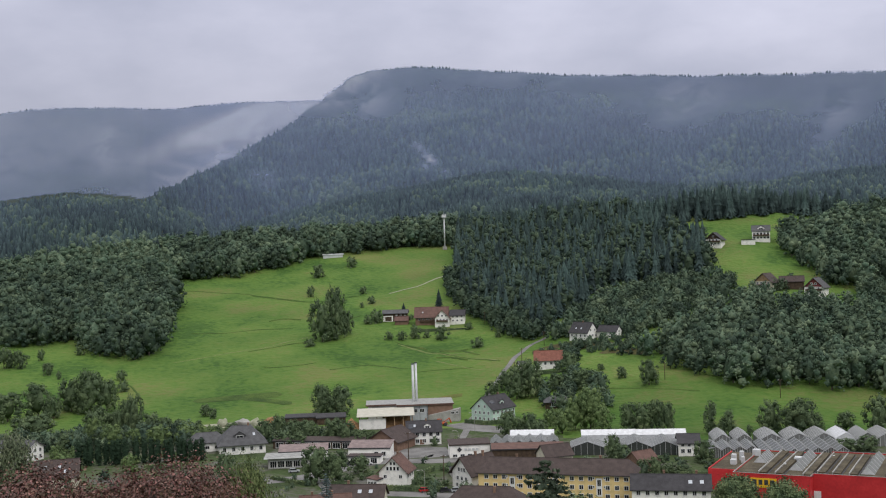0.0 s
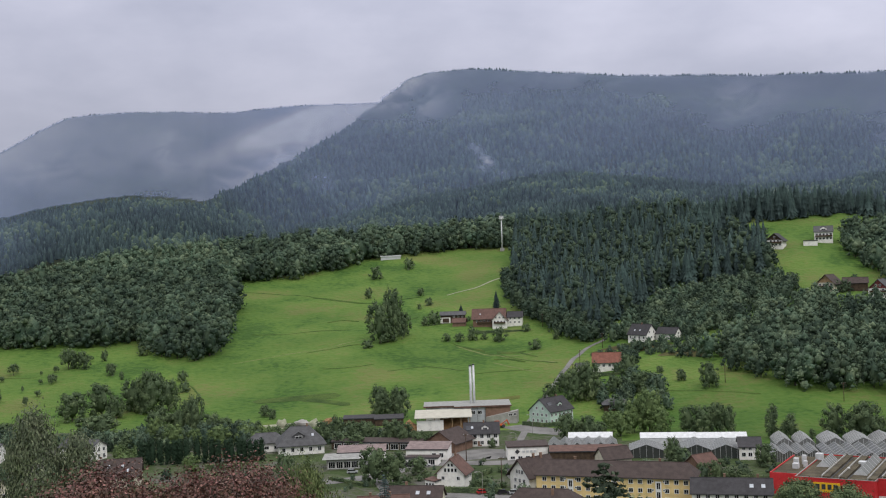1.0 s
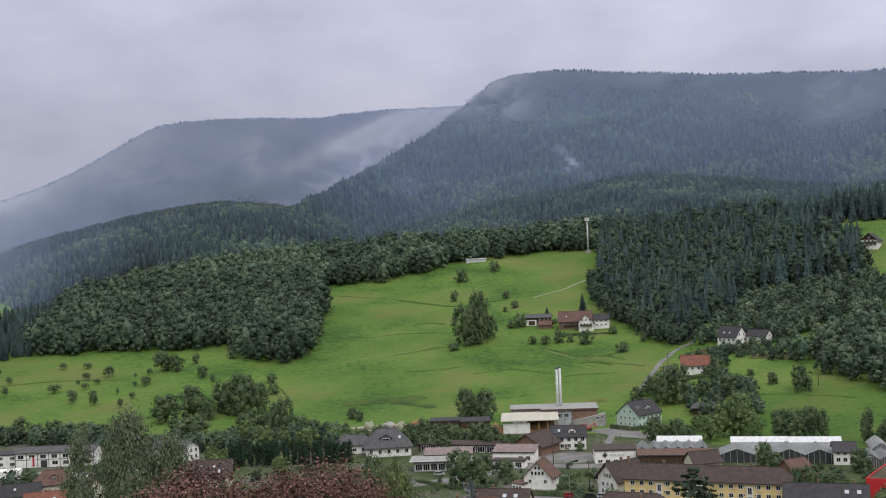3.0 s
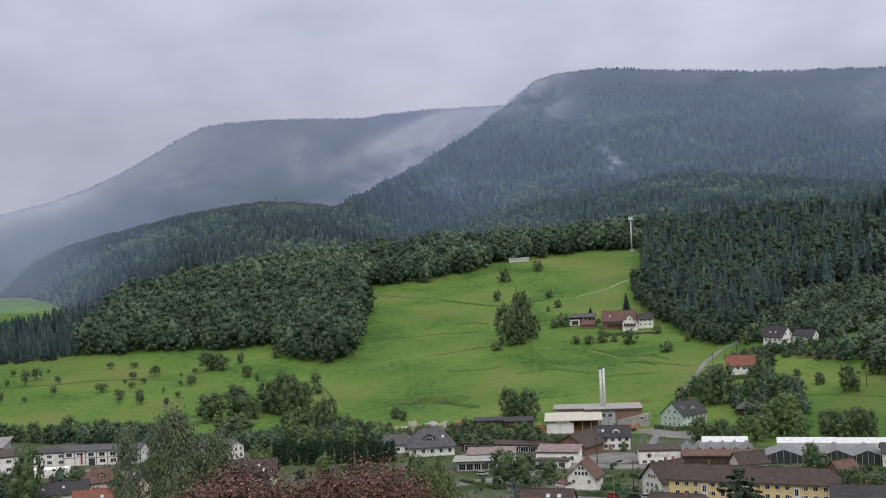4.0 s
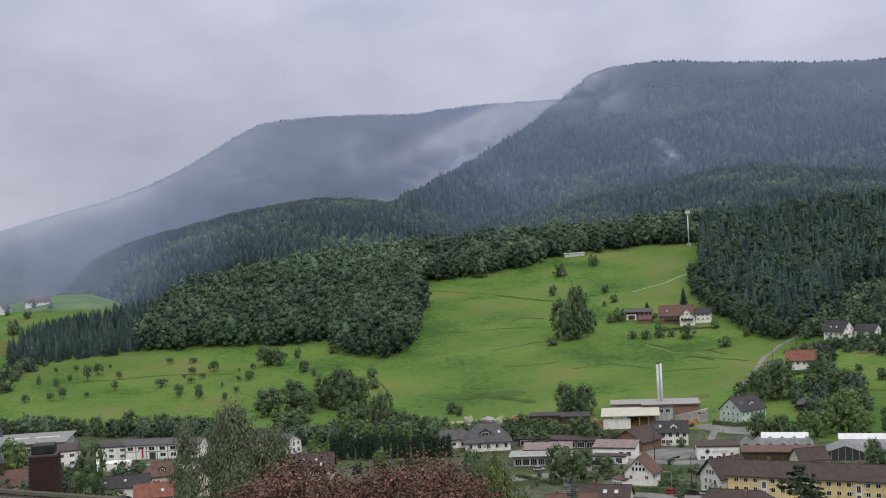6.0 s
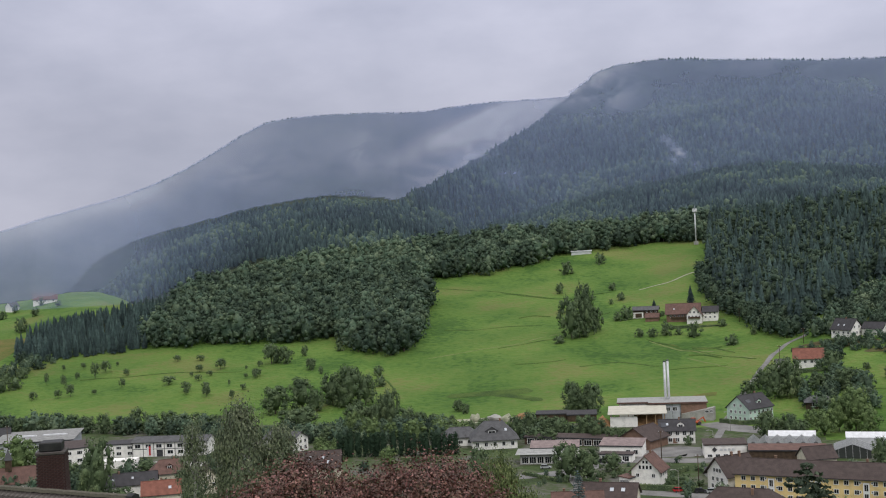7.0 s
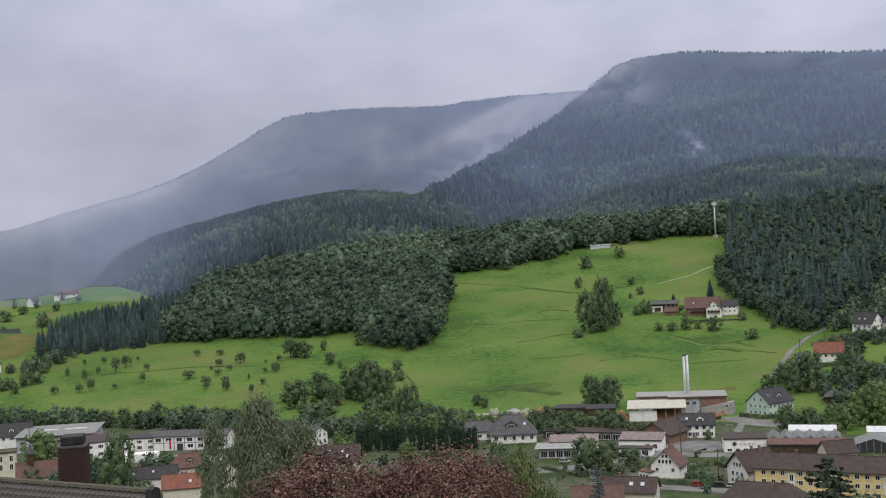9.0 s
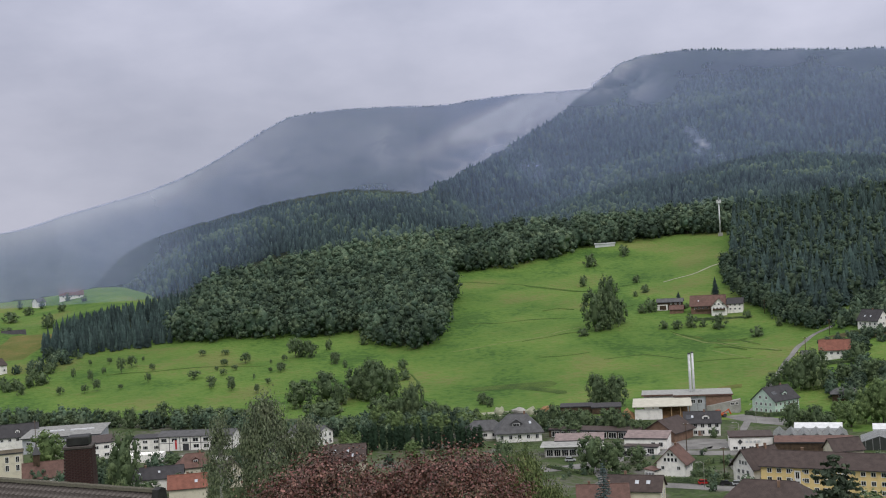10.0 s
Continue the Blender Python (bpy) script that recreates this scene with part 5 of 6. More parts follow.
house("hillside_house", "white house with steep dark roof and skylights", 84, 698, -46, 14, 10, 4.4, 5.6, WHITE, ROOF_DARK, wins=(("E", 2, -2, 2, 5.6, 1, 1.2), ("E", 3, -3, 3, 2.4, 1, 1.2), ("S", 4, -5, 5, 2.4, 1.1, 1.3)), chims=((0, 0, .9),), skylights=((-1, -3, .35, .9, 1.1), (-1, 1, .35, .9, 1.1)), sink=3)
house("hillside_house", "low white annex with dark roof", 99, 692, -40, 13, 7, 3.4, 3.2, WHITE, ROOF_DARK, wins=(("E", 1, 0, 0, 3.4, 1, 1.1),), sink=3)
house("shed", "low grey hipped shed by the lane", 54.5, 570, -4, 12, 9, 3.0, 2.2, TIMBER, ROOF_GREY, over=1, hip=4, category="shed", sink=2, wins=(("S", 2, -2, 2, 1.6, 2, 1.6),))
house("shed", "small white shed below the orange-roofed house", 44, 655, 10, 6, 5, 2.8, 1.6, WHITE, ROOF_GREY, category="shed", sink=2)
house("hillside_house", "white three-storey house with grey dormered roof", 243, 876, -14, 13, 10, 7.2, 4, WHITE, ROOF_GREY, wins=(("S", 5, -5, 5, 2, 1.4, 1.4), ("S", 5, -5, 5, 5, 1.4, 1.4)), dormers=((-1, 0, .25, 5),), balcony=(("S", -6, 6, 3.4),), sink=3)
hall("garage", "low white garage beside the house", 231, 868, -14, 10, 7, 3, WHITE, ROOF_LIGHT, sink=3, category="garage")
house("hillside_house", "white chalet with dark roof and balconies", 206, 868, 62, 11, 12, 5.2, 5, WHITE, ROOF_DARK, over=1.3, wins=(("W", 4, -4, 4, 2, 1.2, 1.3), ("W", 3, -2.6, 2.6, 4.8, 1.2, 1.3), ("W", 1, 0, 0, 7.4, 1.2, 1.2)), balcony=(("W", -5.5, 5.5, 3.2),), gable=TIMBER, sink=3)
house("hillside_house", "cream chalet with brown timber gable", 211, 751, 52, 12, 11, 6, 5, CREAM, ROOF_BROWN, over=1.3, wins=(("W", 4, -3.6, 3.6, 2, 1.1, 1.3), ("W", 4, -3.6, 3.6, 4.8, 1.1, 1.3)), balcony=(("W", -5, 5, 3.2),), gable=WOOD, sink=3)
house("hillside_house", "long dark timber barn with brown roof", 228, 753, -14, 15, 8, 4.6, 3.2, TIMBER, ROOF_BROWN, category="barn", sink=3)
house("hillside_house", "pink and red gabled house with grey roof", 238, 734, 56, 12, 12, 5.2, 5.6, WHITE, ROOF_GREY, over=1.1, wins=(("W", 4, -4, 4, 1.6, 1.1, 1.3), ("W", 3, -3, 3, 4.4, 1.1, 1.3), ("W", 2, -1.2, 1.2, 7.2, 1, 1.1)), balcony=(("W", -5, 5, 3.0),), gable=REDTIMBER, chims=((0, 0, .8),), sink=3)
for nm, lb, x, y, t, l, w, h, r, wl_, rf in (("farmhouse", "far farmhouse with long red roof", -668, 1090, 30, 24, 12, 4, 6, WHITE, ROOF_RUST), ("farmhouse", "small white far house", -694, 1070, 70, 10, 9, 5, 4, WHITE, ROOF_GREY),
                                       ("barn", "dark barn roof in the side valley", -570, 840, 40, 18, 12, 4, 5, WHITE, ROOF_DARK), ("village_house", "white house with brown roof at the valley mouth", -487, 693, 70, 13, 11, 6, 4, WHITE, ROOF_BROWN), ("shed", "low shed with red roof", -478, 668, 40, 10, 7, 3, 2.4, WHITE, ROOF_RUST)):
    house(nm, lb, x, y, t, l, w, h, r, wl_, rf, wins=(("S", 3, -l / 3, l / 3, 2.4, 1.2, 1.2), ("E", 2, -2, 2, 2.4, 1.2, 1.2)), sink=4, category=nm.split("_")[-1])
# mast on the crest
mast = root("radio_mast", 2.1, 1058, 0, "tall grey radio mast with antenna platform", "mast")
bm = bmesh.new()
bmesh.ops.create_cone(bm, cap_ends=True, segments=10, radius1=.75, radius2=.5, depth=31, matrix=Matrix.Translation((0, 0, 15.5)))
part("pole", bm, STEEL, mast, "", True)
bm = bmesh.new()
bmesh.ops.create_cone(bm, cap_ends=True, segments=12, radius1=1.7, radius2=1.7, depth=.3, matrix=Matrix.Translation((0, 0, 29)))
part("platform", bm, STEEL, mast)
for i in range(6):
    a = i * math.pi / 3
    block("antenna", (1.7 * math.cos(a) - .3, 1.7 * math.cos(a) + .3, 1.7 * math.sin(a) - .3, 1.7 * math.sin(a) + .3, 29.2, 32), FRAME, mast, "white antenna panel")
block("tip", (-.12, .12, -.12, .12, 31, 34.5), STEEL, mast)
block("hut", (-2, 2, -3, -.9, -.5, 2.6), CONCRETE, mast)
row = root("field_shelter", -100, 1046, 6, "long low field shelter with white roof", "shelter")
block("wall", (-9, 9, -1.5, 1.5, -1, 2.2), WHITEGLASS, row, "pale film wall")
part("roof", prism(bmesh.new(), [(-2.2, 2.2), (2.2, 2.9), (2.2, 3.3), (-2.2, 2.6)], -9.6, 9.6, "x"), WHITEGLASS, row)

# utility poles
def pole(x, y, tall=9):
    ob = root("utility_pole", x, y, 0, "weathered wooden utility pole with crossarm", "pole", "utility poles")
    bm = bmesh.new()
    bmesh.ops.create_cone(bm, cap_ends=True, segments=8, radius1=.2, radius2=.13, depth=tall + 1, matrix=Matrix.Translation((0, 0, tall / 2 - .5)))
    part("shaft", bm, TIMBER, ob, "", True)
    block("crossarm", (-1, 1, -.08, .08, tall - .7, tall - .5), TIMBER, ob)
    for s in (-.8, 0, .8):
        block("insulator", (s - .06, s + .06, -.06, .06, tall - .5, tall - .2), FRAME, ob)


for x, y in ((12, 905), (27, 780), (46, 742), (60, 700), (44, 668), (38, 640), (112, 590), (158, 545), (215, 470), (-297, 450), (-16, 455), (-2, 402)):
    pole(x, y, 18 if x < -200 else 11 if y < 500 else 9)


# parked vehicles
def car(x, y, turn, paint, label, van=False):
    ob = root("car", x, y, turn, label, "van" if van else "car", z=float(height(x, y)) + .1)
    h = 1.15 if van else .85
    part("body", prism(bmesh.new(), [(-2.1, .35), (2.1, .35), (2.15, .75), (1.3, .95), (-2.0, 1.0), (-2.15, .7)], -.85, .85), paint, ob)
    part("cabin", prism(bmesh.new(), [(-1.9, .95), (1.2, .95), (.55, .95 + h * .65), (-1.6, .95 + h * .7)], -.75, .75), PANE, ob, "dark glazed cabin")
    part("roof", prism(bmesh.new(), [(-1.62, .95 + h * .7), (.57, .95 + h * .65), (.5, 1.02 + h * .7), (-1.5, 1.02 + h * .74)], -.74, .74), paint, ob)
    for wx in (-1.3, 1.35):
        for wy in (-.8, .8):
            bm = bmesh.new()
            bmesh.ops.create_cone(bm, cap_ends=True, segments=12, radius1=.34, radius2=.34, depth=.22, matrix=Matrix.Translation((wx, wy, .33)) @ Matrix.Rotation(radians(90), 4, "X"))
            part("wheel", bm, DARKTRIM, ob)


def lacquer(name, c):
    return material(name, [tuple(v * .9 for v in c), c], scale=1, bump=0, rough=.25, spec=.5)


CARWHITE, CARRED, CARBLACK, CARSILVER = lacquer("white_paint", (.7, .7, .72)), lacquer("red_paint", (.4, .02, .02)), lacquer("black_paint", (.015, .015, .018)), lacquer("silver_paint", (.4, .42, .44))
for x, y, t, c, lb in ((-59, 436, 10, CARSILVER, "silver car parked before the shop"), (-32, 446.5, 20, CARWHITE, "white car parked by the garages"), (-38, 447, 15, CARBLACK, "black car parked by the garages"), (-12, 545, 10, CARWHITE, "white car parked by the works"),
                       (-8.5, 393, 20, CARRED, "red car on the street"), (-1.5, 391.5, 8, CARBLACK, "black car parked under trees"), (2.5, 391, 8, CARSILVER, "silver car parked under trees"), (-6.2, 502, 70, CARWHITE, "white car beside the cream house")):
    car(x, y, t, c, lb)
digger = root("digger", -3.5, 539, 20, "orange-red digger parked on the yard", "digger", z=.1)
ORANGE = lacquer("orange_paint", (.42, .09, .03))
block("chassis", (-3, 3, -1.3, 1.3, .8, 1.7), ORANGE, digger, "", .15)
block("cab", (-1.6, .4, -1.1, 1.1, 1.7, 3.3), ORANGE, digger, "", .2)
part("arm", prism(bmesh.new(), [(.5, 1.7), (1.3, 1.7), (4.4, 3.6), (5.6, 1.2), (5.0, 1.0), (4.2, 2.9)], -.3, .3), ORANGE, digger)
for wx in (-2, 2):
    for wy in (-1.2, 1.2):
        bm = bmesh.new()
        bmesh.ops.create_cone(bm, cap_ends=True, segments=12, radius1=.85, radius2=.85, depth=.6, matrix=Matrix.Translation((wx, wy, .85)) @ Matrix.Rotation(radians(90), 4, "X"))
        part("wheel", bm, DARKTRIM, digger)
# builder's yard: piles and tarpaulins
for i, (x, y, w, h, m, lb) in enumerate(((-110, 562, 6, 3.2, GRAVEL, "pale gravel heap in the yard"), (-101, 566, 8, 2.6, CONCRETE, "grey rubble heap in the yard"), (-94, 560, 7, 3, GRAVEL, "pale sand heap in the yard"), (-87, 566, 8, 3, CHIPS, "brown soil heap in the yard"), (-45, 537, 7, 4.0, CHIPS, "heap of brown wood chips by the works"))):
    r = np.random.default_rng(i)
    V, T = ICO2
    lump = 1 + .25 * r.normal(size=len(V))
    Vv = np.stack([V[:, 0] * w / 2 * lump, V[:, 1] * w / 2 * lump, np.clip(V[:, 2], -.1, 1) * h * lump], 1)
    o = tagged(new("mound", arrays("mound", Vv, T, [m])), lb, "heap")
    o.location = (x, y, 0)
hall("dark_shed", "flat dark shed in the builder's yard", -72, 563, 3, 15, 8, 3.2, TIMBER, ROOF_DARK, lean=.6)
hall("dark_shed", "open dark shed with stacked goods", -57, 560, 6, 14, 9, 3.2, TIMBER, ROOF_DARK, lean=.8)
tent = root("garden_tent", -153, 545, 20, "small blue garden tent on the grass", "tent")
BLUE = material("blue_tarpaulin", [(.05, .12, .32), (.08, .18, .42)], scale=1, bump=.2)
block("canvas", (-1.8, 1.8, -1.5, 1.5, 0, 2), BLUE, tent)
part("roof", prism(bmesh.new(), [(-2, 2), (2, 2), (0, 3)], -1.7, 1.7), FRAME, tent)


# ---- single trees and bushes ----
LIGHTLEAF = material("light_green_foliage", [(.085, .13, .055), (.125, .18, .068), (.17, .225, .09)], scale=.3, fine=6, island=.3, bump=.4, rough=.8, spec=.15)
DEEPLEAF = material("dark_green_foliage", [(.060, .092, .050), (.098, .139, .068), (.150, .190, .090)], scale=.3, fine=6, island=.35, bump=.4, rough=.8, spec=.15)


THUJALEAF = material("thuja_foliage", [(.022, .042, .026), (.036, .060, .034)], scale=.5, fine=6, island=.2, bump=.4, spec=.1)


def tree_meshes(shape, leaf, name):
    V, T, M = shape
    out = []
    for k, m in ((0, BARK), (1, leaf)):
        F = T[M == k]
        used = np.unique(F)
        back = np.zeros(len(V), int)
        back[used] = np.arange(len(used))
        out.append(arrays(name, V[used], back[F], [m]))
    return out


KINDS = {
    "round": ([tree_meshes(broadleaf(100 + i, boughs=30, leaves=1000, leaf=.048, ragged=.11, low=.03), DEEPLEAF, "tree") for i in range(4)], "tree"),
    "light": ([tree_meshes(broadleaf(120 + i, boughs=30, leaves=1000, leaf=.048, ragged=.11, low=.03), LIGHTLEAF, "tree") for i in range(3)], "tree"),
    "bush": ([tree_meshes(broadleaf(140 + i, boughs=16, leaves=560, leaf=.062, low=-.12), DEEPLEAF, "bush") for i in range(3)], "bush"),
    "orchard": ([tree_meshes(broadleaf(160 + i, boughs=16, leaves=420, leaf=.07, low=.26, wide=1.15, ragged=.24, core=.4), DEEPLEAF, "tree") for i in range(3)], "fruit tree"),
    "narrow": ([tree_meshes(broadleaf(180 + i, boughs=20, leaves=640, leaf=.05, low=.0, wide=.6), DEEPLEAF, "tree") for i in range(2)], "tree"),
    "thuja": ([tree_meshes(broadleaf(190 + i, boughs=22, leaves=520, leaf=.05, low=-.04, wide=.36, ragged=.1, core=.85), THUJALEAF, "thuja") for i in range(3)], "hedge"),
    "spruce": ([tree_meshes(conifer(200 + i, layers=13, points=10, wide=.2), NEEDLE, "spruce") for i in range(3)], "conifer"),
}
NAMES = {"bush": "bush", "orchard": "fruit_tree", "thuja": "thuja", "spruce": "spruce"}
grown = random.Random(3)


def crown_width(shapes):
    """Mean width of the crowns of a kind, for a tree 1 high."""
    return float(np.mean([np.ptp([v.co.x for v in leaf.vertices]) + np.ptp([v.co.y for v in leaf.vertices]) for _, leaf in shapes])) / 2


def grove(kind, label, rows):
    shapes, category = KINDS[kind]
    ratio = crown_width(shapes)
    for x, y, tall, wide in rows:
        bark, leaf = shapes[grown.randrange(len(shapes))]
        ob = new(NAMES.get(kind, "broadleaf_tree"))
        s = wide / ratio
        ob.matrix_basis = Matrix.LocRotScale((x, y, float(height(x, y)) - .1), Euler((0, 0, grown.uniform(0, 6.28))), (s, s, tall))
        tagged(ob, label, category, label if len(rows) > 3 else "")
        link("trunk", bark, BARK, ob)
        link("crown", leaf, None, ob)


# rows: plan x, plan y, height, width
grove("round", "tall dark broadleaf tree standing on the meadow", [(-73, 773, 36.0, 17.6), (-82, 765, 28.5, 17.4), (-68, 785, 16.8, 11.6), (-77, 767, 16.5, 15.2)])
grove("bush", "small round tree on the open meadow", [(-107, 975, 11.3, 13.5), (-64, 909, 6.6, 7.2), (-55, 870, 6.7, 7.3), (-89, 753, 5.8, 8.9), (-54, 810, 7.0, 8.0), (-48, 812, 10.3, 10.4), (20, 721, 7.3, 9.2), (-80, 1005, 10.3, 10.9), (-105, 905, 9.2, 7.2), (34, 742, 7.2, 5.8)])
grove("bush", "leafy garden bush beside the farm", [(-37, 761, 5.8, 7.5), (-29, 758, 6.1, 8.2), (-20, 761, 9.7, 9.0), (-12, 762, 5.2, 6.0), (-3, 754, 10.3, 11.1), (16, 773, 5.5, 6.8), (-30, 846, 3.2, 3.3), (-24, 814, 4.0, 5.6), (-62, 859, 4.2, 4.2)])
grove("spruce", "dark pointed spruce behind the farmhouse", [(-4, 841, 14.8, 8.3), (-30, 842, 6.2, 4.1)])
grove("round", "broadleaf tree beside the heating works", [(-64, 584, 16.4, 12.1), (-54, 582, 15.7, 13.2), (-59, 582, 10.7, 11.5)])
grove("round", "dark broadleaf tree on the valley meadow", [(80, 509, 12.5, 10.1), (86, 505, 12.8, 10.6), (92, 507, 13.9, 9.6), (96, 503, 12.7, 7.6), (138, 491, 13.9, 11.5), (148, 480, 16.5, 15.3), (144, 484, 11.3, 9.9), (169, 488, 8.5, 9.1), (179, 476, 16.3, 13.0), (153, 479, 9.8, 8.9)])
grove("narrow", "slender tree at the edge of the valley meadow", [(112, 490, 14.4, 7.4), (119, 486, 10.9, 6.9), (116, 486, 8.1, 4.9), (127, 485, 4.6, 3.5)])
grove("round", "broadleaf tree on the hillside meadow", [(103, 585, 13.3, 11.1), (92, 603, 6.4, 6.0), (84, 625, 3.6, 4.3)])
grove("round", "dark broadleaf tree beside the climbing lane", [(36, 594, 17.4, 13.5), (44, 594, 19.7, 14.1), (32, 617, 10.1, 10.9), (24, 607, 7.7, 9.0), (41, 613, 14.9, 10.9), (68, 632, 11.7, 10.6), (69, 594, 11.1, 11.8), (57, 603, 8.7, 8.9)])
grove("light", "light green tree in the gardens below the hill", [(64, 516, 19.2, 15.3), (57, 514, 15.1, 11.7), (68, 508, 12.2, 11.1), (50, 505, 11.4, 11.5), (66, 547, 12.0, 10.8), (47, 528, 8.4, 7.8)])
grove("round", "dark tree beside the green house", [(26, 500, 11.5, 9.9), (36, 499, 10.9, 10.3), (32, 503, 8.4, 8.9), (41, 504, 6.9, 7.5)])
grove("round", "dark tree among the greenhouses and back yards", [(62, 437, 10.7, 7.8), (65, 432, 7.9, 9.0), (95, 429, 8.8, 9.1), (72, 399, 9.0, 8.0), (78, 404, 5.1, 6.9), (69, 411, 5.6, 5.3), (83, 407, 4.0, 6.1), (153, 441, 5.4, 11.5), (161, 440, 6.3, 9.2)])
grove("round", "round dark street tree beside the roundabout", [(-48, 414, 13.8, 11.9), (-41, 413, 12.3, 10.6), (-81, 418, 11.8, 8.0), (-33, 429, 7.1, 8.5)])
grove("bush", "bush in the village gardens", [(-27, 417, 2.4, 4.1), (-23, 429, 2.4, 3.4), (-9, 402, 3.9, 5.1), (-6, 398, 5.4, 5.9), (-12, 399, 5.0, 4.3), (-16, 421, 3.0, 2.9), (-2, 403, 2.7, 4.4), (-6, 485, 4.7, 3.8), (-29, 423, 2.5, 4.2), (-32, 418, 2.8, 4.1), (-36, 416, 2.8, 3.7), (-9, 453, 1.9, 2.2)])
grove("round", "tree behind the low village roofs", [(-76, 516, 10.8, 8.2), (-70, 518, 8.5, 8.7), (-62, 507, 9.9, 10.1), (-50, 499, 11.6, 10.9), (-44, 492, 10.6, 9.7), (-37, 489, 7.5, 7.2), (-81, 507, 10.6, 8.6), (-58, 513, 6.4, 7.6), (-71, 495, 7.1, 8.9), (-64, 491, 7.1, 8.8), (-33, 496, 5.7, 4.9), (-25, 503, 5.3, 4.0)])
grove("round", "dark broadleaf clump below the orchard", [(-202, 617, 18.1, 16.0), (-191, 614, 22.7, 19.0), (-183, 617, 17.4, 13.3), (-196, 614, 14.4, 12.7), (-217, 609, 18.5, 16.5), (-230, 600, 15.8, 17.7), (-207, 603, 12.3, 9.4)])
grove("bush", "small fruit tree below the wood", [(-194, 686, 6.7, 7.7), (-186, 661, 6.9, 8.1), (-243, 701, 7.6, 5.8), (-273, 719, 10.4, 9.8), (-265, 716, 8.3, 7.5), (-259, 735, 7.7, 5.4), (-239, 749, 6.4, 7.7), (-233, 690, 5.4, 3.6)])
grove("round", "garden tree at the foot of the orchard slope", [(-191, 536, 12.3, 17.4), (-202, 545, 10.1, 12.6), (-168, 548, 12.8, 14.1), (-162, 555, 10.0, 11.4), (-140, 539, 11.0, 12.1), (-134, 541, 8.4, 9.9), (-125, 536, 7.8, 9.2), (-118, 537, 6.8, 8.1), (-166, 501, 8.6, 11.4), (-106, 526, 5.9, 6.9), (-126, 597, 6.4, 6.6), (-120, 588, 5.6, 4.7), (-100, 531, 6.1, 8.0)])
grove("round", "dark tree standing in the gardens", [(-153, 548, 17.1, 9.5), (-148, 543, 19.2, 10.0), (-156, 545, 12.8, 7.8)])
grove("thuja", "dark clipped thuja in a tall hedge row", [(-147, 465, 10.4, 4.1), (-142, 465, 11.1, 4.1), (-136, 465, 10.7, 4.1), (-131, 465, 11.1, 4.0), (-124, 467, 10.7, 4.0), (-118, 466, 10.2, 4.0), (-113, 467, 10.3, 4.0), (-108, 468, 9.8, 4.0), (-103, 469, 9.3, 3.8), (-150, 465, 10.9, 4.1), (-145, 465, 11.8, 3.8), (-139, 466, 10.7, 4.1), (-134, 466, 11.0, 4.1), (-127, 467, 11.2, 4.3), (-121, 467, 10.7, 4.0), (-115, 467, 10.1, 4.0), (-110, 468, 10.2, 4.0), (-105, 467, 9.8, 3.8), (-101, 470, 9.3, 3.8)])
grove("light", "light green garden tree behind the thuja hedge", [(-148, 505, 11.3, 11.4), (-161, 522, 12.0, 10.7), (-139, 507, 8.4, 7.8), (-127, 503, 10.0, 12.8), (-117, 510, 9.4, 11.8), (-106, 504, 9.5, 10.1), (-155, 476, 6.1, 7.4), (-163, 477, 6.9, 6.4), (-151, 448, 9.1, 9.3), (-124, 446, 7.2, 8.2)])
grove("orchard", "old fruit tree on the orchard meadow", [(-351, 734, 4.5, 6.4), (-335, 736, 3.7, 7.2), (-309, 710, 7.4, 9.1), (-289, 705, 2.8, 2.2), (-274, 683, 4.8, 4.3), (-322, 705, 5.1, 6.9), (-322, 693, 3.6, 3.0), (-309, 693, 3.6, 5.2), (-392, 726, 3.8, 2.4), (-414, 719, 4.6, 4.9), (-390, 692, 11.1, 6.6), (-391, 708, 8.4, 8.0), (-372, 701, 5.1, 5.1), (-403, 692, 5.2, 3.9), (-426, 714, 4.5, 3.3)])
grove("orchard", "old fruit tree on the orchard meadow", [(-417, 678, 7.9, 3.9), (-401, 672, 9.3, 4.6), (-385, 652, 7.6, 6.7), (-392, 649, 5.5, 6.0), (-359, 670, 6.4, 5.2), (-371, 656, 3.4, 4.4), (-408, 647, 5.6, 6.0), (-330, 676, 5.7, 9.6), (-309, 657, 6.1, 7.9), (-312, 681, 4.2, 5.9), (-299, 663, 4.0, 6.4), (-291, 646, 7.3, 5.6), (-272, 639, 5.2, 3.4), (-286, 669, 4.0, 1.8), (-273, 660, 4.0, 4.9)])
grove("bush", "hedgerow bush on the orchard meadow", [(-435, 646, 8.8, 6.9), (-447, 659, 7.9, 8.6), (-441, 665, 9.1, 9.4), (-436, 672, 9.1, 11.8), (-446, 696, 8.3, 8.1), (-449, 653, 8.2, 9.3), (-457, 659, 9.1, 7.9), (-449, 706, 4.9, 5.8), (-450, 683, 8.1, 9.7)])
grove("orchard", "fruit tree on the orchard meadow", [(-276, 717, 13.3, 13.6), (-267, 716, 11.8, 9.0), (-244, 704, 7.1, 8.1), (-275, 688, 5.5, 7.3), (-293, 650, 5.9, 4.9), (-271, 638, 5.9, 3.4), (-281, 684, 3.4, 3.6), (-281, 709, 4.3, 4.5), (-269, 737, 3.7, 4.6), (-306, 650, 4.7, 4.2)])
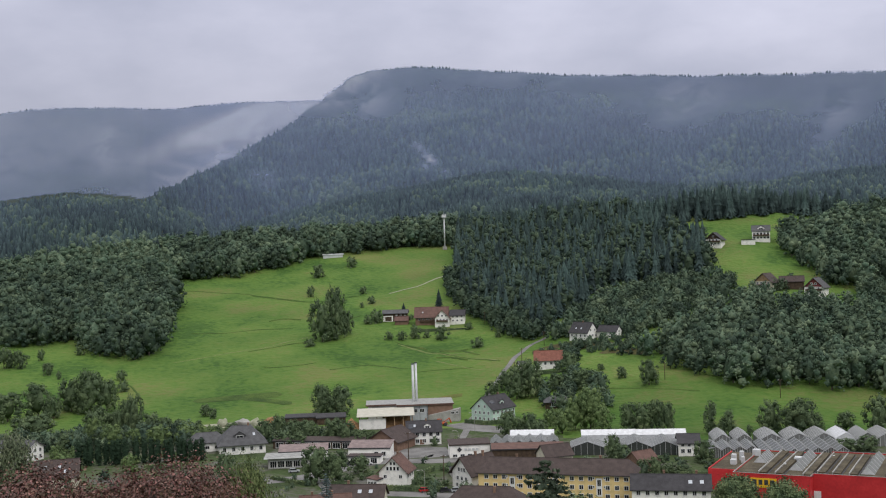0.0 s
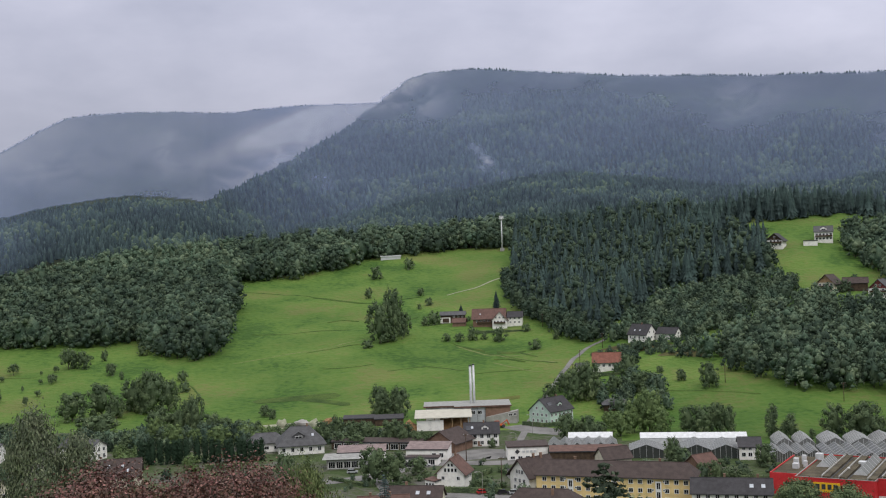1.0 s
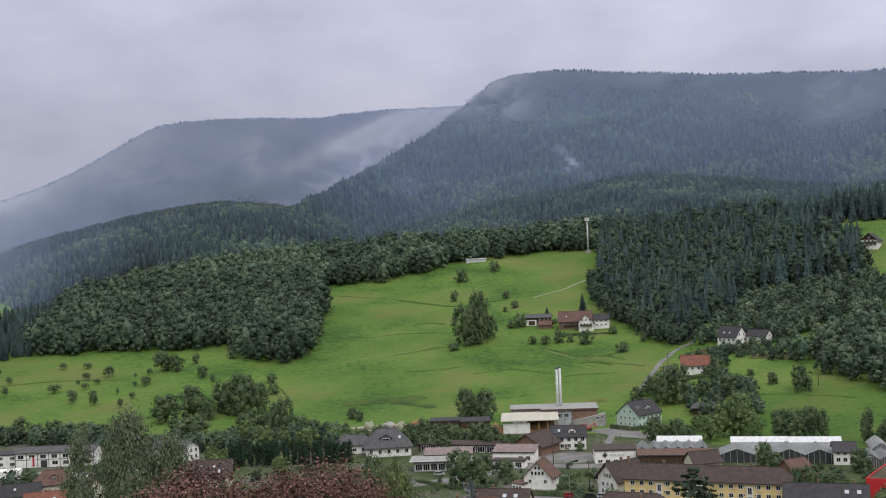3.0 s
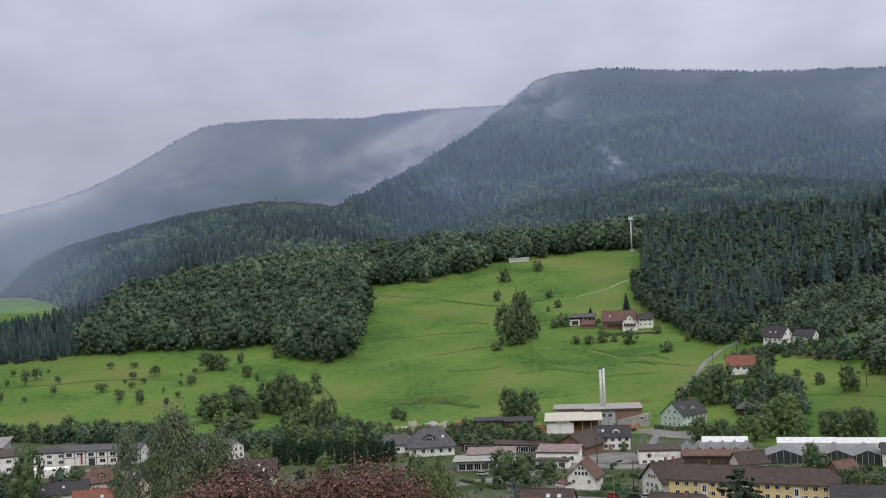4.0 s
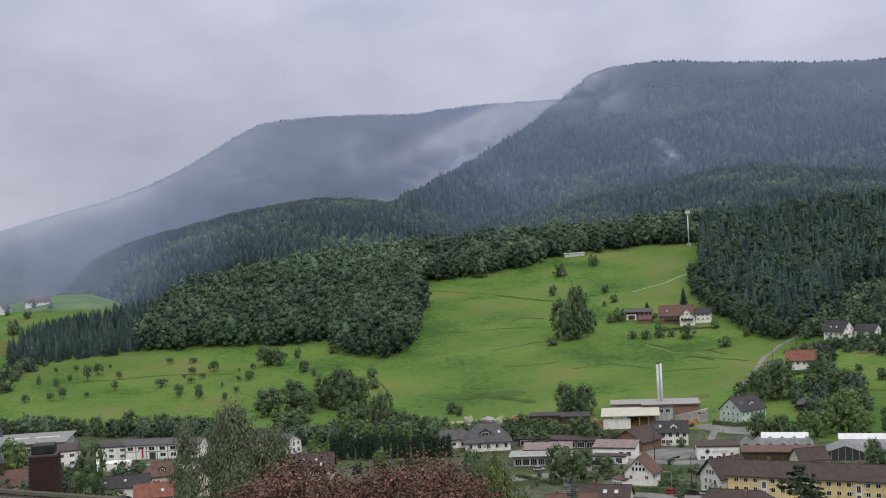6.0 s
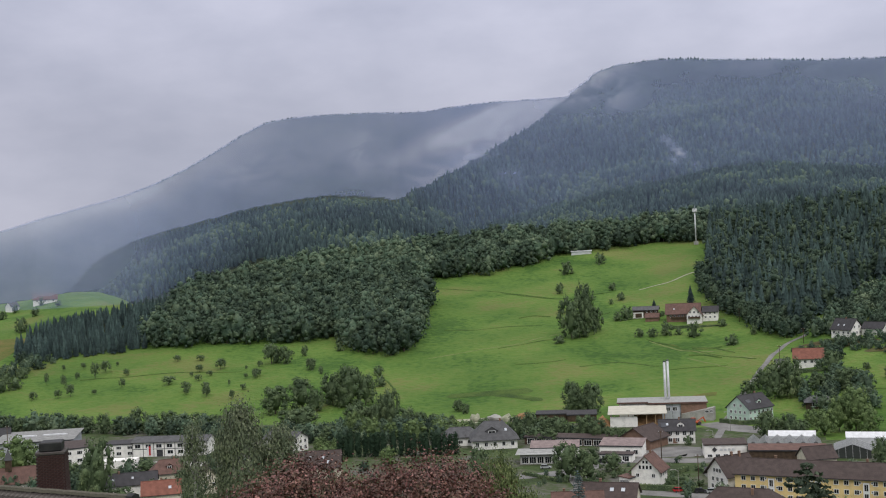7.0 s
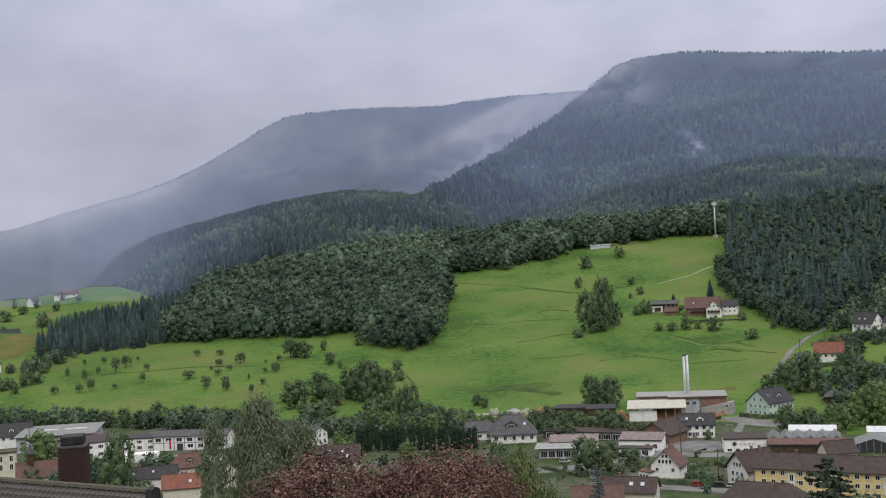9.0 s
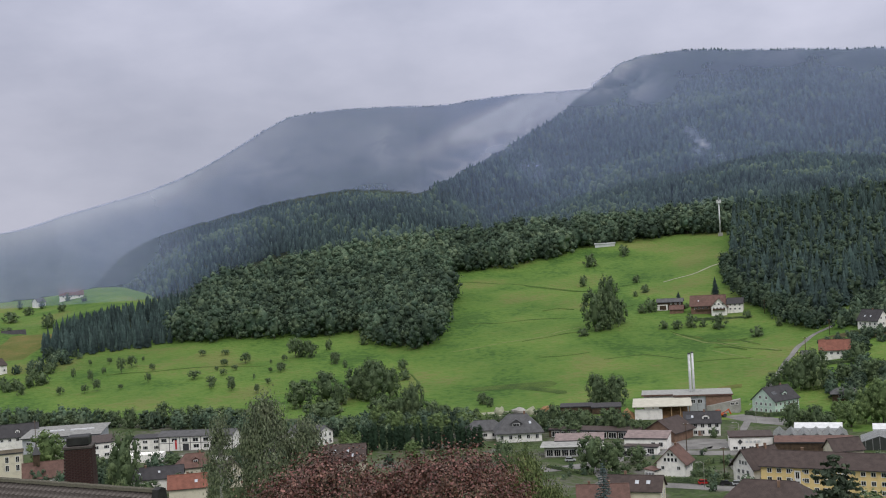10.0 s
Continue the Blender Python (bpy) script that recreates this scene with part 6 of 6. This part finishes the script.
grove("round", "tree in the row along the meadow's foot", [(-384, 554, 8.3, 9.9), (-372, 549, 8.1, 8.5), (-365, 550, 9.0, 9.1), (-355, 547, 8.0, 8.3), (-348, 548, 7.2, 7.7), (-339, 545, 7.4, 8.8), (-330, 545, 7.9, 8.8), (-319, 541, 10.0, 10.5), (-311, 542, 9.1, 10.5), (-300, 539, 10.5, 9.1), (-290, 539, 8.6, 10.2), (-282, 540, 12.9, 10.8), (-272, 538, 10.1, 10.7), (-265, 540, 11.4, 10.6), (-256, 538, 9.7, 10.0), (-246, 535, 10.5, 10.4), (-238, 537, 9.5, 10.4), (-228, 534, 11.7, 11.4)])
grove("light", "large light green tree in the western quarter", [(-276, 426, 16.6, 18.2)])
grove("round", "dark tree between the western roofs", [(-213, 377, 23.5, 13.2), (-223, 387, 14.6, 8.8), (-241, 408, 9.6, 8.4), (-223, 434, 5.3, 9.6), (-256, 408, 8.4, 7.1), (-204, 377, 6.0, 8.4)])
grove("bush", "bush in the side valley", [(-665, 978, 10.8, 17.5), (-678, 1026, 9.0, 12.1), (-592, 925, 14.1, 14.0), (-683, 1058, 9.8, 7.4), (-665, 1077, 9.4, 6.2), (-634, 1016, 8.9, 9.4), (-629, 1050, 5.6, 8.4), (-711, 1061, 11.7, 6.3), (-613, 893, 7.9, 13.9)])

EARTH = material("garden_earth", [(.06, .05, .028), (.085, .075, .035), (.10, .105, .04)], scale=.25, fine=6, bump=.5, spec=.1)
for pts, w in (([(52, 690), (66, 694), (80, 690)], 9), ([(66, 676), (84, 680), (100, 676)], 7), ([(88, 662), (104, 656), (112, 646)], 9)):
    ribbon("garden_bed", pts, w, EARTH, "brownish terraced garden bed below the hillside house", lift=.1, category="garden bed", kind="stuff", taper=True)
wood("scrub", [BARK, LEAF], SCRUB_TREES, scatter([(50, 684), (60, 700), (80, 690), (104, 690), (116, 668), (100, 660), (76, 672)], 4.2, (1.2, 3.4), 61, keep=.6), "low shrubs of the terraced hillside garden", "scrub")
wood("scrub", [BARK, LEAF], SCRUB_TREES, scatter([(62, 704), (74, 716), (108, 712), (122, 690), (112, 684), (100, 702), (78, 708)], 6.5, (6, 11), 62, keep=.9), "trees sheltering the white hillside houses", "scrub")
wood("scrub", [BARK, LEAF], SCRUB_TREES, scatter([(62, 640), (76, 652), (72, 664), (64, 660)], 5, (4, 9), 63, keep=.8), "dark garden trees beside the orange-roofed house", "scrub")
wood("broadleaf_wood", [BARK, LEAF], LEAF_TREES, scatter([(-405, 548), (-300, 532), (-225, 516), (-222, 530), (-300, 547), (-400, 566)], 9, (7, 12), 64, keep=.8), "continuous row of broadleaf trees behind the factory", "wood")
wood("scrub", [BARK, LEAF], SCRUB_TREES, scatter([(-72, 392), (8, 384), (14, 446), (-60, 446)], 7, (1, 2.6), 66, keep=.32), "small garden shrubs between the village yards", "scrub")
# scrub on the hillside among the houses
wood("scrub", [BARK, LEAF], SCRUB_TREES, scatter([(76, 740), (112, 800), (160, 790), (196, 780), (190, 750), (165, 715), (140, 700), (115, 690), (108, 705), (92, 718)], 7.5, (6, 12), 21, keep=.95), "mixed scrub and small trees between the hillside houses", "scrub")
wood("scrub", [BARK, LEAF], SCRUB_TREES, scatter([(58, 668), (72, 690), (110, 680), (128, 655), (112, 640), (86, 660), (70, 655)], 6, (3, 7), 22, keep=.8), "garden bushes below the white hillside houses", "scrub")
wood("scrub", [BARK, LEAF], SCRUB_TREES, scatter([(44, 570), (52, 610), (70, 625), (82, 590), (78, 556), (62, 545)], 6.5, (3, 9), 23, keep=.75), "bushy gardens along the lane", "scrub")
wood("scrub", [BARK, LEAF], SCRUB_TREES, scatter([(205, 735), (225, 742), (250, 740), (262, 760), (236, 772), (206, 768)], 9, (4, 10), 24, keep=.45), "garden trees between the hillside chalets", "scrub")
wood("scrub", [BARK, LEAF], SCRUB_TREES, scatter([(-190, 500), (-110, 515), (-110, 545), (-190, 535)], 8, (4, 9), 25, keep=.55), "garden bushes and small trees at the village edge", "scrub")
wood("scrub", [BARK, LEAF], SCRUB_TREES, scatter([(-240, 500), (-115, 492), (-112, 516), (-190, 528), (-240, 520)], 8, (5, 9), 31, keep=.6), "dense garden trees behind the thuja hedge", "scrub")
wood("scrub", [BARK, LEAF], SCRUB_TREES, scatter([(-90, 505), (-40, 500), (-45, 530), (-90, 545)], 8, (3.5, 7), 26, keep=.6), "bushes behind the long open shed", "scrub")
wood("scrub", [BARK, LEAF], SCRUB_TREES, scatter([(-150, 395), (-60, 400), (-75, 440), (-160, 438)], 9, (2, 5), 27, keep=.45), "village garden bushes and small trees", "scrub")
wood("scrub", [BARK, LEAF], SCRUB_TREES, scatter([(-280, 395), (-170, 380), (-165, 445), (-280, 440)], 9, (3, 8), 28, keep=.45), "garden bushes between the western houses", "scrub")
wood("scrub", [BARK, LEAF], SCRUB_TREES, scatter([(-15, 380), (60, 395), (100, 400), (100, 440), (50, 430), (5, 410)], 9, (2.5, 6), 29, keep=.4), "garden bushes behind the yellow apartment house", "scrub")
wood("scrub", [BARK, LEAF], SCRUB_TREES, scatter([(-480, 690), (-450, 700), (-440, 740), (-470, 735)], 7, (4, 9), 30, keep=.7), "bushes at the end of the orchard slope", "scrub")


def hedge(x0, y0, x1, y1, tall=1.8, deep=1.4):
    """A clipped garden hedge: a dense core inside a coat of leaf sprays."""
    r = np.random.default_rng(int(abs(x0 * 7 + y0)))
    L = math.hypot(x1 - x0, y1 - y0)
    ob = root("hedge", (x0 + x1) / 2, (y0 + y1) / 2, math.degrees(math.atan2(y1 - y0, x1 - x0)), "clipped dark green garden hedge", "hedge", "garden hedges")
    n = int(L * 26)
    p = np.stack([r.uniform(-L / 2, L / 2, n), r.uniform(-deep / 2, deep / 2, n), r.uniform(0, tall, n)], 1)
    k = r.integers(0, 3, n)
    p[k == 0, 2] = tall
    p[k == 1, 1] = -deep / 2
    p[k == 2, 1] = deep / 2
    nn = np.where(k[:, None] == 0, [[0, 0, 1]], np.where(k[:, None] == 1, [[0, -1, .3]], [[0, 1, .3]])) + r.normal(size=(n, 3)) * .4
    V, T = tufts(p, nn / np.linalg.norm(nn, axis=1)[:, None], .5, r)
    core = box(bmesh.new(), -L / 2 + .1, L / 2 - .1, -deep / 2 + .12, deep / 2 - .12, -.3, tall - .12)
    part("core", core, DEEPLEAF, ob)
    link("foliage", arrays("foliage", V, T, [DEEPLEAF]), DEEPLEAF, ob)


for h in ((8, 545, 18, 537, 2), (18, 537, 32, 542, 2), (-22, 397, -2, 392, 2), (-14, 415, -6, 432, 1.6), (-3, 432, 4, 418, 1.6), (-42, 410, -30, 400, 1.5), (-185, 462, -150, 458, 2.2), (-66, 425, -52, 412, 1.2),
          (48, 640, 66, 636, 1.6), (70, 688, 96, 682, 1.8), (-22, 780, 14, 776, 1.6), (60, 408, 92, 402, 2), (-120, 452, -100, 450, 2), (0, 476, 4, 500, 1.5)):
    hedge(*h)


def street_lamp(x, y):
    ob = root("street_lamp", x, y, 200, "tall grey street lamp with curved arm", "lamp", "street lamps")
    bm = bmesh.new()
    bmesh.ops.create_cone(bm, cap_ends=True, segments=8, radius1=.09, radius2=.05, depth=8, matrix=Matrix.Translation((0, 0, 4)))
    part("post", bm, CONCRETE, ob, "", True)
    part("arm", prism(bmesh.new(), [(-.06, 7.9), (.9, 8.5), (2.0, 8.6), (2.0, 8.7), (.8, 8.65), (-.06, 8.1)], -.04, .04), CONCRETE, ob)
    part("head", prism(bmesh.new(), [(1.7, 8.45), (2.7, 8.5), (2.7, 8.62), (1.8, 8.75)], -.18, .18), CONCRETE, ob)


for x, y in ((-8.5, 388), (4, 470), (12, 520), (-52, 428)):
    street_lamp(x, y)
for x, y, t in ((2.5, 418, 10), (6.2, 417, 10)):
    g = root("garage", x, y, t, "small garage with brown door and flat roof", "garage")
    block("wall", (-1.7, 1.7, 0, 5, -.5, 2.6), CONCRETE, g)
    block("door", (-1.3, 1.3, -.08, 0, 0, 2.2), BRICKWALL, g)
    block("roof", (-1.9, 1.9, -.2, 5.2, 2.6, 2.8), ROOF_DARK, g)


# ---- trees of the near slope ----
COPPER = material("copper_beech_leaves", [(.060, .029, .023), (.115, .057, .042), (.21, .124, .088)], scale=.8, fine=5, island=.6, bump=.2, rough=.5, spec=.3)
BIRCHLEAF = material("birch_leaves", [(.085, .107, .068), (.125, .152, .09), (.168, .19, .12)], scale=.5, fine=5, island=.4, bump=.2, rough=.7, spec=.2)
WILLOWLEAF = material("willow_leaves", [(.08, .11, .045), (.12, .155, .06), (.16, .195, .085)], scale=.5, fine=5, island=.4, bump=.2, rough=.7, spec=.2)
BIRCHBARK = material("birch_bark", [(.10, .09, .08), (.38, .37, .35), (.5, .49, .47)], scale=2, bump=.4)
BLUENEEDLE = material("silver_spruce_needles", [(.07, .10, .10), (.11, .15, .15)], scale=.6, fine=6, island=.3, bump=.4, spec=.1)


def leafy(name, label, x, y, tall, radius, crown, clusters, leaves, size, leaf, bark, seed, droop=0.0, spread=.9, taper=0.0, stems=1):
    """A near tree: stems and limbs as tapered tubes, and a crown of single leaves in loose clusters. crown: height of the foliage from the top down."""
    r = np.random.default_rng(seed)
    ob = root(name, x, y, 0, label, "tree")
    wood_pieces, centres, normals = [], [], []
    for s in range(stems):
        ox, oy = (r.uniform(-.35, .35, 2) * radius) if stems > 1 else (0, 0)
        wood_pieces.append((*tube([(ox * .4, oy * .4, -.5), (ox * .7, oy * .7, tall * .4), (ox, oy, tall * .75), (ox * 1.1, oy * 1.1, tall * .96)], [tall * .016, tall * .012, tall * .006, .02], 8), 0))
    mid = tall - crown / 2
    for i in range(clusters):
        u = r.normal(size=3)
        u /= np.linalg.norm(u)
        q = r.uniform(.45, 1.0) ** .5
        hz = u[2] * q
        rad = radius * (1 - taper * max(0, hz)) * r.uniform(.82, 1.12)
        c = np.array([u[0] * q * rad, u[1] * q * rad, mid + hz * crown / 2 * r.uniform(.9, 1.06)])
        if i % 3 == 0:
            wood_pieces.append((*tube([(0, 0, min(c[2] - .3, tall * .8) - crown * .12), tuple(c * np.array([.6, .6, 1]) - np.array([0, 0, .15])), tuple(c)], [.09, .04, .012], 4), 0))
        n = max(4, leaves // clusters)
        off = r.normal(size=(n, 3)) * spread * np.array([1, 1, .8 + droop])
        off[:, 2] -= droop * np.abs(r.normal(size=n)) * spread * 1.2
        centres.append(c + off)
        nn = off / (np.linalg.norm(off, axis=1)[:, None] + 1e-6) + u * .8 + r.normal(size=(n, 3)) * .4
        normals.append(nn / np.linalg.norm(nn, axis=1)[:, None])
    V, T, M = merge(wood_pieces)
    link("trunk", arrays("trunk", V, T, [bark]), bark, ob)
    V, T = tufts(np.concatenate(centres), np.concatenate(normals), size, r, .5, .45)
    if droop:
        # hanging twigs: each spray is long and narrow
        mid4 = V.reshape(-1, 4, 3).mean(1, keepdims=True)
        V = (mid4 + (V.reshape(-1, 4, 3) - mid4) * np.array([.65, .65, 1 + 1.1 * droop])).reshape(-1, 3)
    link("crown", arrays("crown", V, T, [leaf]), leaf, ob)
    return ob


leafy("copper_beech", "dark red-leaved copper beech on the near slope", -23.2, 65.0, 9.2, 4.3, 6.5, 200, 24000, .165, COPPER, BARK, 1, spread=.55)
leafy("copper_beech", "broad dark red copper beech on the near slope", -16.4, 68.5, 9.9, 4.9, 7.0, 230, 28000, .165, COPPER, BARK, 2, spread=.55)
leafy("copper_beech", "smaller dark red copper beech between the others", -19.6, 66.5, 8.3, 3.0, 5.5, 110, 9500, .165, COPPER, BARK, 12, spread=.55)
leafy("birch_tree", "tall loose birch with drooping green twigs", -57.4, 138, 26.4, 3.7, 19, 210, 24000, .32, BIRCHLEAF, BIRCHBARK, 3, droop=.4, spread=.68, taper=.35, stems=2)
leafy("birch_tree", "thin brownish birch beside the taller one", -63.4, 136.5, 24.0, 2.3, 18, 80, 6500, .28, BIRCHLEAF, BIRCHBARK, 4, droop=.5, spread=.55, taper=.5)
leafy("birch_tree", "leaning birch with drooping twigs", -52.8, 139.5, 24.0, 3.0, 17, 150, 15000, .32, BIRCHLEAF, BIRCHBARK, 5, droop=.4, spread=.65, taper=.4)
leafy("willow_tree", "light green weeping tree above the village street", -34.6, 196, 26.5, 4.4, 18, 260, 26000, .36, WILLOWLEAF, BARK, 6, droop=1.0, spread=.8, taper=.4)
leafy("willow_tree", "light green bushy tree above the village street", -30.0, 199, 21, 3.6, 14, 160, 16000, .36, WILLOWLEAF, BARK, 7, droop=.6, spread=.8, taper=.3)
leafy("broadleaf_tree", "round dark tree in front of the red store", 83.6, 334.5, 13.2, 6.4, 12, 140, 13000, .6, DEEPLEAF, BARK, 8, spread=.9)
leafy("broadleaf_tree", "round dark tree in front of the store sign", 95.2, 326.2, 12.8, 6.2, 12, 140, 13000, .6, DEEPLEAF, BARK, 9, spread=.9)
leafy("broadleaf_tree", "bushy green tree beside the near fir", 16.5, 149, 14.5, 3.2, 9, 80, 7000, .4, DEEPLEAF, BARK, 10, spread=.7)


def near_fir(name, label, x, y, tall, wide, needle, layers, seed, low=.1):
    r = np.random.default_rng(seed)
    ob = root(name, x, y, 0, label, "conifer")
    V, T = tube([(0, 0, -.5), (0, 0, tall * .6), (0, 0, tall)], [tall * .014, tall * .008, .02], 8)
    link("trunk", arrays("trunk", V, T, [BARK]), BARK, ob)
    cs, ns = [], []
    for i in range(layers):
        z = tall * (low + (1 - low) * (i + .5) / layers)
        reach = wide * (1 - (i + .5) / layers) ** .65 + .1
        for k in range(7):
            a = r.uniform(0, 6.28)
            L = reach * r.uniform(.7, 1.15)
            n = max(8, int(L * 15))
            s = r.uniform(.05, 1, n)
            sag = -.28 * L * s ** 1.4 + .14 * L * s ** 4
            p = np.stack([math.cos(a) * L * s, math.sin(a) * L * s, z + sag], 1) + r.normal(size=(n, 3)) * np.array([.16, .16, .07])
            cs.append(p)
            ns.append(np.stack([np.cos(a) * .5 + r.normal(size=n) * .5, np.sin(a) * .5 + r.normal(size=n) * .5, np.full(n, .7)], 1))
    ns = np.concatenate(ns)
    V, T = tufts(np.concatenate(cs), ns / np.linalg.norm(ns, axis=1)[:, None], min(wide * .11, .5), r)
    link("crown", arrays("crown", V, T, [needle]), needle, ob)


FIRNEEDLE = material("fir_needles", [(.045, .062, .044), (.075, .098, .066)], scale=.6, fine=6, island=.3, bump=.4, spec=.1)
near_fir("fir_tree", "dark fir with drooping ragged branches", 10.2, 119.6, 15.8, 7.0, FIRNEEDLE, 22, 1)
near_fir("silver_spruce", "bluish silver spruce in a village garden", -36.4, 338, 17.6, 3.4, BLUENEEDLE, 24, 2)

# ---- the near house: tiled roof and brick chimney ----
TILE = material("old_grey_brown_tiles", [(.04, .033, .03), (.075, .064, .06), (.12, .105, .098)], scale=2.5, fine=6, bump=.5, rough=.85)
MOSS = material("mossy_ridge_tiles", [(.07, .065, .05), (.12, .11, .085)], scale=3, bump=.6)
SOOT = material("sooty_metal", [(.012, .012, .013), (.03, .03, .03)], scale=3, bump=.2, rough=.6)
MORTAR = material("dark_mortar", [(.05, .042, .04), (.09, .08, .075)], scale=4, bump=.4)
BRICK = material("dark_red_bricks", [(.022, .012, .011), (.040, .019, .017), (.072, .04, .034)], scale=5, fine=4, bump=.5)
near_house = root("near_house", -34.9, 47.5, -15.7, "near house with old tiled roof and mossy ridge", "house", z=66.5)
RIDGE, HALF, PITCH = 7.0, 4.6, 40.0
RISE = HALF * math.tan(radians(PITCH))
part("wall", prism(bmesh.new(), [(-HALF + .5, -3), (HALF - .5, -3), (HALF - .5, RIDGE - RISE), (0, RIDGE - .5), (-HALF + .5, RIDGE - RISE)], -11.7, 11.7, "x"), CREAM, near_house)
for s in (-1, 1):
    part("roof_deck", prism(bmesh.new(), [(0, RIDGE - .1), (s * HALF, RIDGE - RISE - .1), (s * HALF, RIDGE - RISE - .3), (0, RIDGE - .3)], -12, 12, "x"), TIMBER, near_house)
part("roof_covering", prism(bmesh.new(), [(0, RIDGE - .05), (HALF, RIDGE - RISE - .05), (HALF, RIDGE - RISE - .1), (0, RIDGE - .1)], -12, 12, "x"), TILE, near_house, "tiled far slope")


def tile_shape():
    """One interlocking tile, .3 wide and .42 long, with a raised roll along one side."""
    prof = [(-.15, .03), (-.11, .07), (-.07, .05), (-.03, .015), (.08, .012), (.15, .03)]
    bm = bmesh.new()
    rows = [[bm.verts.new((px, py, pz + up)) for px, pz in prof] for py, up in ((-.21, .035), (.21, 0))]
    edge = [bm.verts.new((px, -.21, pz)) for px, pz in prof]
    for k in range(len(prof) - 1):
        bm.faces.new((rows[0][k], rows[0][k + 1], rows[1][k + 1], rows[1][k]))
        bm.faces.new((edge[k], edge[k + 1], rows[0][k + 1], rows[0][k]))
    bmesh.ops.recalc_face_normals(bm, faces=bm.faces)
    me = bpy.data.meshes.new("tile")
    bm.to_mesh(me)
    bm.free()
    return me


tile_mesh = tile_shape()
rest_v, rest_f = [], []
base_v = np.array([v.co[:] for v in tile_mesh.vertices])
base_f = [tuple(p.vertices) for p in tile_mesh.polygons]
jig = random.Random(11)
for c in range(80):
    for k in range(17):
        d = .2 + k * .34
        m = pose(-11.85 + c * .3, -d * math.cos(radians(PITCH)), RIDGE - d * math.sin(radians(PITCH)) - .03, PITCH + jig.uniform(-.8, .8), jig.uniform(-.6, .6), jig.uniform(-.5, .5))
        if c >= 32 and k < 6:
            o = link("tile", tile_mesh, TILE, near_house)
            o.matrix_basis = m
        else:
            n0 = len(rest_v)
            rest_v += [tuple(m @ Vector(v)) for v in base_v]
            rest_f += [tuple(n0 + i for i in q) for q in base_f]
me = bpy.data.meshes.new("tiles")
me.from_pydata(rest_v, [], rest_f)
tagged(link("tiles", me, TILE, near_house), kind="stuff")
for i in range(60):
    bm = prism(bmesh.new(), [(-.16, -.06), (-.12, .06), (0, .11), (.12, .06), (.16, -.06)], -.215, .2)
    o = part("ridge_tile", bm, MOSS, near_house) if i == 0 else link("ridge_tile", ridge_mesh, MOSS, near_house)
    ridge_mesh = o.data
    o.matrix_basis = pose(-11.8 + i * .4, 0, RIDGE + .02 + jig.uniform(-.012, .012), jig.uniform(-1.5, 1.5), 0, 90)
bm = prism(bmesh.new(), [(-.3, -.35), (.3, -.35), (.22, .1), (0, .2), (-.22, .1)], 0, .35)
o = part("ridge_end", bm, SOOT, near_house, "dark ridge end cap")
o.matrix_basis = pose(12.35, 0, RIDGE, 0, 0, 90)

stack_b = root("brick_chimney", -29.2, 48.1, 22, "dark red brick chimney with sooty metal cowl", "chimney", z=69.0)
bm = bmesh.new()
v0 = [bm.verts.new((sx * .72, sy * .72, 0)) for sx, sy in ((-1, -1), (1, -1), (1, 1), (-1, 1))]
v1 = [bm.verts.new((sx * .60, sy * .60, 5.75)) for sx, sy in ((-1, -1), (1, -1), (1, 1), (-1, 1))]
bm.faces.new(v0), bm.faces.new(v1)
for i in range(4):
    bm.faces.new((v0[i], v0[(i + 1) % 4], v1[(i + 1) % 4], v1[i]))
bmesh.ops.recalc_face_normals(bm, faces=bm.faces)
part("core", bm, MORTAR, stack_b)
bm = box(bmesh.new(), -.118, .118, -.03, .03, -.033, .033)
bmesh.ops.bevel(bm, geom=bm.edges[:], offset=.008, segments=1, affect="EDGES")
brick_mesh = bpy.data.meshes.new("brick")
bm.to_mesh(brick_mesh)
bm.free()
for course in range(28):
    z = 3.55 + course * .079
    half = .72 - .12 * z / 5.75
    n = 5
    for face, (sx, sy) in ((0, (0, -1)), (90, (1, 0))):
        for k in range(n):
            u = (k + .5 + (.25 if course % 2 else -.25)) * (2 * half / n) - half
            if abs(u) > half - .09:
                u = math.copysign(half - .1, u)
            px, py = (u, -half) if face == 0 else (half, u)
            o = link("brick", brick_mesh, BRICK, stack_b)
            o.matrix_basis = pose(px + jig.uniform(-.004, .004), py + jig.uniform(-.006, .006), z, 0, jig.uniform(-.8, .8), face) @ Matrix.Diagonal((2 * half / n / .25, 1, 1, 1))
block("collar", (-.66, .66, -.66, .66, 5.75, 5.87), MORTAR, stack_b, "sooty mortar collar", .02)
block("cowl", (-.5, .5, -.5, .5, 5.87, 6.3), SOOT, stack_b, "sooty black metal cowl", .05)
